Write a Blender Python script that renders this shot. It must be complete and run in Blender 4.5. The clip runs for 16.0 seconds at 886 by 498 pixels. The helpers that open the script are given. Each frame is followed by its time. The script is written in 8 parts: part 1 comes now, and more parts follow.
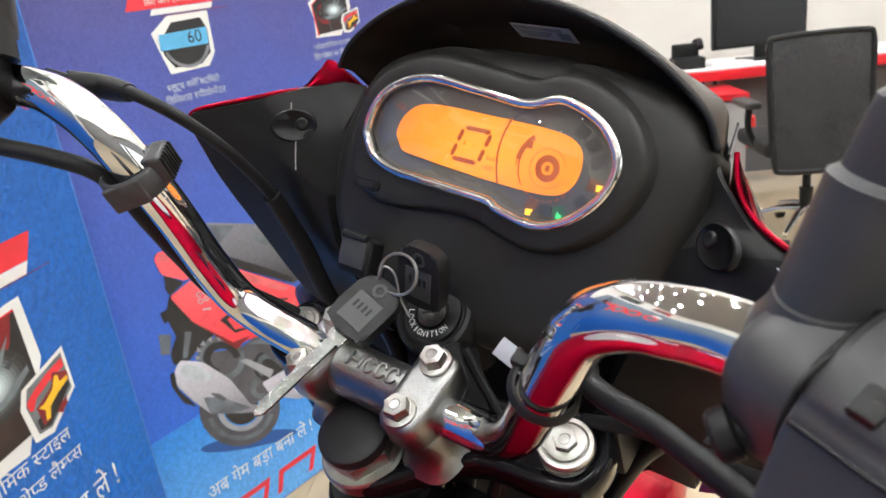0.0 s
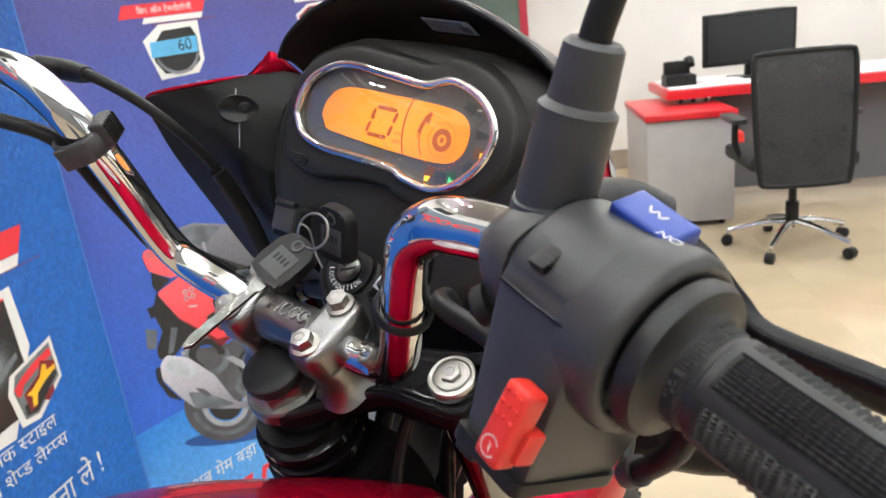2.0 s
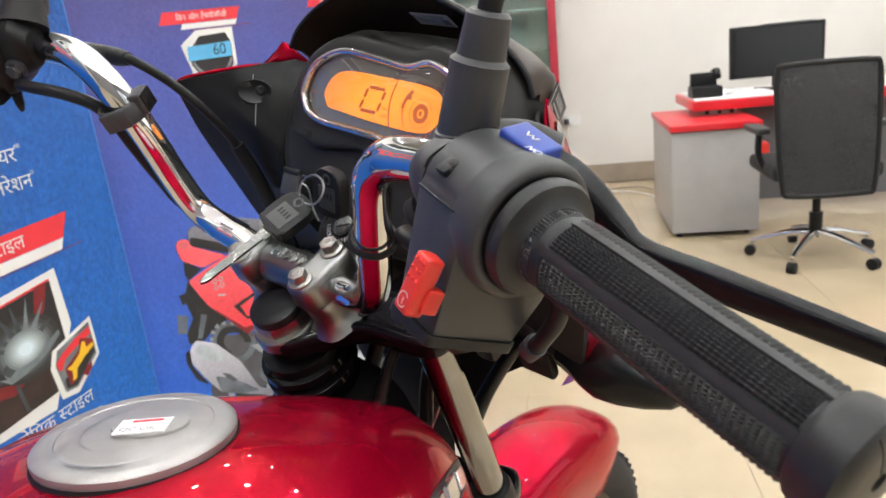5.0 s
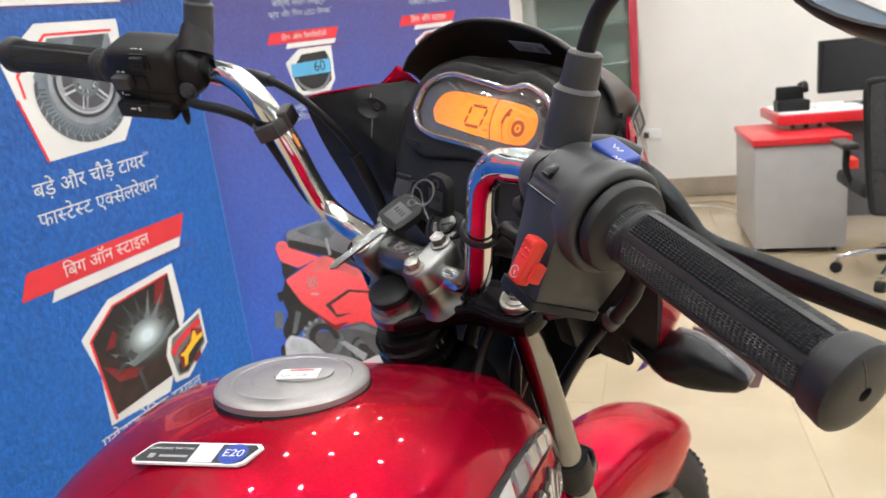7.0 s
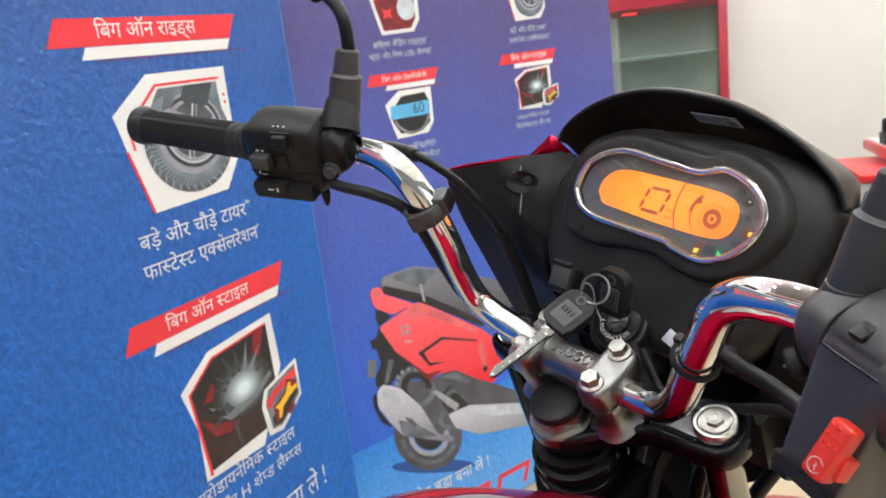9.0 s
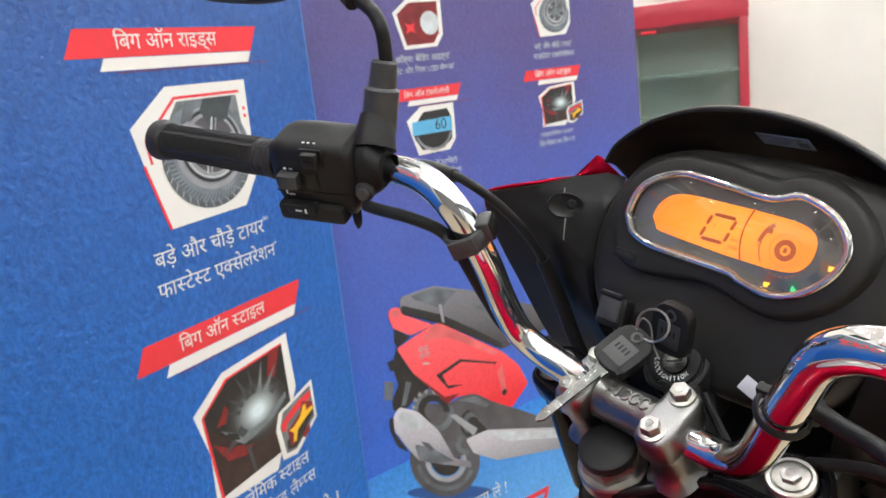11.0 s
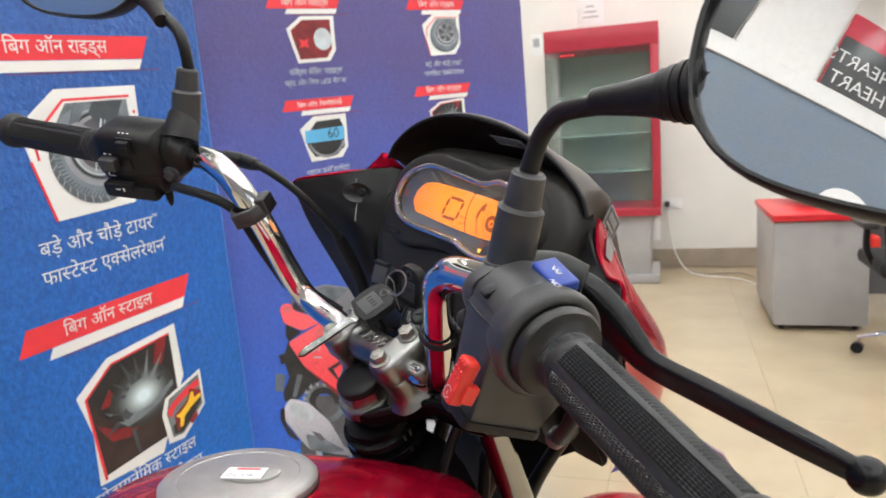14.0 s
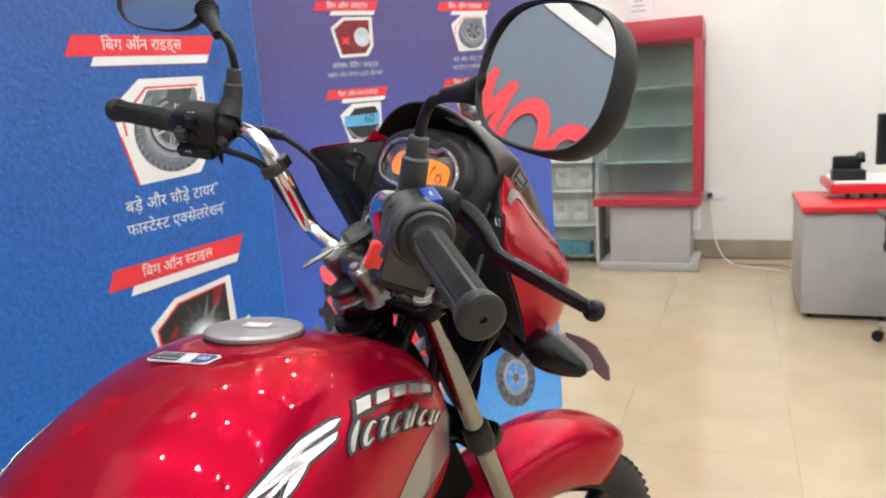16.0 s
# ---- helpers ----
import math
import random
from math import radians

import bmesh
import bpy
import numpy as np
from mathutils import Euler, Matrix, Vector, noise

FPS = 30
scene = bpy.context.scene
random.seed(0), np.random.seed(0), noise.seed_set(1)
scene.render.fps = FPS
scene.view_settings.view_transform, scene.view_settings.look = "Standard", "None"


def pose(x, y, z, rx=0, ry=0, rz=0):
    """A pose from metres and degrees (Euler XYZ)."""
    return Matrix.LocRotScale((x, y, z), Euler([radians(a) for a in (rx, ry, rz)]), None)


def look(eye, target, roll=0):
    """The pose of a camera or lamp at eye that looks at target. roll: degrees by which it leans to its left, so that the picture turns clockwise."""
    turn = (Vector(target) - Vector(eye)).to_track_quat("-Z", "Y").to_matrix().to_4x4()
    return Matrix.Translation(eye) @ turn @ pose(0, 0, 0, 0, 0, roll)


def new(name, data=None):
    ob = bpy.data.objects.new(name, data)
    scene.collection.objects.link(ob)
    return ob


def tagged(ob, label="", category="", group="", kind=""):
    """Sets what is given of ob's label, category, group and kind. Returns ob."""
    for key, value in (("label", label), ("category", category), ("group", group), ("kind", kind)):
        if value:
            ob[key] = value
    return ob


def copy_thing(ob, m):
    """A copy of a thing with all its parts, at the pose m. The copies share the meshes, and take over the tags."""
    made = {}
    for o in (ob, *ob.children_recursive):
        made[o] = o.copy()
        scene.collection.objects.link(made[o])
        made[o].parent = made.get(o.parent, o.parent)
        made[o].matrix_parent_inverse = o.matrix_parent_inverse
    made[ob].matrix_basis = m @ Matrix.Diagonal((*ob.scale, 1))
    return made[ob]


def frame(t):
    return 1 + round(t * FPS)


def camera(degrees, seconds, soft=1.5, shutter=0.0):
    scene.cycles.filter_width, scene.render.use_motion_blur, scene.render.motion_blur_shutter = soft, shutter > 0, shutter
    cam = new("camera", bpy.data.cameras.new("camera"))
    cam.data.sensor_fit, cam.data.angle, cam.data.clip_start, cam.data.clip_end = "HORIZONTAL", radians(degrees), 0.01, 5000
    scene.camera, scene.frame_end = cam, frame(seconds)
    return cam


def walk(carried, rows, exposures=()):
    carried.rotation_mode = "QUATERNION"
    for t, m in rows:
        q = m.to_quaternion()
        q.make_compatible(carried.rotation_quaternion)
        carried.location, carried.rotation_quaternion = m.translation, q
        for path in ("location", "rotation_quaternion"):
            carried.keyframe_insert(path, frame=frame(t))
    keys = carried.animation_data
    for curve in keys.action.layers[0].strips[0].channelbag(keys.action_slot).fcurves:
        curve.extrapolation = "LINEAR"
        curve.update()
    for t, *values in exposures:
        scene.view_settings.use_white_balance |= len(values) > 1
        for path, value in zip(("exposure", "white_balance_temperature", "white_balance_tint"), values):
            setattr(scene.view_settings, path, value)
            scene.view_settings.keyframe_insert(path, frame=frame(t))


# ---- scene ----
cam = camera(62.3, 16.0, 1.5, 0.3)
# shallow focus, set on the handlebar
cam.data.dof.use_dof, cam.data.dof.focus_distance, cam.data.dof.aperture_fstop = True, 0.4, 21.0
METRES, EYE, TILT, LEAN, TURN = 1.0, 1.175, -17.7, 6.25, 5.5
ROWS = [
    (0.0, 0.0, 0.0, 0.0, 0.0, 0.0, -0.0),
    (0.5, 0.0189, -0.0153, -0.011, 0.01, 0.19, -0.29),
    (1.0, 0.0376, -0.0345, -0.0182, -0.0, 0.63, -0.46),
    (1.5, 0.0513, -0.0472, -0.0259, 0.15, 1.03, -0.58),
    (2.0, 0.0604, -0.0608, -0.0351, 0.31, 1.33, -0.62),
    (2.5, 0.0684, -0.0723, -0.0425, 0.51, 1.61, -0.68),
    (3.0, 0.0779, -0.0828, -0.0447, 0.75, 1.87, -0.75),
    (5.5, 0.1025, -0.1619, -0.0865, 4.13, 2.36, -2.1),
    (6.0, 0.0995, -0.1893, -0.0898, 5.81, 2.49, -2.58),
    (6.5, 0.0985, -0.2155, -0.0945, 7.18, 2.69, -2.96),
    (7.0, 0.093, -0.2316, -0.0962, 8.51, 2.94, -3.29),
    (7.5, 0.0821, -0.2361, -0.0938, 9.91, 3.28, -3.63),
    (8.0, 0.0594, -0.2236, -0.0822, 11.27, 3.65, -3.91),
    (8.5, 0.0276, -0.1983, -0.059, 12.61, 4.05, -4.24),
    (9.0, -0.0038, -0.1711, -0.0355, 13.68, 4.4, -4.54),
    (11.5, -0.0377, -0.1313, -0.0228, 14.51, 5.92, -5.5),
    (12.0, -0.013, -0.1471, -0.0199, 13.57, 6.41, -5.55),
    (12.5, 0.023, -0.1617, -0.0233, 12.31, 6.85, -5.51),
    (13.0, 0.0651, -0.1766, -0.0344, 10.89, 7.16, -5.43),
    (13.5, 0.1022, -0.1924, -0.051, 10.14, 7.28, -5.52),
    (14.0, 0.1351, -0.2267, -0.0615, 10.1, 7.23, -5.71),
    (14.5, 0.1787, -0.2765, -0.0697, 10.8, 7.1, -6.07),
    (15.0, 0.2306, -0.3384, -0.0855, 12.0, 6.85, -6.6),
    (15.5, 0.2778, -0.4043, -0.1135, 13.23, 6.45, -7.2),
    (16.0, 0.3115, -0.4613, -0.1336, 14.6, 5.94, -7.89),
]
EV = 0.0
walk(cam, [(t, pose(0, 0, EYE, TILT, LEAN, TURN) @ pose(METRES * x, METRES * y, METRES * z, 90 + pitch, roll, yaw)) for t, x, y, z, yaw, pitch, roll in ROWS],
     [(t, EV + e, 6250, 6) for t, e in ((0.0, 0.16), (2.0, 0.16), (5.5, 0.07), (9.0, 0.05), (12.0, 0.02), (16.0, -0.04))])

# ---- world, sun through the shop front, lamps ----
world = bpy.data.worlds.new("sky")
scene.world = world
world.use_nodes = True
_wn = world.node_tree.nodes
_sky = _wn.new("ShaderNodeTexSky")
_sky.sky_type, _sky.sun_disc = "NISHITA", False
_sky.sun_elevation, _sky.sun_rotation = radians(38), radians(100)
_wn["Background"].inputs["Strength"].default_value = 0.05
world.node_tree.links.new(_sky.outputs["Color"], _wn["Background"].inputs["Color"])

LAMP = 560.0          # glow of the ceiling downlights
WINDOW_WATTS = 50.0  # skylight through the shop front


def area_lamp(name, eye, target, sx, sy, watts, color=(1, 1, 1)):
    data = bpy.data.lights.new(name, "AREA")
    data.shape, data.size, data.size_y, data.energy, data.color = "RECTANGLE", sx, sy, watts, color
    ob = new(name, data)
    ob.matrix_world = look(eye, target)
    return ob


area_lamp("shop_front_daylight", (5.9, -1.0, 1.55), (0, -1.0, 1.3), 7.0, 2.4, WINDOW_WATTS, (1.0, 0.98, 0.96))

# ---- materials ----


def mat(name, color, rough=0.5, metal=0.0, grain=0.0, grain_scale=800.0, stain=0.0, stain_scale=6.0, coat=0.0, emit=None, emit_strength=0.0,
        spec=0.5, alpha=1.0, trans=0.0, rough_var=0.0, anis=0.0, ior=1.5, coat_ior=1.5):
    m = bpy.data.materials.new(name)
    m.use_nodes = True
    t = m.node_tree
    b = t.nodes["Principled BSDF"]
    b.inputs["Base Color"].default_value = (*color, 1)
    b.inputs["Roughness"].default_value = rough
    b.inputs["Metallic"].default_value = metal
    b.inputs["Coat Weight"].default_value = coat
    b.inputs["Coat Roughness"].default_value, b.inputs["Coat IOR"].default_value = 0.012, coat_ior
    b.inputs["Specular IOR Level"].default_value = spec
    b.inputs["Transmission Weight"].default_value = trans
    b.inputs["IOR"].default_value = ior
    b.inputs["Alpha"].default_value = alpha
    if emit:
        b.inputs["Emission Color"].default_value = (*emit, 1)
        b.inputs["Emission Strength"].default_value = emit_strength
    co = t.nodes.new("ShaderNodeTexCoord")
    if stain:
        n = t.nodes.new("ShaderNodeTexNoise")
        n.inputs["Scale"].default_value, n.inputs["Detail"].default_value = stain_scale, 6
        t.links.new(co.outputs["Object"], n.inputs["Vector"])
        mix = t.nodes.new("ShaderNodeMix")
        mix.data_type, mix.blend_type = "RGBA", "MULTIPLY"
        mix.inputs[6].default_value = (*color, 1)
        ramp = t.nodes.new("ShaderNodeValToRGB")
        lo = 1 - stain
        ramp.color_ramp.elements[0].color = (lo, lo, lo, 1)
        ramp.color_ramp.elements[0].position, ramp.color_ramp.elements[1].position = 0.35, 0.68
        ramp.color_ramp.elements[1].color = (1, 1, 1, 1)
        t.links.new(n.outputs["Fac"], ramp.inputs["Fac"])
        mix.inputs[0].default_value = 1
        t.links.new(ramp.outputs["Color"], mix.inputs[7])
        t.links.new(mix.outputs[2], b.inputs["Base Color"])
        if rough_var:
            mr = t.nodes.new("ShaderNodeMapRange")
            mr.inputs[3].default_value, mr.inputs[4].default_value = rough - rough_var, rough + rough_var
            t.links.new(n.outputs["Fac"], mr.inputs[0])
            t.links.new(mr.outputs[0], b.inputs["Roughness"])
    if grain:
        g = t.nodes.new("ShaderNodeTexNoise")
        g.inputs["Scale"].default_value, g.inputs["Detail"].default_value = grain_scale, 3
        t.links.new(co.outputs["Object"], g.inputs["Vector"])
        bp = t.nodes.new("ShaderNodeBump")
        bp.inputs["Strength"].default_value, bp.inputs["Distance"].default_value = grain, 0.0006
        t.links.new(g.outputs["Fac"], bp.inputs["Height"])
        t.links.new(bp.outputs["Normal"], b.inputs["Normal"])
    return m


def print_mat(name, low, high, z0, z1, grain=0.35):
    """A printed banner whose ink runs from one colour at the height z0 to another at z1, on slightly rippled fabric."""
    m = mat(name, low, 0.42, spec=0.35)
    t = m.node_tree
    b = t.nodes["Principled BSDF"]
    co = t.nodes.new("ShaderNodeTexCoord")
    sep = t.nodes.new("ShaderNodeSeparateXYZ")
    t.links.new(co.outputs["Object"], sep.inputs[0])
    mr = t.nodes.new("ShaderNodeMapRange")
    mr.inputs[1].default_value, mr.inputs[2].default_value = z0, z1
    t.links.new(sep.outputs["Z"], mr.inputs[0])
    n = t.nodes.new("ShaderNodeTexNoise")
    n.inputs["Scale"].default_value, n.inputs["Detail"].default_value = 9, 8
    t.links.new(co.outputs["Object"], n.inputs["Vector"])
    add = t.nodes.new("ShaderNodeMath")
    add.operation = "MULTIPLY_ADD"
    add.inputs[1].default_value, add.inputs[2].default_value = 0.25, -0.125
    t.links.new(n.outputs["Fac"], add.inputs[0])
    sm = t.nodes.new("ShaderNodeMath")
    t.links.new(mr.outputs[0], sm.inputs[0])
    t.links.new(add.outputs[0], sm.inputs[1])
    ramp = t.nodes.new("ShaderNodeValToRGB")
    ramp.color_ramp.elements[0].color, ramp.color_ramp.elements[1].color = (*low, 1), (*high, 1)
    t.links.new(sm.outputs[0], ramp.inputs["Fac"])
    # fine streaks of ink
    f = t.nodes.new("ShaderNodeTexNoise")
    f.inputs["Scale"].default_value, f.inputs["Detail"].default_value = 160, 4
    t.links.new(co.outputs["Object"], f.inputs["Vector"])
    mix = t.nodes.new("ShaderNodeMix")
    mix.data_type, mix.blend_type = "RGBA", "MULTIPLY"
    mix.inputs[0].default_value = 1.0
    fr = t.nodes.new("ShaderNodeMapRange")
    fr.inputs[1].default_value, fr.inputs[2].default_value, fr.inputs[3].default_value, fr.inputs[4].default_value = 0.3, 0.7, 0.89, 1.08
    t.links.new(f.outputs["Fac"], fr.inputs[0])
    t.links.new(ramp.outputs["Color"], mix.inputs[6])
    t.links.new(fr.outputs[0], mix.inputs[7])
    bp = t.nodes.new("ShaderNodeBump")
    bp.inputs["Strength"].default_value, bp.inputs["Distance"].default_value = grain, 0.001
    t.links.new(f.outputs["Fac"], bp.inputs["Height"])
    # broad puckers of the stretched sheet, the colour darker where they dip
    w = t.nodes.new("ShaderNodeTexNoise")
    w.inputs["Scale"].default_value, w.inputs["Detail"].default_value = 85, 7
    t.links.new(co.outputs["Object"], w.inputs["Vector"])
    wr = t.nodes.new("ShaderNodeMapRange")
    wr.inputs[1].default_value, wr.inputs[2].default_value, wr.inputs[3].default_value, wr.inputs[4].default_value = 0.35, 0.65, 1 - 0.3 * grain, 1 + 0.22 * grain
    t.links.new(w.outputs["Fac"], wr.inputs[0])
    deep = t.nodes.new("ShaderNodeMix")
    deep.data_type, deep.blend_type = "RGBA", "MULTIPLY"
    deep.inputs[0].default_value = 1.0
    t.links.new(mix.outputs[2], deep.inputs[6])
    t.links.new(wr.outputs[0], deep.inputs[7])
    t.links.new(deep.outputs[2], b.inputs["Base Color"])
    wb = t.nodes.new("ShaderNodeBump")
    wb.inputs["Strength"].default_value, wb.inputs["Distance"].default_value = min(1.0, 1.6 * grain), 0.006
    t.links.new(w.outputs["Fac"], wb.inputs["Height"])
    t.links.new(bp.outputs["Normal"], wb.inputs["Normal"])
    t.links.new(wb.outputs["Normal"], b.inputs["Normal"])
    return m


PLASTIC = mat("black_plastic", (0.013, 0.013, 0.0135), 0.42, grain=0.25, grain_scale=1500, stain=0.25, stain_scale=30, rough_var=0.06, spec=0.24)
PLASTIC_INNER = mat("dash_plastic", (0.021, 0.0197, 0.0184), 0.44, grain=0.2, grain_scale=1800, stain=0.2, stain_scale=20, rough_var=0.06, spec=0.28)
PLASTIC_GREY = mat("dark_grey_plastic", (0.046, 0.0465, 0.048), 0.38, grain=0.2, grain_scale=1500, spec=0.45, stain=0.2, stain_scale=40, rough_var=0.06)
GLOSS = mat("gloss_black_paint", (0.005, 0.005, 0.006), 0.12, spec=0.16)
LEVER = mat("satin_black_coat", (0.006, 0.006, 0.007), 0.27, grain=0.15, grain_scale=900, spec=0.24)
VISOR = mat("smoked_visor", (0.042, 0.030, 0.0235), 0.34, spec=0.35, stain=0.2, stain_scale=14, rough_var=0.05)
RUBBER = mat("grip_rubber", (0.021, 0.021, 0.0215), 0.4, grain=0.1, grain_scale=900, stain=0.3, stain_scale=60, rough_var=0.06, spec=0.38)
CHROME = mat("chrome", (0.80, 0.81, 0.82), 0.018, 1.0, stain=0.06, stain_scale=40)
ALLOY = mat("cast_alloy", (0.27, 0.268, 0.262), 0.34, 1.0, grain=0.35, grain_scale=700, stain=0.12, stain_scale=50, rough_var=0.08)
STEEL = mat("zinc_steel", (0.42, 0.41, 0.38), 0.28, 1.0, grain=0.2, grain_scale=500, stain=0.15, stain_scale=90)
BRUSHED = mat("brushed_alloy", (0.5, 0.49, 0.48), 0.36, 1.0, grain=0.3, grain_scale=400, stain=0.1, stain_scale=60)
SILVER = mat("polished_emblem", (0.8, 0.8, 0.79), 0.22, 0.85, stain=0.1, stain_scale=60)
CAP_ALLOY = mat("satin_cap_alloy", (0.40, 0.385, 0.37), 0.42, 0.6, grain=0.1, grain_scale=700, stain=0.12, stain_scale=60, rough_var=0.05)
KEY_STEEL = mat("nickel_key", (0.22, 0.217, 0.208), 0.26, 1.0, grain=0.2, grain_scale=500, stain=0.3, stain_scale=120)
FORK = mat("fork_steel", (0.311, 0.312, 0.312), 0.12, 1.0, stain=0.1, stain_scale=30)
RED = mat("candy_red_paint", (0.38, 0.0012, 0.021), 0.26, 0.55, coat=0.55, coat_ior=1.37, spec=0.1, stain=0.12, stain_scale=500)
RED.node_tree.nodes["Principled BSDF"].inputs["Specular Tint"].default_value = (1.0, 0.06, 0.1, 1)
RED_GREY = mat("grey_stripe", (0.13, 0.125, 0.125), 0.35, 0.3, coat=1.0)
RED_PLASTIC = mat("red_button", (0.62, 0.03, 0.02), 0.4, grain=0.15, grain_scale=1200)
BLUE_PLASTIC = mat("blue_switch", (0.012, 0.045, 0.3), 0.4, grain=0.1, grain_scale=1200)
LCD = mat("lit_screen", (0.4, 0.11, 0.008), 0.4, emit=(1.0, 0.27, 0.012), emit_strength=1.0)
_t = LCD.node_tree
_co = _t.nodes.new("ShaderNodeTexCoord")
_ds = _t.nodes.new("ShaderNodeVectorMath")
_ds.operation = "DISTANCE"
_ds.inputs[1].default_value = (0.5, 0.5, 0.5)
_t.links.new(_co.outputs["Generated"], _ds.inputs[0])
_rp = _t.nodes.new("ShaderNodeValToRGB")
_rp.color_ramp.elements[0].position, _rp.color_ramp.elements[0].color = 0.1, (1.0, 0.34, 0.03, 1)
_rp.color_ramp.elements[1].position, _rp.color_ramp.elements[1].color = 0.7, (0.9, 0.2, 0.004, 1)
_t.links.new(_ds.outputs["Value"], _rp.inputs["Fac"])
_t.links.new(_rp.outputs["Color"], _t.nodes["Principled BSDF"].inputs["Emission Color"])
LCD_INK = mat("screen_ink", (0.2, 0.04, 0.004), 0.5, emit=(0.55, 0.09, 0.005), emit_strength=0.45)
DIAL = mat("dial_face", (0.075, 0.071, 0.064), 0.5, grain=0.15, grain_scale=900, stain=0.1, stain_scale=60)
TELL_OFF = mat("dark_telltale", (0.028, 0.027, 0.027), 0.4)
AMBER = mat("amber_telltale", (0.6, 0.3, 0.02), 0.4, emit=(1, 0.5, 0.03), emit_strength=1.1)
GREEN = mat("green_telltale", (0.05, 0.4, 0.12), 0.4, emit=(0.08, 0.8, 0.25), emit_strength=0.55)
AMBER_DIM = mat("amber_window", (0.09, 0.03, 0.01), 0.4, emit=(1, 0.3, 0.03), emit_strength=0.04)
GREEN_DIM = mat("green_window", (0.02, 0.07, 0.03), 0.4, emit=(0.1, 0.8, 0.3), emit_strength=0.03)
WHITE_INK = mat("white_ink", (0.75, 0.75, 0.73), 0.5)
GREY_INK = mat("grey_ink", (0.35, 0.35, 0.36), 0.5)
DARK_INK = mat("dark_ink", (0.02, 0.02, 0.022), 0.45, stain=0.3, stain_scale=40)
STEEL_INK = mat("steel_grey_print", (0.22, 0.25, 0.27), 0.45, stain=0.5, stain_scale=25)
PALE_INK = mat("pale_print", (0.6, 0.66, 0.7), 0.45, stain=0.3, stain_scale=30)
PALE_EDGE = mat("pale_blue_edge", (0.08, 0.22, 0.6), 0.5)
RED_INK = mat("red_print", (0.78, 0.035, 0.05), 0.45, stain=0.08, stain_scale=30)
DEEP_RED = mat("deep_red_print", (0.25, 0.015, 0.02), 0.45, stain=0.4, stain_scale=40)
YELLOW_INK = mat("yellow_print", (0.85, 0.5, 0.02), 0.45)
CYAN_INK = mat("cyan_print", (0.12, 0.45, 0.75), 0.45, stain=0.15, stain_scale=30)
GREY_PRINT = mat("mid_grey_print", (0.17, 0.195, 0.225), 0.45, stain=0.5, stain_scale=22)
TYRE_PRINT = mat("slate_tyre_print", (0.21, 0.25, 0.29), 0.45, stain=0.4, stain_scale=26)
PINK_INK = mat("light_red_print", (0.85, 0.16, 0.17), 0.45, stain=0.3, stain_scale=14)
HALO_LOW = mat("dim_halo_print", (0.06, 0.075, 0.085), 0.45, stain=0.4, stain_scale=30)
HALO_MID = mat("halo_print", (0.2, 0.24, 0.26), 0.45, stain=0.3, stain_scale=30)
STEEL_DARK = mat("dark_steel_print", (0.11, 0.13, 0.15), 0.45, stain=0.4, stain_scale=30)
SEAT_INK = mat("seat_print", (0.10, 0.10, 0.115), 0.45, stain=0.45, stain_scale=12)
ALLOY_INK = mat("alloy_print", (0.38, 0.39, 0.43), 0.45, stain=0.35, stain_scale=18)
BLUE_BANNER = print_mat("blue_banner", (0.017, 0.155, 0.58), (0.03, 0.088, 0.30), 0.35, 1.5, 0.5)
VIOLET_BANNER = print_mat("violet_banner", (0.045, 0.155, 0.68), (0.09, 0.074, 0.225), 0.38, 1.4, 0.17)
SKY_BANNER = print_mat("sky_blue_print", (0.14, 0.42, 0.85), (0.025, 0.22, 0.72), 0.05, 0.42)
WALL = mat("wall_paint", (0.76, 0.735, 0.69), 0.55, grain=0.15, grain_scale=60, stain=0.06, stain_scale=2.5)
# colour of the unseen walls, darkened so chrome and red paint reflect less white
WALL_UNSEEN_DARK = mat("darkened_unseen_wall", (0.17, 0.168, 0.166), 0.55, grain=0.15, grain_scale=60, stain=0.06, stain_scale=2.5)
# ceiling colour held well below the walls' white to tone down its reflections
CEIL = mat("dimmed_ceiling_paint", (0.38, 0.372, 0.36), 0.7, grain=0.1, grain_scale=60, stain=0.05)
SKIRT = mat("skirting_tile", (0.36, 0.30, 0.235), 0.3, stain=0.15, stain_scale=8)
TILE = mat("vitrified_tile", (0.455, 0.368, 0.245), 0.1, stain=0.12, stain_scale=3.5, rough_var=0.05)
GROUT = mat("tile_grout", (0.445, 0.36, 0.24), 0.12, stain=0.14, stain_scale=4)
CAB_RED = mat("red_laminate", (0.4, 0.028, 0.05), 0.35, stain=0.08, stain_scale=10)
DESK_RED = mat("bright_red_laminate", (0.62, 0.02, 0.03), 0.3, stain=0.08, stain_scale=10)
GREY_LAM = mat("grey_laminate", (0.40, 0.39, 0.385), 0.42, stain=0.1, stain_scale=8, grain=0.1, grain_scale=300)
DARK_LAM = mat("dark_grey_laminate", (0.13, 0.13, 0.14), 0.5, stain=0.1, stain_scale=8)
PALE_BOARD = mat("pale_green_board", (0.5, 0.55, 0.5), 0.5, stain=0.25, stain_scale=9)
LEAFLET = mat("pale_leaflet", (0.6, 0.61, 0.57), 0.5, stain=0.25, stain_scale=30)
TEAL = mat("teal_box_print", (0.08, 0.26, 0.34), 0.5, stain=0.4, stain_scale=20)
CAB_BACK = mat("cabinet_back", (0.29, 0.33, 0.29), 0.5, stain=0.1, stain_scale=5)
CAB_GLASS = mat("cabinet_glass", (0.9, 0.97, 0.94), 0.03, trans=1.0, ior=1.45)
SHELF_GLASS = mat("shelf_glass", (0.55, 0.7, 0.65), 0.05, trans=0.7)
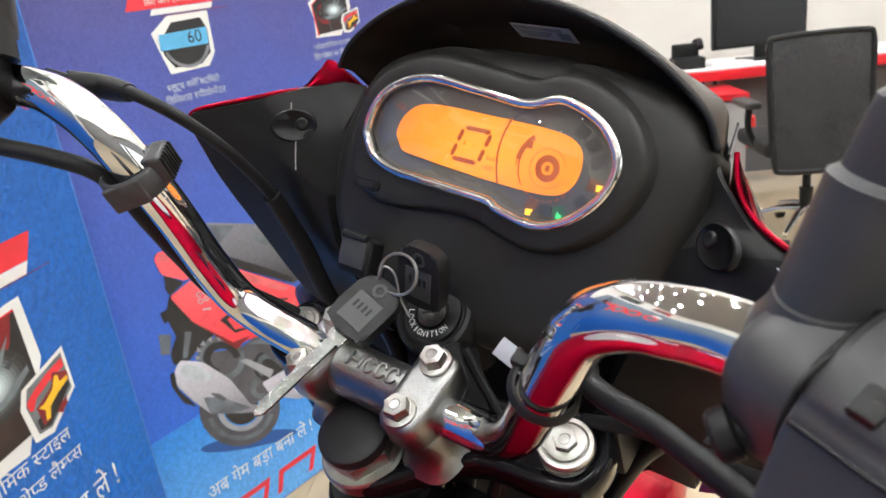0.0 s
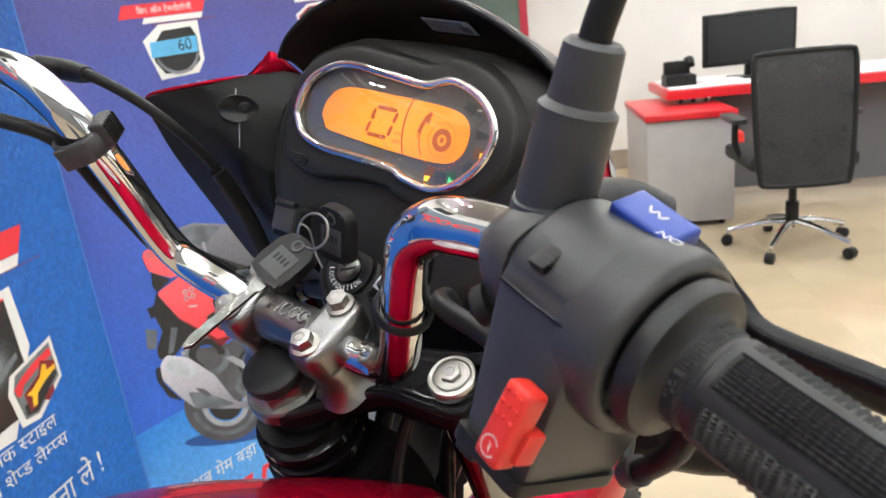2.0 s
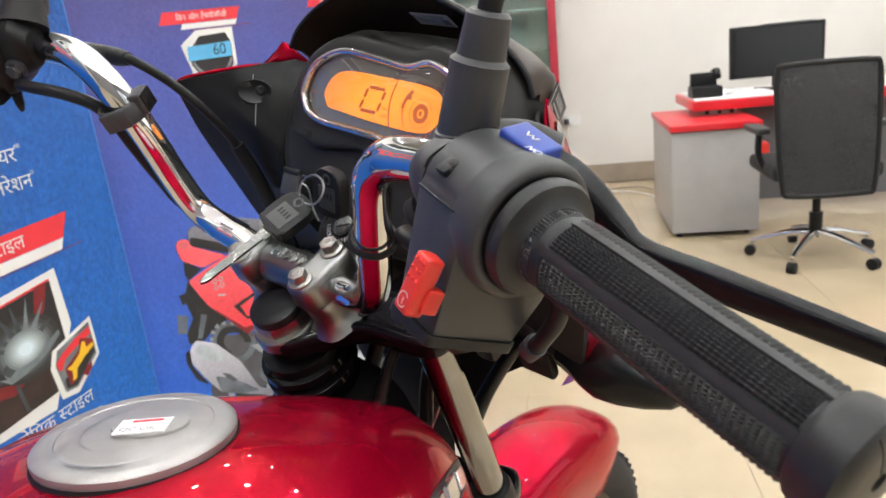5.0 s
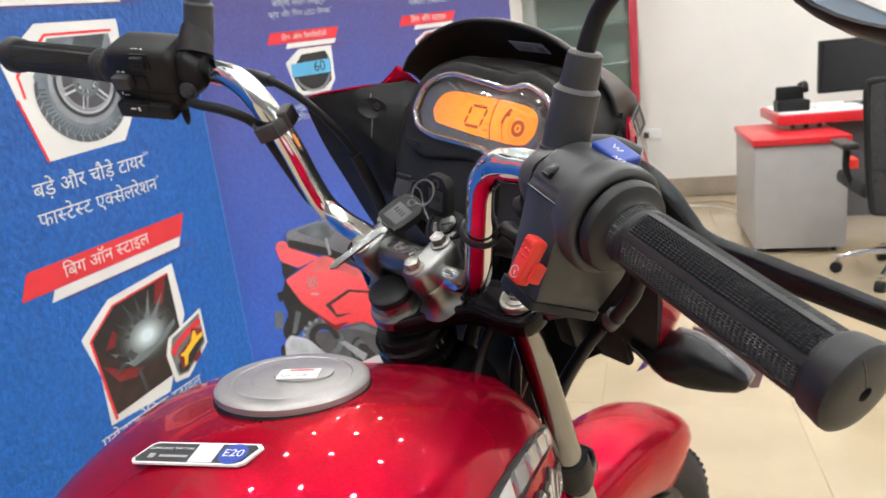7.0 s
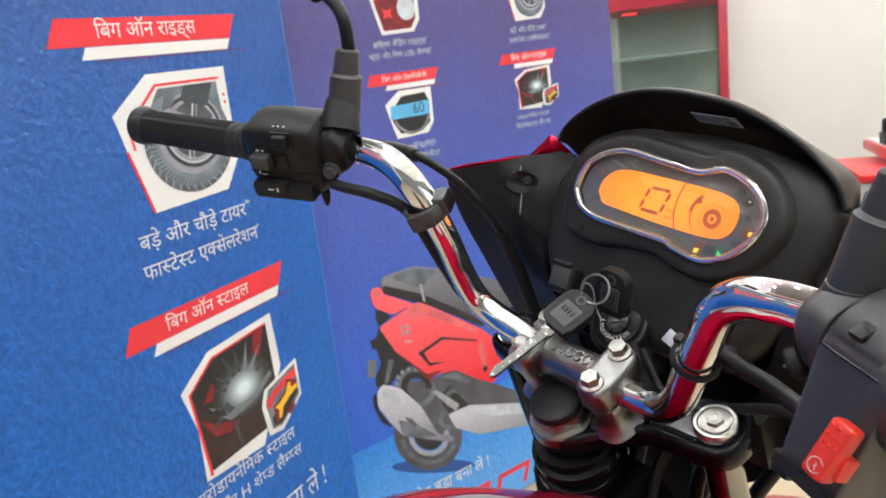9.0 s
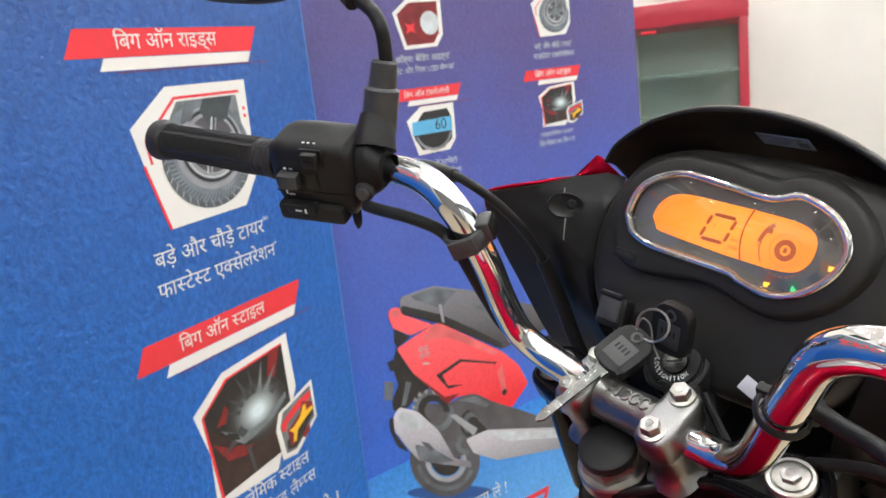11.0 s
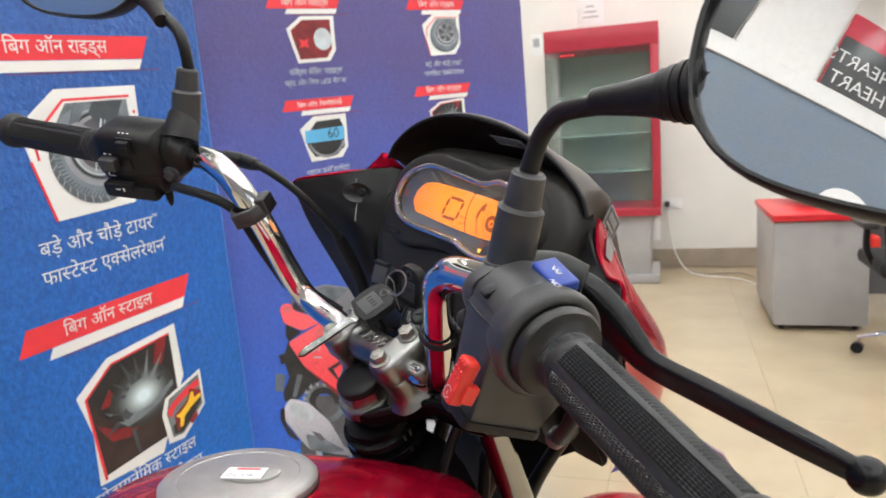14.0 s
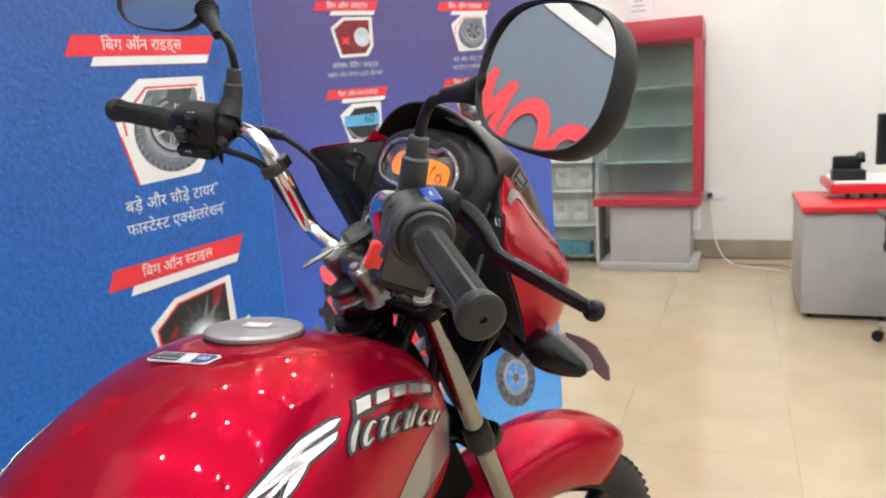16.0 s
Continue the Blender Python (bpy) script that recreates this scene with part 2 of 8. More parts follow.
MESH_BLACK = mat("black_mesh_fabric", (0.012, 0.012, 0.014), 0.75, grain=0.8, grain_scale=400, stain=0.3, stain_scale=60)
MESH_OPEN = mat("open_black_mesh", (0.02, 0.02, 0.022), 0.7)
_t = MESH_OPEN.node_tree
_co = _t.nodes.new("ShaderNodeTexCoord")
_vo = _t.nodes.new("ShaderNodeTexVoronoi")
_vo.inputs["Scale"].default_value = 190.0
_ns = _t.nodes.new("ShaderNodeTexNoise")
_ns.inputs["Scale"].default_value = 7.0
_t.links.new(_co.outputs["Object"], _vo.inputs["Vector"])
_t.links.new(_co.outputs["Object"], _ns.inputs["Vector"])
_ad = _t.nodes.new("ShaderNodeMath")
_ad.operation = "MULTIPLY_ADD"
_ad.inputs[1].default_value = -0.9
_t.links.new(_ns.outputs["Fac"], _ad.inputs[0])
_t.links.new(_vo.outputs["Distance"], _ad.inputs[2])
_mr = _t.nodes.new("ShaderNodeMapRange")
_mr.inputs[1].default_value, _mr.inputs[2].default_value, _mr.inputs[3].default_value, _mr.inputs[4].default_value = -0.28, 0.02, 0.6, 0.97
_t.links.new(_ad.outputs[0], _mr.inputs[0])
_t.links.new(_mr.outputs[0], _t.nodes["Principled BSDF"].inputs["Alpha"])
SCREEN_OFF = mat("monitor_screen", (0.01, 0.01, 0.012), 0.18)
PAPER = mat("white_paper", (0.78, 0.78, 0.77), 0.6, stain=0.05, stain_scale=20)
LAMP_GLOW = mat("downlight_diffuser", (0.9, 0.9, 0.9), 0.5, emit=(1.0, 0.965, 0.945), emit_strength=LAMP)
LAMP_TRIM = mat("downlight_trim", (0.8, 0.8, 0.8), 0.4)
MIRROR = mat("mirror_glass", (0.9, 0.91, 0.92), 0.01, 1.0)
TYRE = mat("tyre_rubber", (0.02, 0.02, 0.021), 0.75, grain=0.3, grain_scale=300, stain=0.3, stain_scale=30)
SIGN_BLUE = print_mat("blue_grey_board", (0.010, 0.105, 0.46), (0.125, 0.16, 0.205), 0.9, 1.95, 0.1)
GLASS = mat("window_glass", (1, 1, 1), 0.0, trans=1.0)
FRAME = mat("window_frame_paint", (0.3, 0.3, 0.31), 0.4, 0.6)
CLEAR = mat("clear_lens", (0.85, 0.86, 0.86), 0.05, trans=0.85)
CABLE_WHITE = mat("white_cable", (0.7, 0.68, 0.64), 0.5)
QUIET = mat("frame_paint_and_recess_shade", (0.006, 0.006, 0.0065), 0.3, spec=0.3, stain=0.2, stain_scale=30)
# near-black for the added filler that keeps the gap behind the fork dark
GAP_FILLER = mat("matt_black_gap_filler", (0.006, 0.006, 0.0065), 0.75, spec=0.1, stain=0.2, stain_scale=30)

# ---- mesh helpers ----


def finish(bm, sharp=38.0):
    bmesh.ops.recalc_face_normals(bm, faces=bm.faces)
    lim = radians(sharp)
    for f in bm.faces:
        f.smooth = True
    for e in bm.edges:
        if len(e.link_faces) == 2 and e.calc_face_angle(0) > lim:
            e.smooth = False
    return bm


def part(name, bm, material, parent=None, label="", m=None, sharp=38.0, keep=False):
    """Links a bmesh as one mesh object under a thing or under a part."""
    if m is not None:
        bmesh.ops.transform(bm, matrix=m, verts=bm.verts)
    if not keep:
        finish(bm, sharp)
    data = bpy.data.meshes.new(name)
    bm.to_mesh(data)
    bm.free()
    for one in (material if isinstance(material, (list, tuple)) else [material]):
        data.materials.append(one)
    ob = new(name, data)
    if parent is not None:
        ob.parent = parent
        ob.matrix_parent_inverse = WORLD_OF[parent.name].inverted()
        WORLD_OF[ob.name] = Matrix.Identity(4)
    else:
        WORLD_OF[ob.name] = Matrix.Identity(4)
    if label:
        ob["label"] = label
    return ob


WORLD_OF = {}


def thing(name, base, label, category, group="", kind=""):
    ob = new(name)
    ob.empty_display_size = 0.05
    ob.matrix_basis = Matrix.Translation(base)
    WORLD_OF[ob.name] = Matrix.Translation(base)
    return tagged(ob, label, category, group, kind)


def loft(rings, closed=True, caps=True):
    bm = bmesh.new()
    rows = [[bm.verts.new(p) for p in r] for r in rings]
    n = len(rows[0])
    for a, b in zip(rows, rows[1:]):
        for i in range(n if closed else n - 1):
            j = (i + 1) % n
            bm.faces.new((a[i], a[j], b[j], b[i]))
    if caps and closed:
        bm.faces.new(rows[0][::-1])
        bm.faces.new(rows[-1])
    return bm


def spline(points, per=8):
    """A smooth line through the points (Catmull-Rom)."""
    p = [Vector(q) for q in points]
    p = [2 * p[0] - p[1], *p, 2 * p[-1] - p[-2]]
    out = []
    for i in range(1, len(p) - 2):
        a, b, c, d = p[i - 1:i + 3]
        for s in range(per):
            u = s / per
            out.append(0.5 * (2 * b + (c - a) * u + (2 * a - 5 * b + 4 * c - d) * u * u + (3 * b - a - 3 * c + d) * u ** 3))
    return out + [p[-2]]


def tube(points, radius, n=14, per=8, smooth=True, flat=1.0, caps=True, up=None, square=2.0):
    """A round bar along the points; radius is one number or one per point."""
    line = spline(points, per) if smooth else [Vector(q) for q in points]
    if isinstance(radius, (list, tuple)):
        rad = [v[0] for v in spline([(r, 0, 0) for r in radius], per)] if smooth else list(radius)
    else:
        rad = [radius] * len(line)
    rings, side = [], None
    for i, p in enumerate(line):
        d = (line[min(i + 1, len(line) - 1)] - line[max(i - 1, 0)]).normalized()
        if side is None:
            ref = Vector(up) if up else (Vector((0, 0, 1)) if abs(d.z) < 0.9 else Vector((0, 1, 0)))
            side = d.cross(ref).normalized()
        side = (side - d * side.dot(d)).normalized()
        top = d.cross(side)
        ring = []
        for j in range(n):
            c, s = math.cos(2 * math.pi * j / n), math.sin(2 * math.pi * j / n)
            k = rad[i] * (abs(c) ** square + abs(s) ** square) ** (-1 / square)
            ring.append(p + k * (c * side + flat * s * top))
        rings.append(ring)
    return loft(rings, caps=caps)


def lathe(profile, origin, axis, n=32, caps=True):
    """Turns a profile of (distance along the axis, radius)."""
    axis = Vector(axis).normalized()
    side = axis.orthogonal().normalized()
    top = axis.cross(side)
    o = Vector(origin)
    return loft([[o + axis * s + r * (math.cos(2 * math.pi * j / n) * side + math.sin(2 * math.pi * j / n) * top) for j in range(n)] for s, r in profile], caps=caps)


def box(c, size, bevel=0.0, seg=2, m=None):
    bm = bmesh.new()
    bmesh.ops.create_cube(bm, size=1.0)
    bmesh.ops.scale(bm, vec=size, verts=bm.verts)
    if bevel:
        bmesh.ops.bevel(bm, geom=bm.edges[:], offset=bevel, segments=seg, profile=0.6, affect="EDGES")
    bmesh.ops.translate(bm, vec=c, verts=bm.verts)
    if m is not None:
        bmesh.ops.transform(bm, matrix=m, verts=bm.verts)
    return bm


def prism(outline, z0, z1, bevel=0.0, seg=2):
    """A plate: the outline in x and y, from z0 to z1, with its upper rim rounded."""
    bm = bmesh.new()
    low = [bm.verts.new((x, y, z0)) for x, y in outline]
    high = [bm.verts.new((x, y, z1)) for x, y in outline]
    n = len(outline)
    bm.faces.new(low[::-1])
    top = bm.faces.new(high)
    for i in range(n):
        j = (i + 1) % n
        bm.faces.new((low[i], low[j], high[j], high[i]))
    if bevel:
        bmesh.ops.bevel(bm, geom=top.edges[:], offset=bevel, segments=seg, profile=0.6, affect="EDGES")
    return bm


def offset_line(line, grow):
    """A closed line moved outwards (line runs counter-clockwise)."""
    n = len(line)
    out = []
    for i, (x, y) in enumerate(line):
        dx, dy = line[(i + 1) % n][0] - line[i - 1][0], line[(i + 1) % n][1] - line[i - 1][1]
        ln = math.hypot(dx, dy) or 1
        out.append((x + grow * dy / ln, y - grow * dx / ln))
    return out


def plate(line, profile):
    """A plate whose rim follows a profile of (outward shift, height), from its underside to its top."""
    return loft([[Vector((x, y, z)) for x, y in offset_line(line, g)] for g, z in profile])


def round_corners(pts, r, n=3):
    """A polygon with its corners cut round."""
    out = []
    for i, p in enumerate(pts):
        p, a, b = Vector(p), Vector(pts[i - 1]), Vector(pts[(i + 1) % len(pts)])
        u, v = a - p, b - p
        s, e = p + u * min(0.45, r / u.length), p + v * min(0.45, r / v.length)
        for k in range(n + 1):
            t = k / n
            q = s * (1 - t) ** 2 + p * 2 * t * (1 - t) + e * t * t
            out.append((q.x, q.y))
    return out


def rounded(hy, hz, cy, cz, n=40, p=4.0):
    out = []
    for j in range(n):
        a = 2 * math.pi * j / n
        c, s = math.cos(a), math.sin(a)
        k = (abs(c) ** p + abs(s) ** p) ** (-1 / p)
        out.append((cy + hy * k * c, cz + hz * k * s))
    return out


def join(*bms):
    out = bmesh.new()
    for b in bms:
        data = bpy.data.meshes.new("scratch")
        b.to_mesh(data)
        b.free()
        out.from_mesh(data)
        bpy.data.meshes.remove(data)
    return out


def lettering(text, size, depth=0.0, shear=0.0, spread=1.0):
    """A line of letters lying in x and y, its baseline starting at the origin."""
    c = bpy.data.curves.new("letters", "FONT")
    c.body, c.size, c.extrude, c.shear, c.space_character = text, size, depth, shear, spread
    c.resolution_u = 3
    ob = bpy.data.objects.new("letters", c)
    scene.collection.objects.link(ob)
    data = bpy.data.meshes.new_from_object(ob.evaluated_get(bpy.context.evaluated_depsgraph_get()))
    bm = bmesh.new()
    bm.from_mesh(data)
    bpy.data.objects.remove(ob)
    bpy.data.curves.remove(c)
    bpy.data.meshes.remove(data)
    return bm


def fit_width(bm, x0, y0, width, height=None):
    """Moves a flat mesh so that it starts at x0 with its foot on y0, and stretches it to the width and height."""
    xs = [v.co.x for v in bm.verts]
    ys = [v.co.y for v in bm.verts]
    s = width / (max(xs) - min(xs))
    k = height / (max(ys) - min(ys)) if height else s
    lo, bo = min(xs), (min(ys) if height else 0)
    for v in bm.verts:
        v.co.x, v.co.y = x0 + (v.co.x - lo) * s, y0 + (v.co.y - bo) * k
    return bm


def disc_points(cx, cy, rx, ry=None, n=32, a0=0.0, a1=360.0, turn=0.0):
    ry = rx if ry is None else ry
    c, s = math.cos(radians(turn)), math.sin(radians(turn))
    full = abs(a1 - a0) >= 360
    out = []
    for i in range(n if full else n + 1):
        a = radians(a0 + (a1 - a0) * i / n)
        x, y = rx * math.cos(a), ry * math.sin(a)
        out.append((cx + c * x - s * y, cy + s * x + c * y))
    return out


def arc_band(cx, cy, r0, r1, a0, a1, z0, z1, n=24):
    """A flat band bent round a centre."""
    inner = disc_points(cx, cy, r0, n=n, a0=a0, a1=a1 - (1e-3 if abs(a1 - a0) >= 360 else 0))
    outer = disc_points(cx, cy, r1, n=n, a0=a0, a1=a1 - (1e-3 if abs(a1 - a0) >= 360 else 0))
    m = min(len(inner), len(outer))
    bm = bmesh.new()
    rows = [[bm.verts.new((*p, z)) for p in line[:m]] for line, z in ((inner, z0), (outer, z0), (outer, z1), (inner, z1))]
    closed = abs(a1 - a0) >= 360
    for i in range(m if closed else m - 1):
        j = (i + 1) % m
        for k in range(4):
            a, b = rows[k], rows[(k + 1) % 4]
            bm.faces.new((a[i], a[j], b[j], b[i]))
    if not closed:
        for i in (0, m - 1):
            bm.faces.new([rows[k][i] for k in range(4)])
    return bm


def axes(o, x, y, z, scale=1.0):
    m = Matrix((x, y, z)).transposed().to_4x4()
    return Matrix.Translation(o) @ m @ Matrix.Scale(scale, 4)

# ---- the room ----
X0, X1, Y0, Y1, H = -1.95, 6.0, -5.2, 5.815, 3.95


def structure(name, bm, material, label, sharp=38.0):
    return tagged(part(name, bm, material, None, "", None, sharp), label, "", "", "structure")


floor = structure("floor", box(((X0 + X1) / 2, (Y0 + Y1) / 2, -0.056), (X1 - X0 + 0.4, Y1 - Y0 + 0.4, 0.1)), GROUT, "beige vitrified tile floor with fine joints")
structure("ceiling", box(((X0 + X1) / 2, (Y0 + Y1) / 2, H + 0.06), (X1 - X0 + 0.4, Y1 - Y0 + 0.4, 0.12)), CEIL, "flat showroom ceiling, kept mid-grey to dim its reflections")
structure("wall_north", box(((X0 + X1) / 2, Y1 + 0.08, H / 2), (X1 - X0 + 0.4, 0.16, H)), WALL, "warm white painted wall")
structure("wall_south", box(((X0 + X1) / 2, Y0 - 0.08, H / 2), (X1 - X0 + 0.4, 0.16, H)), WALL_UNSEEN_DARK, "plain unseen wall, darkened to cut reflections")
structure("wall_west", box((X0 - 0.08, (Y0 + Y1) / 2, H / 2), (0.16, Y1 - Y0, H)), WALL, "warm white painted wall")
# shop front on the east side: a low wall, piers and a beam round three glazed openings
east = join(box((X1 + 0.08, (Y0 + Y1) / 2, 0.15), (0.16, Y1 - Y0, 0.3)), box((X1 + 0.08, (Y0 + Y1) / 2, 3.355), (0.16, Y1 - Y0, 1.19)),
            box((X1 + 0.08, Y0 + 0.25, 1.53), (0.16, 0.5, 2.46)), box((X1 + 0.08, 4.2, 1.53), (0.16, 3.2, 2.46)))
structure("wall_east", east, WALL_UNSEEN_DARK, "unseen shop front wall with large glazed openings, darkened to cut reflections")
for i, (a, b) in enumerate(((-4.7, -2.3), (-2.3, 0.1), (0.1, 2.6))):
    wf = structure("window_%d" % (i + 1), join(box((X1 + 0.06, a + 0.03, 1.53), (0.06, 0.06, 2.44)), box((X1 + 0.06, b - 0.03, 1.53), (0.06, 0.06, 2.44)),
                   box((X1 + 0.06, (a + b) / 2, 0.335), (0.06, b - a - 0.12, 0.06)), box((X1 + 0.06, (a + b) / 2, 2.725), (0.06, b - a - 0.12, 0.06))), FRAME,
                   "tall shop window in a grey metal frame")
    pane = part("pane", box((X1 + 0.06, (a + b) / 2, 1.53), (0.008, b - a - 0.12, 2.32)), GLASS, wf, "clear glass")
    pane.visible_shadow = False
structure("baseboard", box(((X0 + X1) / 2, Y1 - 0.006, 0.073), (X1 - X0, 0.012, 0.146)), SKIRT, "brown tile skirting along the wall")

# ground outside, reaching the horizon
structure("ground", box((200, 0, -0.2), (387, 400, 0.1)), GROUT, "pale paving outside the shop front")

# ceiling downlights
lamp = thing("downlight", (0, 0, H), "small round recessed ceiling downlight", "light", "ceiling downlights")
part("trim", lathe([(0, 0.05), (0.006, 0.05), (0.006, 0.036), (0, 0.036)], (0, 0, H - 0.0065), (0, 0, 1), 20, False), LAMP_TRIM, lamp)
part("diffuser", lathe([(0, 0.034), (0.004, 0.034)], (0, 0, H - 0.005), (0, 0, 1), 16), LAMP_GLOW, lamp, "glowing diffuser")
for ix in range(10):
    for iy in range(12):
        m = Matrix.Translation((-1.6 + 0.8 * ix, -4.6 + 0.9 * iy, H))
        if ix or iy:
            copy_thing(lamp, m)
        else:
            lamp.matrix_basis = m

# ---- printed standee: two hinged panels ----
P1 = axes((-0.8522, 1.3231, 0), (0.1644, 0.9839, 0.0697), (0.0175, -0.0736, 0.9971), (0.9862, -0.1627, -0.0293))
P2 = axes((-0.8582, 1.3255, 0), (0.5622, 0.8253, 0.0523), (-0.0071, -0.0585, 0.9983), (0.827, -0.5616, -0.027))
standee = thing("promotional_standee", (-0.7, 1.2, 0.0), "tall folding promotional standee printed in blue and violet", "standee")


def panel_part(name, pts, m, material, parent, z=0.0006, label="", thick=0.0008):
    return part(name, prism(pts, z - thick, z), material, parent, label, m)


HALF_FORMS = {"\u0915": 0.60, "\u0938": 0.506, "\u092e": 0.43, "\u092a": 0.398, "\u0917": 0.393, "\u092c": 0.401, "\u0932": 0.508, "\u0928": 0.385}


def advance(text):
    """How far the pen moves over a run of letters of size one."""
    def right(word):
        bm = lettering(word, 1.0)
        x = max(v.co.x for v in bm.verts)
        bm.free()
        return x
    return right(text + "|") - BAR_WIDTH


def shaped(text):
    """A line of letters of size one in which a consonant that loses its vowel is cut to its half form and joins the next."""
    parts, pen, run, i = [], 0.0, "", 0

    def put(bm, wide, k=1.0, lift=0.0):
        nonlocal pen
        for v in bm.verts:
            v.co.x, v.co.y = pen + v.co.x * k, lift + v.co.y * k
        parts.append(bm)
        pen += wide

    def flush():
        nonlocal run
        if run.strip():
            put(lettering(run, 1.0), advance(run))
        elif run:
            pen_step(0.25 * len(run))
        run = ""

    def pen_step(d):
        nonlocal pen
        pen += d
    while i < len(text):
        ch = text[i]
        if text[i + 1:i + 2] == "\u094d" and ch in HALF_FORMS and i + 2 < len(text):
            flush()
            bm = lettering(ch, 1.0)
            bmesh.ops.bisect_plane(bm, geom=bm.verts[:] + bm.edges[:] + bm.faces[:], plane_co=(HALF_FORMS[ch], 0, 0), plane_no=(1, 0, 0), clear_outer=True)
            put(bm, HALF_FORMS[ch] - 0.005)
            i += 2
        elif ch == "*":
            flush()
            put(lettering("*", 1.0), 0.16, 0.5, 0.42)
            i += 1
        else:
            run += ch
            i += 1
    flush()
    return join(*parts)


_bar = lettering("|", 1.0)
BAR_WIDTH = max(v.co.x for v in _bar.verts)
_bar.free()


def write(text, x0, y0, width, m, material, parent, z=0.0012, height=None, shear=0.0):
    bm = fit_width(shaped(text), x0, y0, width, height)
    for v in bm.verts:
        v.co.z = z
    return part("lettering", bm, material, parent, "", m, keep=True)


def slab_panel(name, u0, u1, top, m, material, label):
    b = box(((u0 + u1) / 2, (top + 0.012) / 2, -0.006), (u1 - u0, top - 0.012, 0.012), 0.002)
    return part(name, b, material, standee, label, m)


left = slab_panel("panel", -0.84, -0.003, 1.62, P1, BLUE_BANNER, "blue printed panel")
right = slab_panel("panel", 0.003, 1.06, 1.62, P2, VIOLET_BANNER, "violet to blue printed panel with a scooter")
part("edge_strip", tube([(-0.004, 0.09, 0.0), (-0.004, 1.6, 0.0)], 0.0015, 8, 1), PALE_EDGE, left, "pale fold edge", P1)
# feet and rear frame that carry the panels
for m, u in ((P1, -0.9), (P1, -0.12), (P2, 0.12), (P2, 0.93)):
    p = m @ Vector((u, 0.9, -0.02))
    q = m @ Vector((u, 0.0, -0.16))
    q.z = 0.006
    part("leg", tube([p, (p + q) / 2, q], 0.006, 8, 2), FRAME, standee, "thin metal support leg")


def banner(x0, x1, y0, y1, m, parent, text, tx0, tx1, ty, slant=0.022):
    h = y1 - y0
    panel_part("ribbon", [(x0 - slant, y0), (x1 - slant, y0), (x1, y1), (x0, y1)], m, RED_INK, parent, 0.0008)
    w = h * 0.47
    sx = slant * w / h
    panel_part("underline", [(x0 + 0.043 - sx, y0 - w), (x1 - slant - sx, y0 - w), (x1 - slant, y0 - 0.001), (x0 + 0.043, y0 - 0.001)], m, WHITE_INK, parent, 0.0007)
    panel_part("rule", [(x0 + 0.06, y0 - w - 0.004), (x1 + 0.02, y0 - w - 0.002), (x1 + 0.02, y0 - w - 0.0005), (x0 + 0.06, y0 - w - 0.0025)], m, DEEP_RED, parent, 0.0006)
    write(text, tx0, ty, tx1 - tx0, m, WHITE_INK, parent)


def hexagon(x, y, w, h):
    """The cut-corner picture frame."""
    return [(x, y + 0.74 * h), (x + 0.31 * w, y + h), (x + w, y + h), (x + 0.98 * w, y + 0.25 * h), (x + 0.83 * w, y + 0.02 * h), (x + 0.16 * w, y), (x + 0.05 * w, y + 0.48 * h)]


def shrink(pts, k, dx=0.0, dy=0.0):
    cx, cy = sum(p[0] for p in pts) / len(pts), sum(p[1] for p in pts) / len(pts)
    return [(cx + (x - cx) * k + dx, cy + (y - cy) * k + dy) for x, y in pts]


def flat(bm, z):
    for v in bm.verts:
        v.co.z = z
    return bm


def ring_print(cx, cy, rx, ry, ix, iy, irx, iry, a0, a1, z, n=40):
    """A flat crescent or ring between two ellipses."""
    bm = bmesh.new()
    prev = None
    for k in range(n + 1):
        a = radians(a0 + (a1 - a0) * k / n)
        pair = (bm.verts.new((cx + rx * math.cos(a), cy + ry * math.sin(a), z)), bm.verts.new((ix + irx * math.cos(a), iy + iry * math.sin(a), z)))
        if prev:
            bm.faces.new((prev[0], pair[0], pair[1], prev[1]))
        prev = pair
    return bm


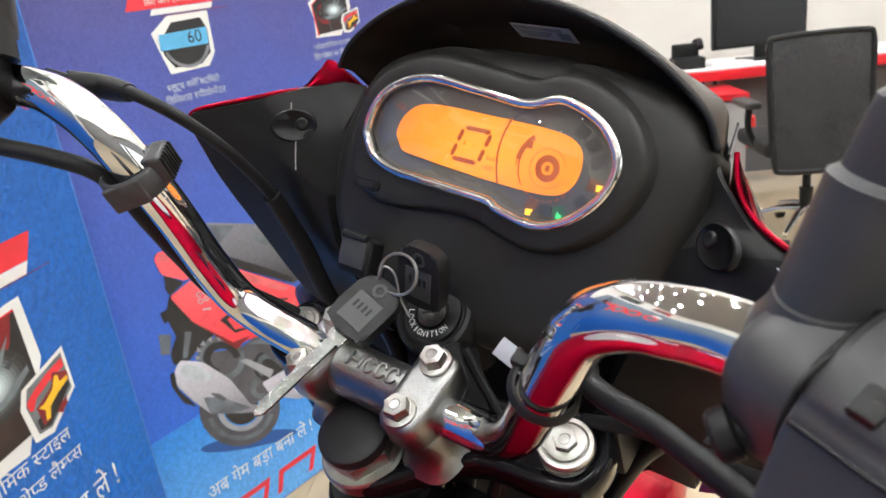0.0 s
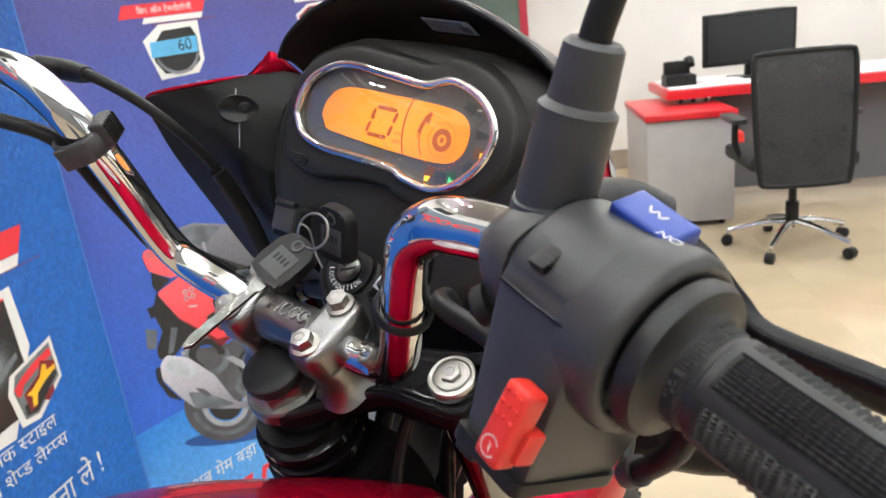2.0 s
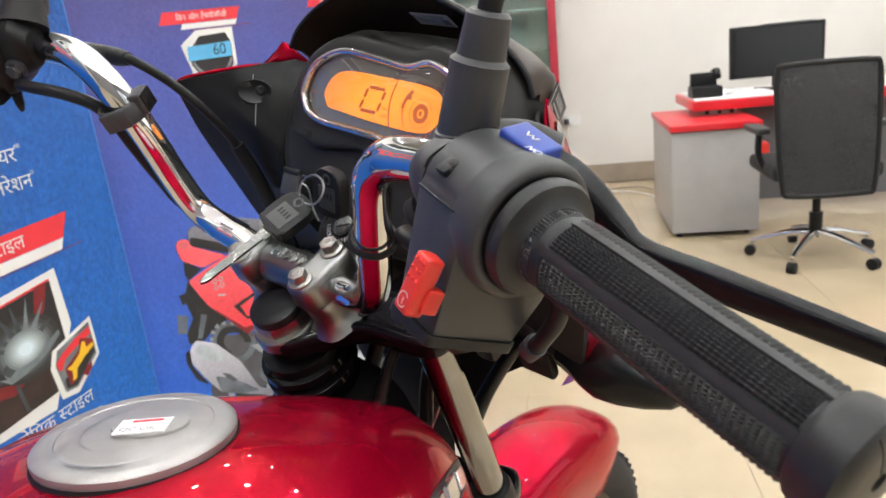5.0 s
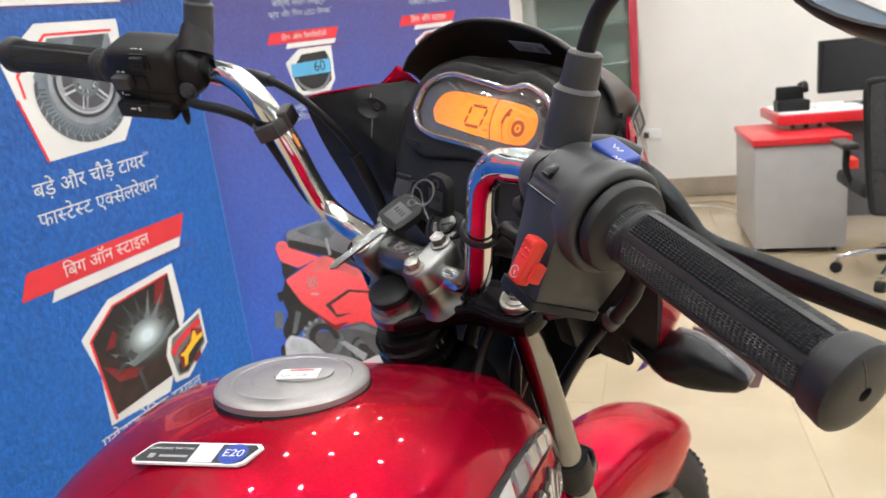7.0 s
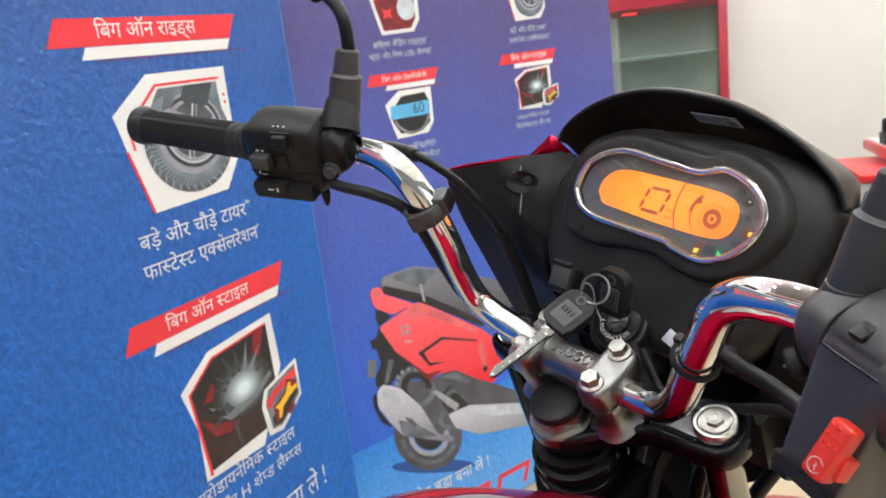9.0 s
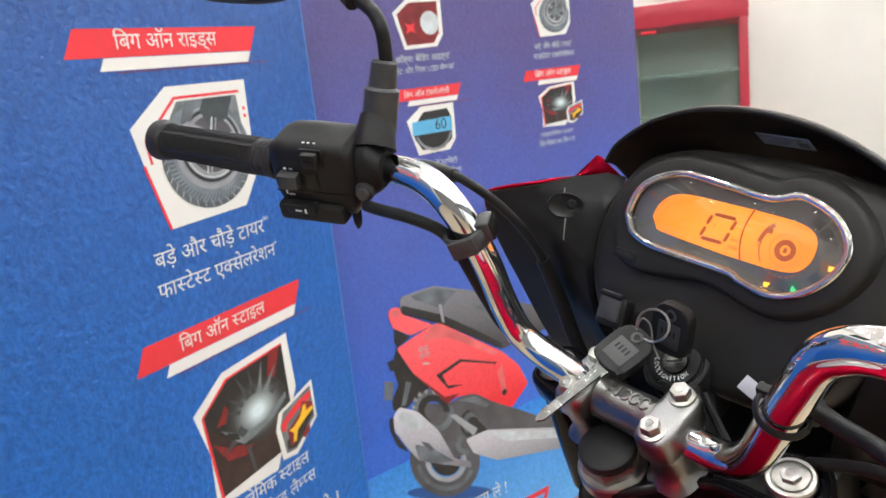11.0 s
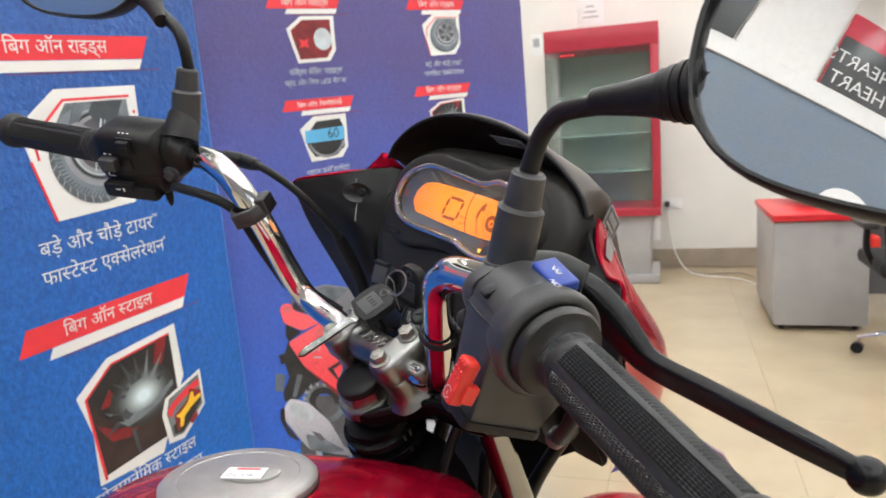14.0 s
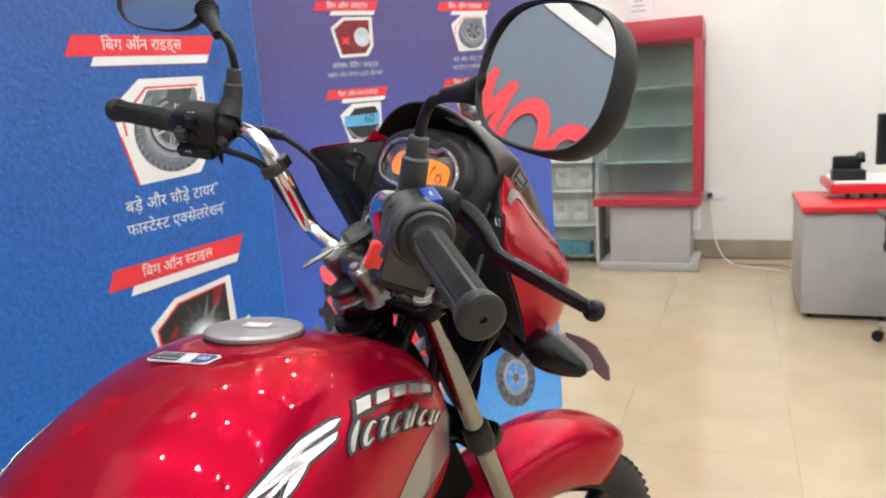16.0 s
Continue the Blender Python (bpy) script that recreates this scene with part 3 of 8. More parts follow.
def wheel_picture(x, y, w, h, m, parent, detail=True):
    """A motorcycle wheel printed in a cut-corner frame."""
    panel_part("picture_frame", hexagon(x, y, w, h), m, WHITE_INK, parent, 0.0008)
    part("red_outline", prism([(x + 0.10 * w, y + 0.48 * h), (x + 0.085 * w, y + 0.65 * h), (x + 0.36 * w, y + 0.925 * h), (x + 0.93 * w, y + 0.925 * h), (x + 0.93 * w, y + 0.905 * h), (x + 0.37 * w, y + 0.905 * h), (x + 0.105 * w, y + 0.64 * h), (x + 0.12 * w, y + 0.48 * h)], 0.0006, 0.0010), RED_INK, parent, "thin red outline", m)
    part("red_edge", prism([(x + 0.15 * w, y), (x + 0.17 * w, y), (x + 0.06 * w, y + 0.48 * h), (x + 0.04 * w, y + 0.48 * h)], 0.0006, 0.0010), RED_INK, parent, "thin red outline", m)
    panel_part("picture", [(x + 0.2 * w, y + 0.62 * h), (x + 0.38 * w, y + 0.89 * h), (x + 0.9 * w, y + 0.89 * h), (x + 0.92 * w, y + 0.42 * h), (x + 0.5 * w, y + 0.45 * h)], m, STEEL_INK, parent, 0.0010)
    cx, cy = x + 0.57 * w, y + 0.475 * h
    hx, hy = cx + 0.035 * w, cy + 0.06 * h

    def ring_part(name, x0, y0, r0, x1, y1, r1, z, material, a0=0, a1=360):
        part(name, ring_print(x0, y0, r0 * w, r0 * 1.04 * h, x1, y1, r1 * w, r1 * 1.04 * h, a0, a1, z), material, parent, "", m)
    ring_part("tyre_print", cx, cy, 0.385, hx, hy, 0.255, 0.0014, TYRE_PRINT)
    ring_part("tread_shade_print", cx, cy, 0.388, cx + 0.012 * w, cy + 0.02 * h, 0.368, 0.0016, STEEL_DARK, 165, 330)
    ring_part("sidewall_print", cx + 0.026 * w, cy + 0.045 * h, 0.30, hx, hy, 0.272, 0.0016, ALLOY_INK)
    ring_part("rim_edge_print", hx, hy, 0.262, hx, hy, 0.245, 0.0017, DARK_INK)
    ring_part("well_print", hx, hy, 0.25, hx, hy, 0.001, 0.0013, SEAT_INK)
    ring_part("rim_print", hx, hy, 0.24, hx + 0.01 * w, hy + 0.012 * h, 0.205, 0.0018, ALLOY_INK)
    ring_part("rim_light_print", hx, hy, 0.232, hx, hy, 0.222, 0.0019, PALE_INK, 190, 330)
    for k in range(6):
        a = radians(60 * k + 14)
        c, s = math.cos(a) * w, math.sin(a) * h
        for o in (-0.018, 0.018):
            part("spoke_print", prism([(hx + 0.04 * c - o * s * 1.4, hy + 0.04 * s + o * c * 1.4), (hx + 0.215 * c - (o + 0.008) * s, hy + 0.215 * s + (o + 0.008) * c), (hx + 0.215 * c - (o - 0.008) * s, hy + 0.215 * s + (o - 0.008) * c), (hx + 0.04 * c - (o - 0.01) * s, hy + 0.04 * s + (o - 0.01) * c)], 0.0016, 0.0020), ALLOY_INK if (k + (o > 0)) % 2 else PALE_INK, parent, "", m)
    ring_part("disc_print", hx, hy, 0.11, hx, hy, 0.08, 0.0021, GREY_PRINT)
    part("hub_print", prism(disc_points(hx, hy, 0.06 * w, 0.06 * h, 16), 0.0017, 0.0022), STEEL_INK, parent, "", m)
    if detail:
        blocks, sipes = [], []
        for k in range(34):
            a, b = radians(172 + 5.2 * k), radians(176 + 5.2 * k)
            def at(r, q, f=0.0):
                return (cx + (0.035 * w) * f + r * w * math.cos(q), cy + (0.05 * h) * f + r * 1.04 * h * math.sin(q))
            blocks.append(prism([at(0.36, a, 0.2), at(0.322, b, 0.6), at(0.318, b + 0.03, 0.6), at(0.36, a + 0.04, 0.2)], 0.0015, 0.0017))
            if k % 2:
                sipes.append(prism([at(0.385, b), at(0.352, a, 0.25), at(0.352, a + 0.025, 0.25), at(0.385, b + 0.025)], 0.0015, 0.0018))
        part("tread_print", join(*blocks), STEEL_DARK, parent, "", m)
        part("sipe_print", join(*sipes), ALLOY_INK, parent, "", m)
        part("fork_print", prism([(x + 0.33 * w, y + 0.62 * h), (x + 0.38 * w, y + 0.6 * h), (x + 0.55 * w, y + 0.89 * h), (x + 0.45 * w, y + 0.89 * h)], 0.0016, 0.0021), GREY_PRINT, parent, "", m)
        part("guard_print", prism([(x + 0.55 * w, y + 0.8 * h), (x + 0.62 * w, y + 0.68 * h), (x + 0.78 * w, y + 0.72 * h), (x + 0.86 * w, y + 0.89 * h), (x + 0.6 * w, y + 0.89 * h)], 0.0016, 0.0019), HALO_LOW, parent, "", m)
        part("brake_print", prism([(x + 0.34 * w, y + 0.7 * h), (x + 0.4 * w, y + 0.66 * h), (x + 0.58 * w, y + 0.6 * h), (x + 0.62 * w, y + 0.64 * h), (x + 0.44 * w, y + 0.74 * h)], 0.0016, 0.0023), ALLOY_INK, parent, "", m)
        for k in range(2):
            part("dot_print", prism(disc_points(x + 0.955 * w, y + (0.78 - 0.06 * k) * h, 0.012 * w, 0.016 * h, 8), 0.0008, 0.0011), RED_INK, parent, "", m)


def lamp_picture(x, y, w, h, m, parent, inset=True):
    """A headlamp glowing in the dark, printed in a cut-corner frame, with a small picture of the tail lamp."""
    def p(name, pts, material, z, label=""):
        return part(name, prism([(x + a * w, y + b * h) for a, b in pts], 0.0006, z), material, parent, label, m)
    panel_part("picture_frame", [(x, y + 0.76 * h), (x + 0.3 * w, y + 0.955 * h), (x + 0.97 * w, y + h), (x + 0.985 * w, y + 0.55 * h), (x + 0.66 * w, y), (x + 0.06 * w, y + 0.04 * h), (x + 0.08 * w, y + 0.44 * h)], m, WHITE_INK, parent, 0.0008)
    panel_part("picture", [(x + 0.08 * w, y + 0.72 * h), (x + 0.33 * w, y + 0.89 * h), (x + 0.9 * w, y + 0.93 * h), (x + 0.9 * w, y + 0.45 * h), (x + 0.72 * w, y + 0.12 * h), (x + 0.12 * w, y + 0.09 * h)], m, DARK_INK, parent, 0.0011)
    part("red_outline", prism([(x + 0.06 * w, y + 0.72 * h), (x + 0.32 * w, y + 0.905 * h), (x + 0.9 * w, y + 0.945 * h), (x + 0.9 * w, y + 0.93 * h), (x + 0.33 * w, y + 0.89 * h), (x + 0.08 * w, y + 0.715 * h), (x + 0.13 * w, y + 0.06 * h), (x + 0.105 * w, y + 0.06 * h)], 0.0006, 0.0012), RED_INK, parent, "thin red outline", m)
    cx, cy = 0.56, 0.55
    p("lower_shade_print", [(0.1, 0.62), (0.2, 0.52), (0.36, 0.42), (0.7, 0.36), (0.74, 0.15), (0.13, 0.1)], mat_brown, 0.0012)
    p("red_wing_print", [(0.17, 0.6), (0.27, 0.72), (0.34, 0.6), (0.28, 0.59)], DEEP_RED, 0.0014)
    p("red_wing_print", [(0.7, 0.76), (0.76, 0.93), (0.87, 0.93), (0.8, 0.76), (0.74, 0.68)], DEEP_RED, 0.0014)
    p("red_chin_print", [(0.11, 0.5), (0.26, 0.4), (0.4, 0.36), (0.5, 0.4), (0.49, 0.33), (0.38, 0.28), (0.22, 0.32)], DEEP_RED, 0.0014)
    for k, material in enumerate(GLOW_STEPS):
        u = k / (len(GLOW_STEPS) - 1)
        rx, ry = 0.31 - 0.25 * u ** 0.8, 0.235 - 0.19 * u ** 0.8
        p("halo_print", [(cx + rx * math.cos(a), cy + ry * math.sin(a)) for a in [2 * math.pi * q / 36 for q in range(36)]], material, 0.0015 + 0.00006 * k)
    for a, ln, wd in ((95, 0.34, 0.035), (116, 0.36, 0.04), (142, 0.33, 0.03), (72, 0.36, 0.03), (48, 0.36, 0.035), (25, 0.28, 0.04), (205, 0.42, 0.06), (160, 0.3, 0.03)):
        c, s = math.cos(radians(a)), math.sin(radians(a))
        p("ray_print", [(cx + 0.07 * c - wd * s, cy + 0.06 * s + wd * c), (cx + ln * c, cy + ln * s), (cx + 0.07 * c + wd * s, cy + 0.06 * s - wd * c)], HALO_LOW if a % 3 else HALO_MID, 0.00172)
    p("cowl_print", [(0.2, 0.56), (0.3, 0.5), (0.38, 0.42), (0.44, 0.44), (0.62, 0.45), (0.76, 0.52), (0.86, 0.56), (0.86, 0.52), (0.7, 0.43), (0.5, 0.38), (0.38, 0.37), (0.3, 0.44)], HALO_MID, 0.0021)
    p("side_lamp_print", [(0.22, 0.5), (0.3, 0.44), (0.36, 0.42), (0.33, 0.48), (0.26, 0.52)], DARK_INK, 0.0023)
    p("fold_print", [(0.4, 0.34), (0.43, 0.34), (0.46, 0.12), (0.43, 0.12)], HALO_LOW, 0.0016)
    if inset:
        ix, iy, iw, ih = x + 0.7 * w, y + 0.02 * h, 0.46 * w, 0.51 * h
        panel_part("inset_frame", [(ix, iy + 0.56 * ih), (ix + 0.12 * iw, iy + 0.8 * ih), (ix + iw, iy + ih), (ix + iw, iy + 0.37 * ih), (ix + 0.4 * iw, iy), (ix + 0.06 * iw, iy + 0.05 * ih)], m, WHITE_INK, parent, 0.0022)
        panel_part("inset_picture", [(ix + 0.1 * iw, iy + 0.56 * ih), (ix + 0.2 * iw, iy + 0.77 * ih), (ix + 0.94 * iw, iy + 0.93 * ih), (ix + 0.94 * iw, iy + 0.4 * ih), (ix + 0.4 * iw, iy + 0.09 * ih), (ix + 0.16 * iw, iy + 0.12 * ih)], m, STEEL_INK, parent, 0.0025)
        def ins(name, pts, material, z):
            part(name, prism([(ix + a * iw, iy + b * ih) for a, b in pts], 0.0023, z), material, parent, "", m)
        ins("tail_shade_print", [(0.2, 0.3), (0.5, 0.42), (0.92, 0.62), (0.92, 0.45), (0.6, 0.25), (0.4, 0.12), (0.2, 0.16)], DARK_INK, 0.0027)
        ins("tail_print", [(0.12, 0.6), (0.3, 0.7), (0.6, 0.8), (0.92, 0.86), (0.92, 0.74), (0.6, 0.68), (0.3, 0.58), (0.2, 0.46), (0.14, 0.48)], RED_INK, 0.0028)
        ins("lamp_edge_print", [(0.25, 0.46), (0.42, 0.52), (0.6, 0.6), (0.68, 0.76), (0.78, 0.72), (0.94, 0.66), (0.94, 0.54), (0.74, 0.48), (0.5, 0.38), (0.42, 0.2), (0.28, 0.18)], DEEP_RED, 0.0029)
        ins("tail_lamp_print", [(0.28, 0.44), (0.4, 0.45), (0.6, 0.55), (0.7, 0.7), (0.76, 0.68), (0.76, 0.58), (0.92, 0.6), (0.92, 0.54), (0.68, 0.46), (0.48, 0.36), (0.42, 0.22), (0.34, 0.22), (0.38, 0.36)], YELLOW_INK, 0.0031)
        ins("reflector_print", [(0.56, 0.22), (0.68, 0.3), (0.8, 0.34), (0.78, 0.24), (0.64, 0.16)], DEEP_RED, 0.0030)


GLOW_STEPS = [mat("glow_print", tuple(0.028 + (c - 0.028) * (k / 9) ** 1.7 for c in (0.66, 0.78, 0.82)), 0.45) for k in range(10)]
mat_brown = mat("dim_brown_print", (0.045, 0.024, 0.022), 0.45, stain=0.4, stain_scale=25)


def clock_picture(x, y, w, h, m, parent):
    """A blue digital speedometer printed in a cut-corner frame."""
    panel_part("picture_frame", hexagon(x, y, w, h), m, WHITE_INK, parent, 0.0008)
    pod = [(x + 0.12 * w, y + 0.6 * h), (x + 0.35 * w, y + 0.88 * h), (x + 0.85 * w, y + 0.9 * h), (x + 0.93 * w, y + 0.7 * h), (x + 0.9 * w, y + 0.25 * h), (x + 0.7 * w, y + 0.08 * h), (x + 0.25 * w, y + 0.1 * h), (x + 0.12 * w, y + 0.35 * h)]
    panel_part("picture", pod, m, DARK_INK, parent, 0.0012)
    part("rim_print", flat(arc_band(0, 0, 0.36 * w, 0.41 * w, 200, 340, 0, 0.0002, 20), 0.0016), ALLOY_INK, parent, "", m @ Matrix.Translation((x + 0.52 * w, y + 0.55 * h, 0)))
    panel_part("display_print", [(x + 0.08 * w, y + 0.42 * h), (x + 0.9 * w, y + 0.42 * h), (x + 0.92 * w, y + 0.72 * h), (x + 0.1 * w, y + 0.7 * h)], m, CYAN_INK, parent, 0.0018)
    write("60", x + 0.56 * w, y + 0.48 * h, 0.24 * w, m, DARK_INK, parent, 0.0022)


def corner_lamp_picture(x, y, w, h, m, parent):
    """Red and white lamps printed in a cut-corner frame."""
    panel_part("picture_frame", hexagon(x, y, w, h), m, WHITE_INK, parent, 0.0008)
    panel_part("picture", shrink(hexagon(x, y, w, h), 0.84), m, DEEP_RED, parent, 0.0012)
    part("spark_print", prism([(x + 0.2 * w + 0.14 * w * math.cos(k * 0.7854) * (1 if k % 2 else 0.45) + 0.12 * w, y + 0.42 * h + 0.14 * h * math.sin(k * 0.7854) * (1 if k % 2 else 0.45)) for k in range(8)], 0.001, 0.0016), RED_INK, parent, "", m)
    part("lamp_print", prism(disc_points(x + 0.72 * w, y + 0.5 * h, 0.19 * w, 0.24 * h, 20), 0.001, 0.0018), PALE_INK, parent, "", m)


banner(-0.518, -0.141, 1.374, 1.417, P1, left, "िबग ऑन राइड्स", -0.452, -0.243, 1.386)
wheel_picture(-0.455, 1.09, 0.262, 0.233, P1, left)
write("बड़े और चौड़े टायर**", -0.459, 1.034, 0.27, P1, WHITE_INK, left)
write("फास्टेस्ट एक्सेलरेशन*", -0.464, 0.982, 0.288, P1, WHITE_INK, left)
banner(-0.513, -0.128, 0.869, 0.915, P1, left, "िबग ऑन स्टाइल", -0.443, -0.236, 0.881)
lamp_picture(-0.446, 0.555, 0.263, 0.265, P1, left)
write("एरोडायनेिमक स्टाइल", -0.46, 0.527, 0.278, P1, WHITE_INK, left)
write("और H शेप्ड लैम्प्स", -0.42, 0.48, 0.25, P1, WHITE_INK, left)
write("अब गेम बड़ा बना ले !", -0.52, 0.352, 0.41, P1, WHITE_INK, left, height=0.075)

for bx, by, t in ((0.212, 1.484, "िबग ऑन लाइट्स"), (0.63, 1.48, "िबग ऑन राइड्स"), (0.22, 1.238, "िबग ऑन टेक्नोलॉजी"), (0.63, 1.246, "िबग ऑन स्टाइल")):
    banner(bx, bx + 0.198, by, by + 0.027, P2, right, t, bx + 0.03, bx + 0.16, by + 0.007, 0.013)
corner_lamp_picture(0.247, 1.353, 0.136, 0.113, P2, right)
write("कॉर्नर बेंिडंग लाइट्स*", 0.24, 1.325, 0.155, P2, PALE_INK, right)
write("फ्रंट और िरयर LED लैम्प्स**", 0.224, 1.3, 0.182, P2, PALE_INK, right)
wheel_picture(0.667, 1.355, 0.137, 0.114, P2, right, False)
write("बड़े और चौड़े टायर**", 0.667, 1.325, 0.135, P2, PALE_INK, right)
write("फास्टेस्ट एक्सेलरेशन*", 0.66, 1.3, 0.15, P2, PALE_INK, right)
clock_picture(0.249, 1.108, 0.138, 0.113, P2, right)
write("ब्लूटूथ कनेिक्टिवटी", 0.253, 1.076, 0.128, P2, PALE_INK, right)
write("िडिजटल स्पीडोमीटर", 0.245, 1.05, 0.145, P2, PALE_INK, right)
lamp_picture(0.665, 1.118, 0.137, 0.113, P2, right)
write("एरोडायनेिमक स्टाइल", 0.66, 1.096, 0.12, P2, PALE_INK, right)
write("िसग्नेचर H लैम्प्स", 0.655, 1.071, 0.13, P2, PALE_INK, right)
write("अब गेम बड़ा बना ले !", 0.10, 0.135, 0.32, P2, WHITE_INK, right, height=0.055)
for k in range(3):
    u = 0.12 + 0.155 * k
    part("red_mark_print", join(prism([(u, 0.035), (u + 0.015, 0.035), (u + 0.035, 0.098), (u + 0.02, 0.098)], 0.0006, 0.0011), prism([(u + 0.02, 0.098), (u + 0.025, 0.083), (u + 0.14, 0.083), (u + 0.145, 0.098)], 0.0006, 0.0011),
         prism([(u + 0.105, 0.035), (u + 0.12, 0.035), (u + 0.14, 0.083), (u + 0.125, 0.083)], 0.0006, 0.0011)), RED_INK, right, "red outlined mark", P2)
# printed floor and scooter
panel_part("ground_print", [(0.006, 0.016), (1.057, 0.016), (1.057, 0.40), (0.62, 0.38), (0.006, 0.36)], P2, SKY_BANNER, right, 0.0006)


def scooter_print(m, parent):
    body_red = print_mat("scooter_red_print", (0.78, 0.022, 0.04), (0.95, 0.13, 0.15), 0.42, 0.68, 0.12)
    seat_grey = print_mat("scooter_seat_print", (0.055, 0.055, 0.065), (0.22, 0.22, 0.25), 0.6, 0.78, 0.12)
    metal = print_mat("scooter_metal_print", (0.22, 0.215, 0.25), (0.62, 0.61, 0.68), 0.3, 0.5, 0.12)
    floor_metal = print_mat("scooter_floor_print", (0.24, 0.235, 0.27), (0.56, 0.55, 0.61), 0.22, 0.36, 0.12)
    inks = {"body_print": body_red, "tail_print": body_red, "front_apron_print": body_red, "seat_print": seat_grey, "muffler_print": metal, "floor_side_print": floor_metal}
    soft = {"body_print", "tail_print", "seat_print", "seat_top_print", "seat_side_print", "seat_shine_print", "muffler_print", "muffler_light_print", "muffler_shade_print", "muffler_tip_print", "skirt_print", "skirt_shine_print",
            "floor_side_print", "floor_light_print", "body_light_print", "engine_print", "fender_print", "under_tail_print"}

    def s(name, pts, material, z):
        if name in soft:
            pts = round_corners(pts, 0.009, 3)
        return part(name, prism(pts, 0.0006, z), inks.get(name, material), parent, "", m)

    def ell(name, cx, cy, rx, ry, k, material, z, a0=0, a1=360, tilt=-0.43):
        """A ring, sheared like the side of the scooter, of inner size k."""
        bm = ring_print(0, 0, rx, ry, 0, 0, rx * k, ry * k, a0, a1, z)
        for v in bm.verts:
            v.co.x, v.co.y = cx + v.co.x + v.co.y * 0.12, cy + v.co.y + v.co.x * tilt
        return part(name, bm, material, parent, "", m)
    ell("ground_shadow_print", 0.24, 0.225, 0.13, 0.02, 0.01, mat("blue_shadow_print", (0.015, 0.08, 0.3), 0.45), 0.0008)
    s("front_apron_print", [(0.66, 0.42), (0.86, 0.36), (0.9, 0.6), (0.86, 0.82), (0.76, 0.88), (0.74, 0.66)], RED_INK, 0.0010)
    ell("front_tyre_print", 0.84, 0.2, 0.09, 0.11, 0.58, mat("pale_grey_tyre_print", (0.16, 0.165, 0.19), 0.45, stain=0.75, stain_scale=60), 0.0012)
    ell("front_rim_print", 0.84, 0.2, 0.056, 0.068, 0.8, ALLOY_INK, 0.0013)
    ell("front_hub_print", 0.84, 0.2, 0.016, 0.019, 0.02, GREY_PRINT, 0.0013)
    for k in range(5):
        a = radians(72 * k + 10)
        c, d = math.cos(a), math.sin(a)
        s("front_spoke_print", [(0.84 + 0.012 * c - 0.006 * d, 0.2 + 0.014 * d + 0.006 * c - 0.005 * c), (0.84 + 0.05 * c - 0.004 * d, 0.2 + 0.06 * d + 0.004 * c - 0.02 * c), (0.84 + 0.05 * c + 0.004 * d, 0.2 + 0.06 * d - 0.004 * c - 0.02 * c), (0.84 + 0.012 * c + 0.006 * d, 0.2 + 0.014 * d - 0.006 * c - 0.005 * c)], ALLOY_INK, 0.0014)
    ell("rear_tyre_print", 0.236, 0.32, 0.105, 0.1, 0.6, SEAT_INK, 0.0012)
    ell("tyre_shine_print", 0.236, 0.32, 0.088, 0.084, 0.86, GREY_PRINT, 0.0014, 190, 340)
    ell("rear_rim_print", 0.236, 0.32, 0.062, 0.06, 0.78, ALLOY_INK, 0.0014)
    ell("brake_disc_print", 0.236, 0.32, 0.045, 0.043, 0.3, DARK_INK, 0.0013)
    s("under_tail_print", [(0.139, 0.665), (0.175, 0.6), (0.215, 0.53), (0.18, 0.5), (0.13, 0.56), (0.118, 0.62)], DARK_INK, 0.0013)
    s("fender_print", [(0.141, 0.584), (0.177, 0.56), (0.178, 0.523), (0.142, 0.5), (0.104, 0.507), (0.105, 0.536)], DARK_INK, 0.0014)
    s("fender_shine_print", [(0.15, 0.57), (0.165, 0.562), (0.14, 0.51), (0.128, 0.512)], GREY_PRINT, 0.0015)
    s("plate_print", [(0.092, 0.59), (0.117, 0.578), (0.105, 0.536), (0.084, 0.544)], GREY_PRINT, 0.0013)
    s("indicator_print", [(0.107, 0.634), (0.135, 0.635), (0.143, 0.615), (0.111, 0.608)], DARK_INK, 0.0014)
    s("engine_print", [(0.18, 0.5), (0.26, 0.47), (0.36, 0.46), (0.4, 0.4), (0.36, 0.32), (0.26, 0.31), (0.2, 0.38)], SEAT_INK, 0.0016)
    ell("gear_print", 0.219, 0.465, 0.058, 0.055, 0.72, GREY_PRINT, 0.0017)
    ell("gear_gap_print", 0.219, 0.465, 0.046, 0.043, 0.6, DARK_INK, 0.0018, 0, 250)
    for k in range(9):
        a = radians(40 + 22 * k)
        s("tooth_print", [(0.219 + 0.05 * math.cos(a), 0.465 + 0.047 * math.sin(a) - 0.0215 * math.cos(a)), (0.219 + 0.062 * math.cos(a + 0.1), 0.465 + 0.058 * math.sin(a + 0.1) - 0.0265 * math.cos(a)), (0.219 + 0.062 * math.cos(a - 0.1), 0.465 + 0.058 * math.sin(a - 0.1) - 0.0265 * math.cos(a))], ALLOY_INK, 0.0019)
    ell("hub_print", 0.334, 0.385, 0.042, 0.042, 0.02, DARK_INK, 0.0019)
    ell("hub_ring_print", 0.334, 0.385, 0.034, 0.034, 0.6, GREY_PRINT, 0.0020, 20, 230)
    s("bracket_print", [(0.262, 0.437), (0.281, 0.434), (0.345, 0.368), (0.331, 0.352)], ALLOY_INK, 0.0021)
    ell("lever_print", 0.3, 0.34, 0.03, 0.028, 0.5, GREY_PRINT, 0.0020, 90, 300)
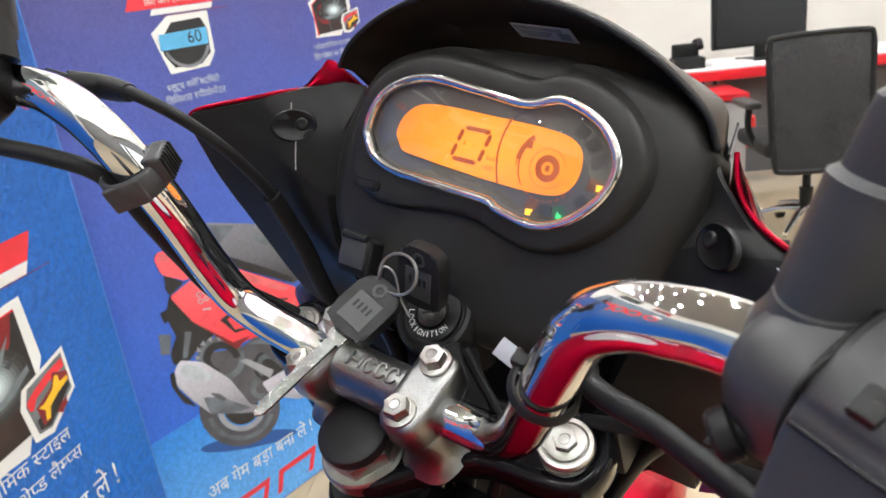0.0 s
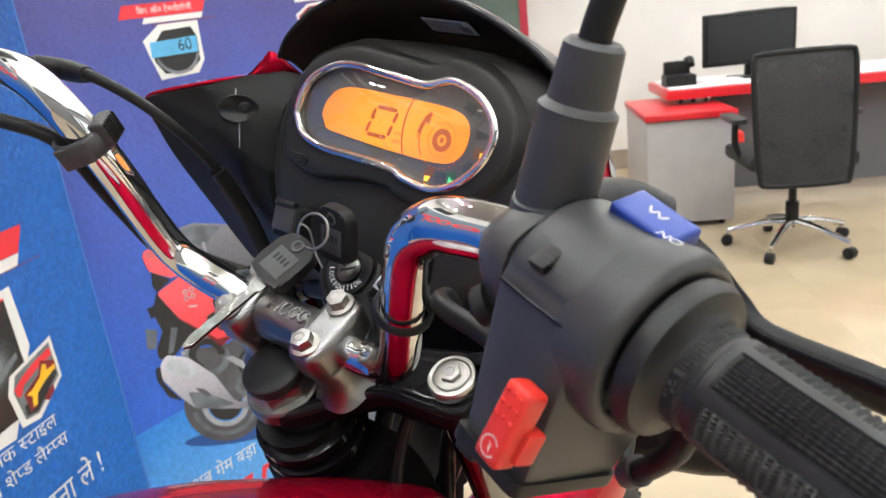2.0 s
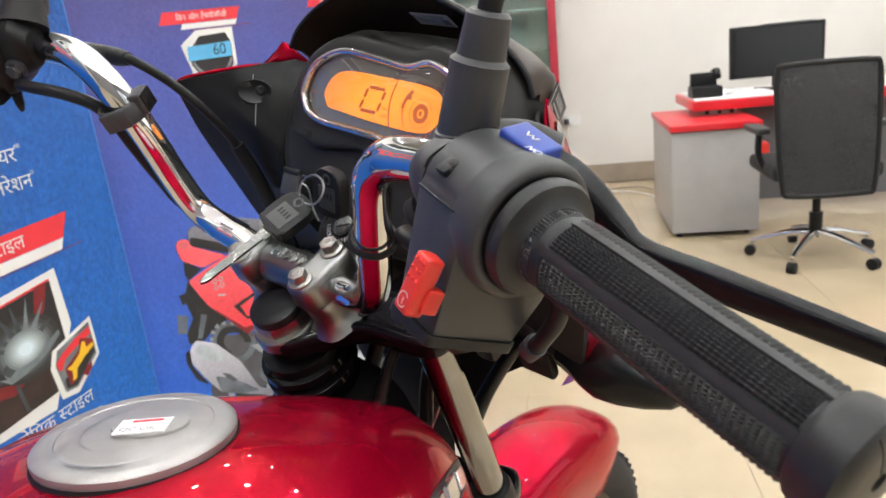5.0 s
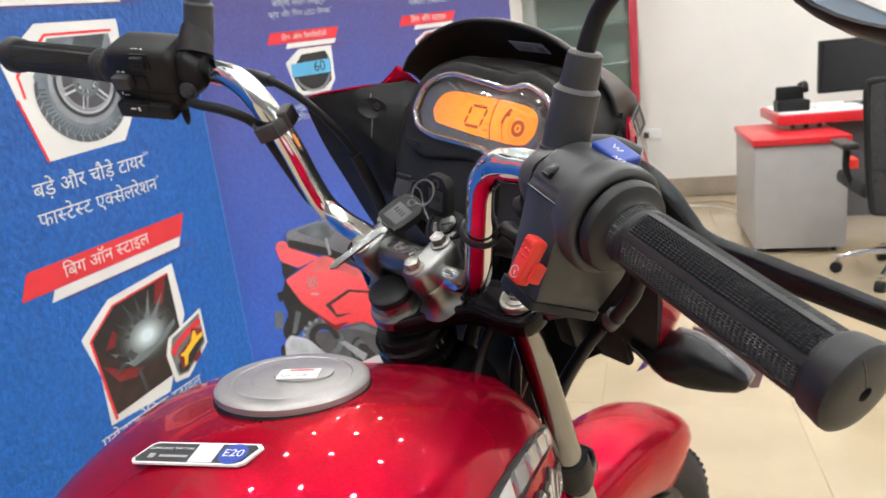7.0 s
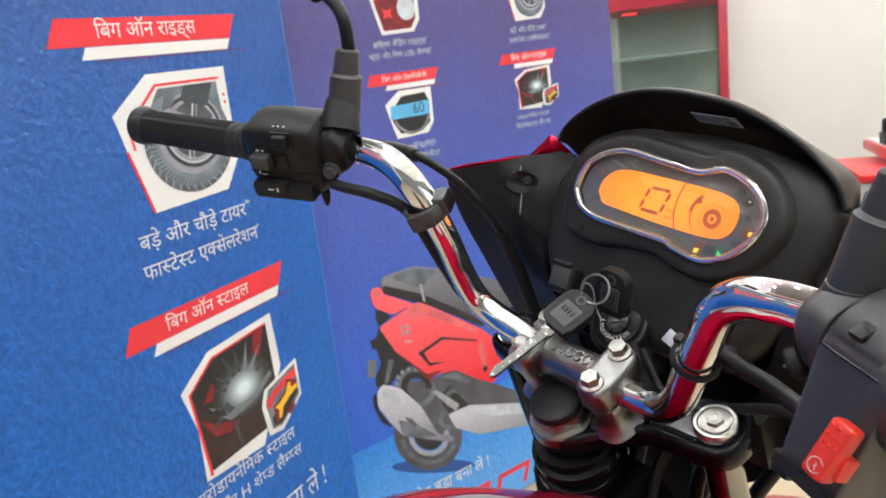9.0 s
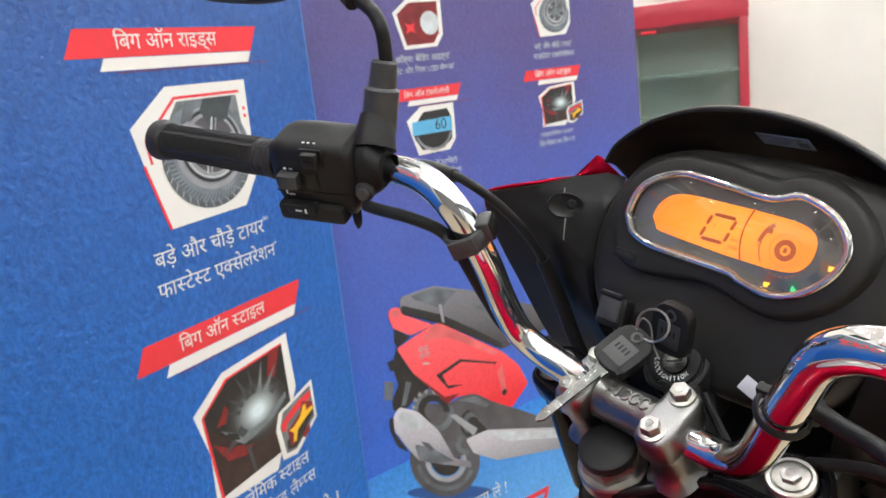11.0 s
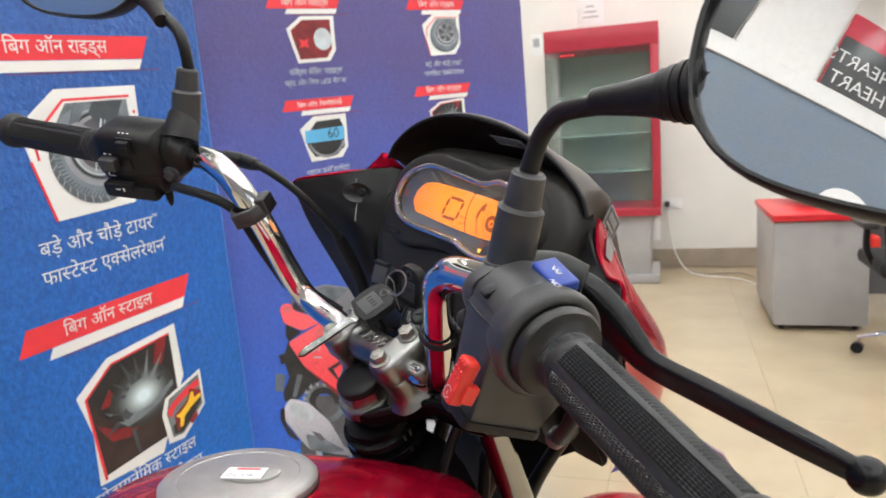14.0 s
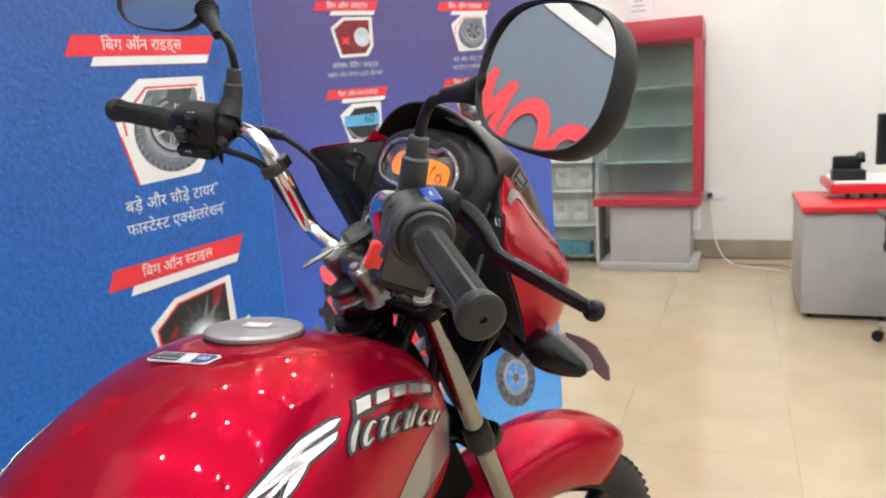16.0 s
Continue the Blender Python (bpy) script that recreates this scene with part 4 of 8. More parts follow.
    s("muffler_print", [(0.102, 0.494), (0.121, 0.512), (0.171, 0.482), (0.225, 0.408), (0.262, 0.315), (0.311, 0.286), (0.312, 0.266), (0.211, 0.321), (0.157, 0.352), (0.126, 0.403), (0.099, 0.458)], ALLOY_INK, 0.0022)
    s("muffler_light_print", [(0.113, 0.488), (0.128, 0.5), (0.165, 0.472), (0.19, 0.43), (0.15, 0.44), (0.122, 0.462)], PALE_INK, 0.0023)
    s("muffler_shade_print", [(0.149, 0.401), (0.194, 0.375), (0.261, 0.308), (0.211, 0.321), (0.157, 0.352)], GREY_PRINT, 0.0024)
    s("muffler_slot_print", [(0.168, 0.402), (0.19, 0.388), (0.205, 0.365), (0.195, 0.363), (0.178, 0.384)], SEAT_INK, 0.0025)
    s("muffler_tip_print", [(0.09, 0.491), (0.102, 0.494), (0.098, 0.451), (0.131, 0.386), (0.103, 0.412), (0.087, 0.463)], DARK_INK, 0.0024)
    s("skirt_print", [(0.261, 0.467), (0.3, 0.471), (0.323, 0.478), (0.367, 0.47), (0.406, 0.424), (0.559, 0.325), (0.66, 0.3), (0.664, 0.25), (0.377, 0.352), (0.325, 0.431)], SEAT_INK, 0.0024)
    s("skirt_shine_print", [(0.29, 0.468), (0.345, 0.463), (0.395, 0.42), (0.38, 0.415), (0.34, 0.445)], GREY_PRINT, 0.0025)
    s("floor_side_print", [(0.377, 0.352), (0.66, 0.25), (0.65, 0.19), (0.399, 0.253), (0.323, 0.305), (0.304, 0.353)], GREY_PRINT, 0.0023)
    s("floor_light_print", [(0.38, 0.344), (0.66, 0.244), (0.655, 0.22), (0.435, 0.296)], PALE_INK, 0.0024)
    s("body_print", [(0.137, 0.659), (0.243, 0.689), (0.268, 0.688), (0.371, 0.613), (0.454, 0.552), (0.503, 0.5), (0.533, 0.434), (0.467, 0.385), (0.406, 0.424), (0.349, 0.468), (0.289, 0.479), (0.261, 0.47), (0.173, 0.583)], RED_INK, 0.0026)
    s("body_light_print", [(0.243, 0.688), (0.265, 0.687), (0.371, 0.61), (0.444, 0.552), (0.425, 0.55), (0.352, 0.601), (0.289, 0.643), (0.209, 0.657)], PINK_INK, 0.0027)
    s("body_shine_print", [(0.43, 0.5), (0.45, 0.52), (0.455, 0.44), (0.44, 0.43)], PINK_INK, 0.0027)
    s("body_deep_print", [(0.173, 0.583), (0.256, 0.491), (0.303, 0.485), (0.261, 0.47)], DEEP_RED, 0.0027)
    s("slash_print", [(0.238, 0.557), (0.317, 0.575), (0.431, 0.529), (0.429, 0.525), (0.32, 0.567), (0.256, 0.551), (0.269, 0.518), (0.319, 0.504), (0.268, 0.509)], DARK_INK, 0.0029)
    s("tail_print", [(0.126, 0.752), (0.138, 0.763), (0.16, 0.759), (0.161, 0.742), (0.247, 0.69), (0.181, 0.68), (0.133, 0.713)], RED_INK, 0.0028)
    s("tail_light_print", [(0.13, 0.752), (0.14, 0.759), (0.156, 0.752), (0.158, 0.735), (0.14, 0.74)], PINK_INK, 0.0029)
    s("tail_shadow_print", [(0.139, 0.711), (0.177, 0.678), (0.139, 0.662), (0.133, 0.681)], DARK_INK, 0.0027)
    s("seat_print", [(0.163, 0.776), (0.172, 0.783), (0.263, 0.786), (0.375, 0.745), (0.493, 0.69), (0.602, 0.636), (0.644, 0.572), (0.455, 0.56), (0.372, 0.617), (0.271, 0.685), (0.161, 0.742)], SEAT_INK, 0.0030)
    s("seat_top_print", [(0.191, 0.778), (0.263, 0.781), (0.333, 0.755), (0.297, 0.738), (0.277, 0.722), (0.211, 0.762)], GREY_PRINT, 0.0031)
    s("seat_side_print", [(0.165, 0.763), (0.275, 0.708), (0.375, 0.638), (0.457, 0.575), (0.455, 0.56), (0.372, 0.617), (0.271, 0.685), (0.161, 0.742)], DARK_INK, 0.0031)
    s("seat_shine_print", [(0.36, 0.72), (0.42, 0.7), (0.5, 0.64), (0.46, 0.645), (0.39, 0.69)], GREY_PRINT, 0.0031)
    s("seat_seam_print", [(0.271, 0.735), (0.279, 0.735), (0.283, 0.685), (0.275, 0.687)], ALLOY_INK, 0.0032)
    for dx, dy in ((0, 0), (0.016, 0.0), (0, -0.016), (0.016, -0.016)):
        part("badge_print", flat(arc_band(0.203 + dx, 0.637 + dy, 0.004, 0.0068, 0, 360, 0, 0.0002, 8), 0.0032), PALE_INK, parent, "", m)
    s("badge_bar_print", [(0.203, 0.598), (0.223, 0.592), (0.223, 0.596), (0.203, 0.602)], PALE_INK, 0.0032)
    s("rivet_print", disc_points(0.447, 0.437, 0.009, 0.009, 10), DARK_INK, 0.0030)


scooter_print(P2, right)

# ---- display cabinet against the wall ----
cab = thing("display_cabinet", (-0.3, 5.45, 0), "tall display cabinet with red frame, glass front and grey base", "cabinet")
part("plinth", box((-0.28, 5.46, 0.03), (0.72, 0.56, 0.06), 0.008), GREY_LAM, cab, "grey plinth")
part("base", box((-0.267, 5.47, 0.278), (0.582, 0.52, 0.436), 0.006), GREY_LAM, cab, "grey laminate base")
part("ledge", box((-0.29, 5.45, 0.523), (0.78, 0.58, 0.054), 0.006), CAB_RED, cab, "red ledge")
part("header", box((-0.29, 5.45, 1.76), (0.79, 0.56, 0.15), 0.006), CAB_RED, cab, "red header")
part("post", box((0.073, 5.20, 1.12), (0.055, 0.05, 1.136), 0.004), CAB_RED, cab, "red front post")
part("post", box((0.073, 5.69, 1.12), (0.055, 0.05, 1.136), 0.004), CAB_RED, cab)
part("post", box((-0.668, 5.69, 1.12), (0.03, 0.05, 1.136), 0.004), GREY_LAM, cab)
part("back_panel", box((-0.29, 5.725, 1.12), (0.76, 0.018, 1.136)), CAB_BACK, cab, "grey-green back panel")
for z in (0.815, 1.083, 1.364):
    part("shelf", box((-0.31, 5.47, z), (0.68, 0.42, 0.008), 0.001), SHELF_GLASS, cab, "glass shelf")
for px, sy in ((-0.31, 5.19),):
    gl = part("glass_front", box((px, sy, 1.118), (0.70, 0.006, 1.13)), CAB_GLASS, cab, "clear glass front")
    gl.visible_shadow = False
gl = part("glass_side", box((-0.682, 5.44, 1.118), (0.006, 0.48, 1.13)), CAB_GLASS, cab, "clear glass side")
gl.visible_shadow = False
part("name_bar", box((-0.52, 5.163, 1.655), (0.1, 0.004, 0.018)), RED_INK, cab, "small red lettering bar")
card = tagged(part("card", box((-0.735, 5.175, 1.75), (0.07, 0.004, 0.15), 0.001), PAPER), "white card with a grey printed square beside the cabinet", "card")
part("print_block", box((-0.735, 5.171, 1.765), (0.045, 0.002, 0.06)), GREY_INK, card)

rack = thing("brochure_rack", (-0.9, 5.6, 0), "pale metal brochure rack with leaflets and a blue box", "rack")
for x in (-1.12, -0.7):
    part("side", box((x, 5.6, 0.42), (0.02, 0.3, 0.84), 0.004), PAPER, rack, "white side panel")
part("back_board", box((-0.91, 5.6, 0.42), (0.4, 0.012, 0.8)), PALE_BOARD, rack, "pale green printed backing board")
for z in (0.05, 0.3, 0.58, 0.82):
    part("shelf", box((-0.91, 5.53, z), (0.4, 0.12, 0.01), 0.003), PALE_BOARD, rack, "pale shelf")
for i, (x, z) in enumerate(((-1.03, 0.32), (-0.86, 0.32), (-1.0, 0.6), (-0.82, 0.6))):
    lf = tagged(part("leaflet", box((x, 5.58, z + 0.1), (0.12, 0.006, 0.17), 0.001), LEAFLET), "white leaflet standing on the rack shelf", "leaflet", "leaflets on the rack")
    part("print_block", box((x, 5.5755, z + 0.11), (0.07, 0.002, 0.05)), GREY_INK, lf)
tagged(part("box", box((-0.93, 5.52, 0.115), (0.34, 0.12, 0.11), 0.01), TEAL), "blue box on the lowest rack shelf", "box")
note = tagged(part("wall_notice", box((-0.41, 5.812, 2.1), (0.2, 0.004, 0.33), 0.001), PAPER), "white printed notice pasted on the wall", "notice")
for k, (w, z) in enumerate(((0.1, 2.03), (0.12, 1.99), (0.06, 2.07), (0.13, 2.16))):
    part("text_bar", box((-0.41, 5.8095, z), (w, 0.002, 0.012)), GREY_INK, note)
sock = thing("wall_socket", (0.18, 5.81, 0.5), "white wall socket plate", "socket")
part("plate", box((0.18, 5.809, 0.51), (0.14, 0.012, 0.08), 0.004), PAPER, sock)
part("plug", box((0.14, 5.79, 0.505), (0.04, 0.03, 0.045), 0.006), PLASTIC_GREY, sock, "dark plug")
ad = tagged(part("power_adapter", join(box((0.06, 5.36, 0.38), (0.05, 0.09, 0.17), 0.01), box((0.06, 5.36, 0.475), (0.03, 0.03, 0.02), 0.004)), PAPER), "white power adapter hanging from the cabinet", "adapter")
tagged(part("cable", tube([(0.14, 5.79, 0.49), (0.16, 5.76, 0.3), (0.2, 5.72, 0.12), (0.28, 5.6, 0.012), (0.4, 5.42, 0.006), (0.62, 5.3, 0.006), (0.75, 5.05, 0.006), (0.8, 4.85, 0.006)], 0.005, 8, 6), CABLE_WHITE), "thin white cable trailing along the floor", "cable")
tagged(part("cable", tube([(0.28, 5.62, 0.012), (0.36, 5.5, 0.006), (0.5, 5.5, 0.006), (0.66, 5.5, 0.006), (0.74, 5.35, 0.006)], 0.005, 8, 6), mat("brown_cable", (0.25, 0.2, 0.16), 0.5)), "thin brown cable lying on the floor", "cable")

# ---- reception desk ----
desk = thing("reception_desk", (1.9, 4.5, 0), "reception desk with red tops and grey panels", "desk")
part("side_unit", box((0.912, 4.37, 0.31), (0.455, 0.8, 0.56), 0.004), GREY_LAM, desk, "grey side unit")
part("side_top", box((0.912, 4.37, 0.612), (0.475, 0.84, 0.035), 0.006), DESK_RED, desk, "red side top")
part("counter_top", box((2.2, 4.62, 0.69), (2.7, 0.66, 0.055), 0.008), DESK_RED, desk, "raised red counter top")
part("counter_glass", box((2.2, 4.62, 0.722), (2.66, 0.62, 0.008), 0.002), PAPER, desk, "white counter surface")
part("modesty_panel", box((2.3, 4.56, 0.36), (2.3, 0.03, 0.58), 0.003), DARK_LAM, desk, "dark grey front panel")
part("end_panel", box((3.42, 4.62, 0.33), (0.04, 0.6, 0.66), 0.003), GREY_LAM, desk)
for x in (0.95, 1.02, 1.09):
    part("spacer", box((x, 4.42, 0.646), (0.02, 0.03, 0.033)), PLASTIC_GREY, desk)
for x in (0.73, 1.09):
    for y in (4.03, 4.7):
        part("foot", lathe([(0, 0.016), (0.03, 0.012)], (x, y, 0.0), (0, 0, 1), 12), PLASTIC, desk)
part("handle", box((3.2, 4.53, 0.58), (0.2, 0.02, 0.02), 0.004), STEEL, desk)

mon = thing("computer_monitor", (1.42, 4.6, 0.726), "black flat computer monitor on a stand", "monitor")
part("stand", join(box((1.40, 4.62, 0.733), (0.24, 0.17, 0.014), 0.005), box((1.40, 4.64, 0.79), (0.06, 0.04, 0.11), 0.005)), PLASTIC, mon)
part("housing", box((1.38, 4.6, 0.955), (0.55, 0.04, 0.3), 0.008, m=Matrix.Translation((1.38, 4.6, 0)) @ pose(0, 0, 0, 0, 0, 8) @ Matrix.Translation((-1.38, -4.6, 0))), PLASTIC, mon, "black housing")
part("screen", box((1.38, 4.579, 0.958), (0.51, 0.004, 0.26), m=Matrix.Translation((1.38, 4.6, 0)) @ pose(0, 0, 0, 0, 0, 8) @ Matrix.Translation((-1.38, -4.6, 0))), SCREEN_OFF, mon, "dark screen")
part("rear_hump", box((1.46, 4.66, 0.99), (0.32, 0.1, 0.24), 0.03), PLASTIC, mon)
ph = thing("desk_phone", (0.96, 4.5, 0.726), "black desk telephone on the counter", "telephone")
part("base", prism([(0.87, 4.42), (1.04, 4.42), (1.04, 4.58), (0.87, 4.58)], 0.726, 0.79, 0.012), PLASTIC, ph)
part("cradle", box((0.95, 4.53, 0.82), (0.15, 0.05, 0.09), 0.012), PLASTIC, ph)
part("handset", tube([(1.02, 4.46, 0.84), (1.03, 4.5, 0.87), (1.03, 4.55, 0.875), (1.02, 4.59, 0.86)], [0.02, 0.014, 0.014, 0.02], 10), PLASTIC, ph)
tagged(part("paper_sheets", join(box((1.18, 4.47, 0.731), (0.21, 0.15, 0.008), 0.001), box((1.2, 4.5, 0.738), (0.2, 0.14, 0.006), 0.001, m=Matrix.Translation((1.2, 4.5, 0)) @ pose(0, 0, 0, 0, 0, 12) @ Matrix.Translation((-1.2, -4.5, 0)))), PAPER), "loose white paper sheets on the counter", "paper")
tagged(part("pouch", box((1.165, 4.02, 0.42), (0.05, 0.1, 0.17), 0.018, 3), RED_PLASTIC), "small red pouch hanging on the desk side", "pouch")

# ---- office chair ----
ch = thing("office_chair", (1.28, 3.5, 0), "black mesh office chair on a chrome star base", "chair")
CC = Vector((1.28, 3.5, 0))
BK = Matrix.Translation((1.262, 3.3, 0.36)) @ pose(0, 0, 0, -6, 0, 0) @ Matrix.Translation((-1.262, -3.3, -0.36))
bm = tube([BK @ Vector(p) for p in ((1.075, 3.3, 0.37), (1.06, 3.3, 0.5), (1.05, 3.3, 0.8), (1.055, 3.3, 0.91), (1.085, 3.3, 0.93), (1.26, 3.3, 0.935), (1.44, 3.3, 0.93), (1.47, 3.3, 0.91), (1.475, 3.3, 0.8), (1.465, 3.3, 0.5), (1.45, 3.3, 0.37), (1.42, 3.3, 0.355), (1.26, 3.3, 0.35), (1.1, 3.3, 0.355), (1.075, 3.3, 0.37))], 0.013, 10, 4)
part("backrest_frame", bm, PLASTIC, ch, "black frame")
part("backrest_mesh", box((1.262, 3.296, 0.643), (0.4, 0.004, 0.57), 0.0015, m=BK), MESH_OPEN, ch, "stretched black mesh")
part("lumbar_bar", box((1.262, 3.315, 0.6), (0.4, 0.02, 0.05), 0.006, m=BK), PLASTIC, ch)
part("seat", box((1.27, 3.55, 0.45), (0.47, 0.46, 0.07), 0.03, 3), MESH_BLACK, ch, "padded black seat")
part("back_bracket", tube([(1.265, 3.32, 0.42), (1.265, 3.36, 0.39), (1.27, 3.5, 0.4)], 0.022, 10, flat=0.5), PLASTIC, ch)
part("gas_column", lathe([(0, 0.03), (0.12, 0.03), (0.12, 0.018), (0.3, 0.018)], (CC.x, CC.y, 0.11), (0, 0, 1), 16), PLASTIC, ch, "black gas column")
for a in (-146, -72, 0, 74, 140):
    d = Vector((math.cos(radians(a + 20)), math.sin(radians(a + 20)), 0))
    part("spoke", tube([CC + Vector((0, 0, 0.13)), CC + d * 0.12 + Vector((0, 0, 0.12)), CC + d * 0.29 + Vector((0, 0, 0.075))], [0.022, 0.018, 0.013], 10, 4), CHROME, ch, "chrome base arm")
    w = CC + d * 0.29
    s = Vector((-d.y, d.x, 0))
    cst = part("castor", lathe([(-0.02, 0.02), (-0.017, 0.027), (0.017, 0.027), (0.02, 0.02)], w + Vector((0, 0, 0.027)), s, 18), PLASTIC, ch, "black castor")
for sx in (-1, 1):
    part("armrest", tube([(1.27 + sx * 0.22, 3.5, 0.44), (1.27 + sx * 0.25, 3.52, 0.52), (1.27 + sx * 0.25, 3.52, 0.62)], 0.015, 10, 5), PLASTIC, ch)
    part("arm_pad", box((1.27 + sx * 0.25, 3.56, 0.635), (0.07, 0.24, 0.03), 0.012, 3), PLASTIC_GREY, ch, "grey arm pad")

# ---- wall to the left, seen in the mirrors ----
board = thing("wall_board", (X0 + 0.03, 0.0, 0), "large blue-grey wall board with red raised shapes", "board")
part("panel", box((X0 + 0.02, -0.6, 1.435), (0.03, 5.6, 2.83), 0.004), SIGN_BLUE, board, "blue-grey panel")
part("white_band", box((X0 + 0.024, -0.6, 2.92), (0.038, 5.6, 0.13), 0.004), PAPER, board, "white band")
for y in (-0.36, 0.12, -0.95):
    bm = arc_band(0, 0, 0.15, 0.25, 0, 360, 0, 0.02, 32)
    bmesh.ops.scale(bm, vec=(1.0, 1.2, 1.0), verts=bm.verts)
    part("red_ring", bm, RED_INK, board, "red raised ring", axes((X0 + 0.036, y, 1.97), (0, 1, 0), (0, -0.12, 1), (1, 0, 0)))
part("red_zigzag", prism([(-0.25, -0.3), (-0.14, -0.3), (-0.12, 0.06), (0, -0.12), (0.12, 0.06), (0.14, -0.3), (0.25, -0.3), (0.2, 0.3), (0.1, 0.3), (0, 0.1), (-0.1, 0.3), (-0.2, 0.3)], 0, 0.02), RED_INK, board, "red raised zigzag", axes((X0 + 0.036, 0.62, 1.97), (0, 1, 0), (0, -0.12, 1), (1, 0, 0)))
part("white_spot", prism(disc_points(0, 0, 0.2, 0.14, 28), 0, 0.004), PAPER, board, "white printed spot", axes((X0 + 0.036, -1.12, 2.3), (0, 1, 0), (0, 0, 1), (1, 0, 0)))
part("dark_sheet", box((X0 + 0.02, 0.72, 3.3), (0.03, 1.38, 0.62), 0.002), DARK_INK, board, "dark printed sheet")
part("white_sheet", box((X0 + 0.02, -0.3, 3.45), (0.03, 0.62, 0.92), 0.002), PAPER, board, "white printed sheet")
post = thing("slogan_poster", (X0 + 0.02, -1.1, 3.0), "black and red slogan poster with white words", "poster")
part("sheet", box((X0 + 0.012, -1.06, 3.3), (0.02, 0.84, 0.62), 0.003), CAB_RED, post, "red border")
part("field", box((X0 + 0.024, -0.95, 3.2), (0.006, 0.6, 0.42), 0.001), DARK_INK, post, "black field")
for k, (word, z) in enumerate((("HEARTS", 3.2), ("HEART", 3.04))):
    bm = fit_width(lettering(word, 0.1), -0.24, 0, 0.5 if k == 0 else 0.42)
    part("lettering", flat(bm, 0.0), WHITE_INK, post, "white words", axes((X0 + 0.0285, -0.86, z), (0, 1, 0), (0, 0, 1), (1, 0, 0)), keep=True)

# ---- motorcycle ----
# steering frame in millimetres: x along the bar to the right, y ahead, z up along the fork; the front end is turned to the right
K = axes((-0.0952, 0.3476, 1.007), (0.8377, -0.5225, -0.1589), (0.5328, 0.7180, 0.4480), (-0.1200, -0.4599, 0.8798), 0.001)
bike = thing("motorcycle", (-0.115, 0.35, 0.0), "red and black commuter motorcycle with its handlebar turned", "motorcycle")


def kp(name, bm, material, parent=None, label="", sharp=38.0, keep=False):
    return part(name, bm, material, parent or bike, label, K, sharp, keep)


# -- fork, yokes and wheel --
FX, FY = 101, 24
AXLE = Vector((0, 30, -812))
for s in (-1, 1):
    rake = (Vector((s * FX, FY, 0)), Vector((s * -0.022, 0.05, 0.9985)))
    ft = kp("fork_tube", lathe([(-56, 14), (-420, 14)], *rake, 28), FORK, None, "polished steel fork tube")
    kp("mark_ring", lathe([(-77.5, 14.15), (-79, 14.15)], *rake, 28), PLASTIC_GREY, ft)
    kp("dust_seal", lathe([(-268, 14.2), (-269, 18.2), (-275, 19.4), (-300, 19.8), (-306, 18), (-308, 15)], *rake, 28), PLASTIC, ft, "black rubber dust seal")
    kp("lower_leg", tube([(s * (FX + 6.8), FY - 15.6, -312), (s * (FX + 12), FY - 28, -560), (s * (FX + 12), FY - 20, -700), (s * (FX + 6), AXLE.y, AXLE.z)], [15.0, 17, 19, 20], 20, 6), FORK, ft, "satin alloy lower leg")
    if s < 0:
        kp("lamp_bracket", lathe([(-70, 15.2), (-71, 17), (-150, 17.6), (-200, 17), (-202, 15)], *rake, 28), GLOSS, ft, "gloss black lamp bracket sleeve")
    cap = kp("fork_cap", lathe([(-56, 15.5), (-52, 15.5), (-50.6, 14.6), (-50.4, 12.4), (-51.4, 11.6), (-51.4, 9.6)], (s * FX, FY, 0), (0, 0, 1), 36), STEEL, None, "zinc washer and hexagon bolt")
    kp("bolt_head", join(lathe([(-51.4, 10.8), (-50.2, 10.8), (-49.8, 10)], (s * FX, FY, 0), (0, 0, 1), 30), prism(disc_points(s * FX, FY, 6.6, n=6, turn=12), -50, -46.4, 1.1)), STEEL, cap, "zinc hexagon head")
    kp("bolt_dimple", lathe([(-46.4, 3.6), (-46.0, 3.2), (-47.0, 1.8)], (s * FX, FY, 0), (0, 0, 1), 18), BRUSHED, cap)


def yoke_outline(reach):
    pts = [(-FX - 24, FY), (-FX - 17, FY + 20), (-FX, FY + 26), (-60, FY + 14), (0, FY + 8), (60, FY + 14), (FX, FY + 26), (FX + 17, FY + 20), (FX + 24, FY), (FX + 17, FY - 19),
           (FX - 5, FY - 26), (62, FY - 30), (38, -reach + 6), (18, -reach - 14), (0, -reach - 19), (-18, -reach - 14), (-38, -reach + 6), (-62, FY - 30), (-FX + 5, FY - 26), (-FX - 17, FY - 19)]
    return [(p.x, p.y) for p in spline([(x, y, 0) for x, y in pts + pts[:1]], 4)][:-1]


YOKE_RIM = [(-5, -77), (-1.5, -76), (0, -73), (0, -62), (-0.7, -58.6), (-2.6, -56.4), (-5, -56), (-7.5, -56.8), (-9, -58), (-12, -58)]
yoke = kp("top_yoke", plate(yoke_outline(30)[::-1], YOKE_RIM), GLOSS, None, "gloss black top yoke with a raised rim", 50)
kp("lower_yoke", plate([(x * 0.9, y) for x, y in yoke_outline(30)[::-1]], [(g, z - 250) for g, z in YOKE_RIM]), GLOSS, None, "gloss black lower yoke")
kp("steering_stem", lathe([(-262, 20), (-250, 26), (-236, 30), (-205, 30), (-204, 27), (-100, 27), (-98, 31), (-80, 31)], (0, -27, 0), (0, 0, 1), 28), QUIET, None, "black steering head")
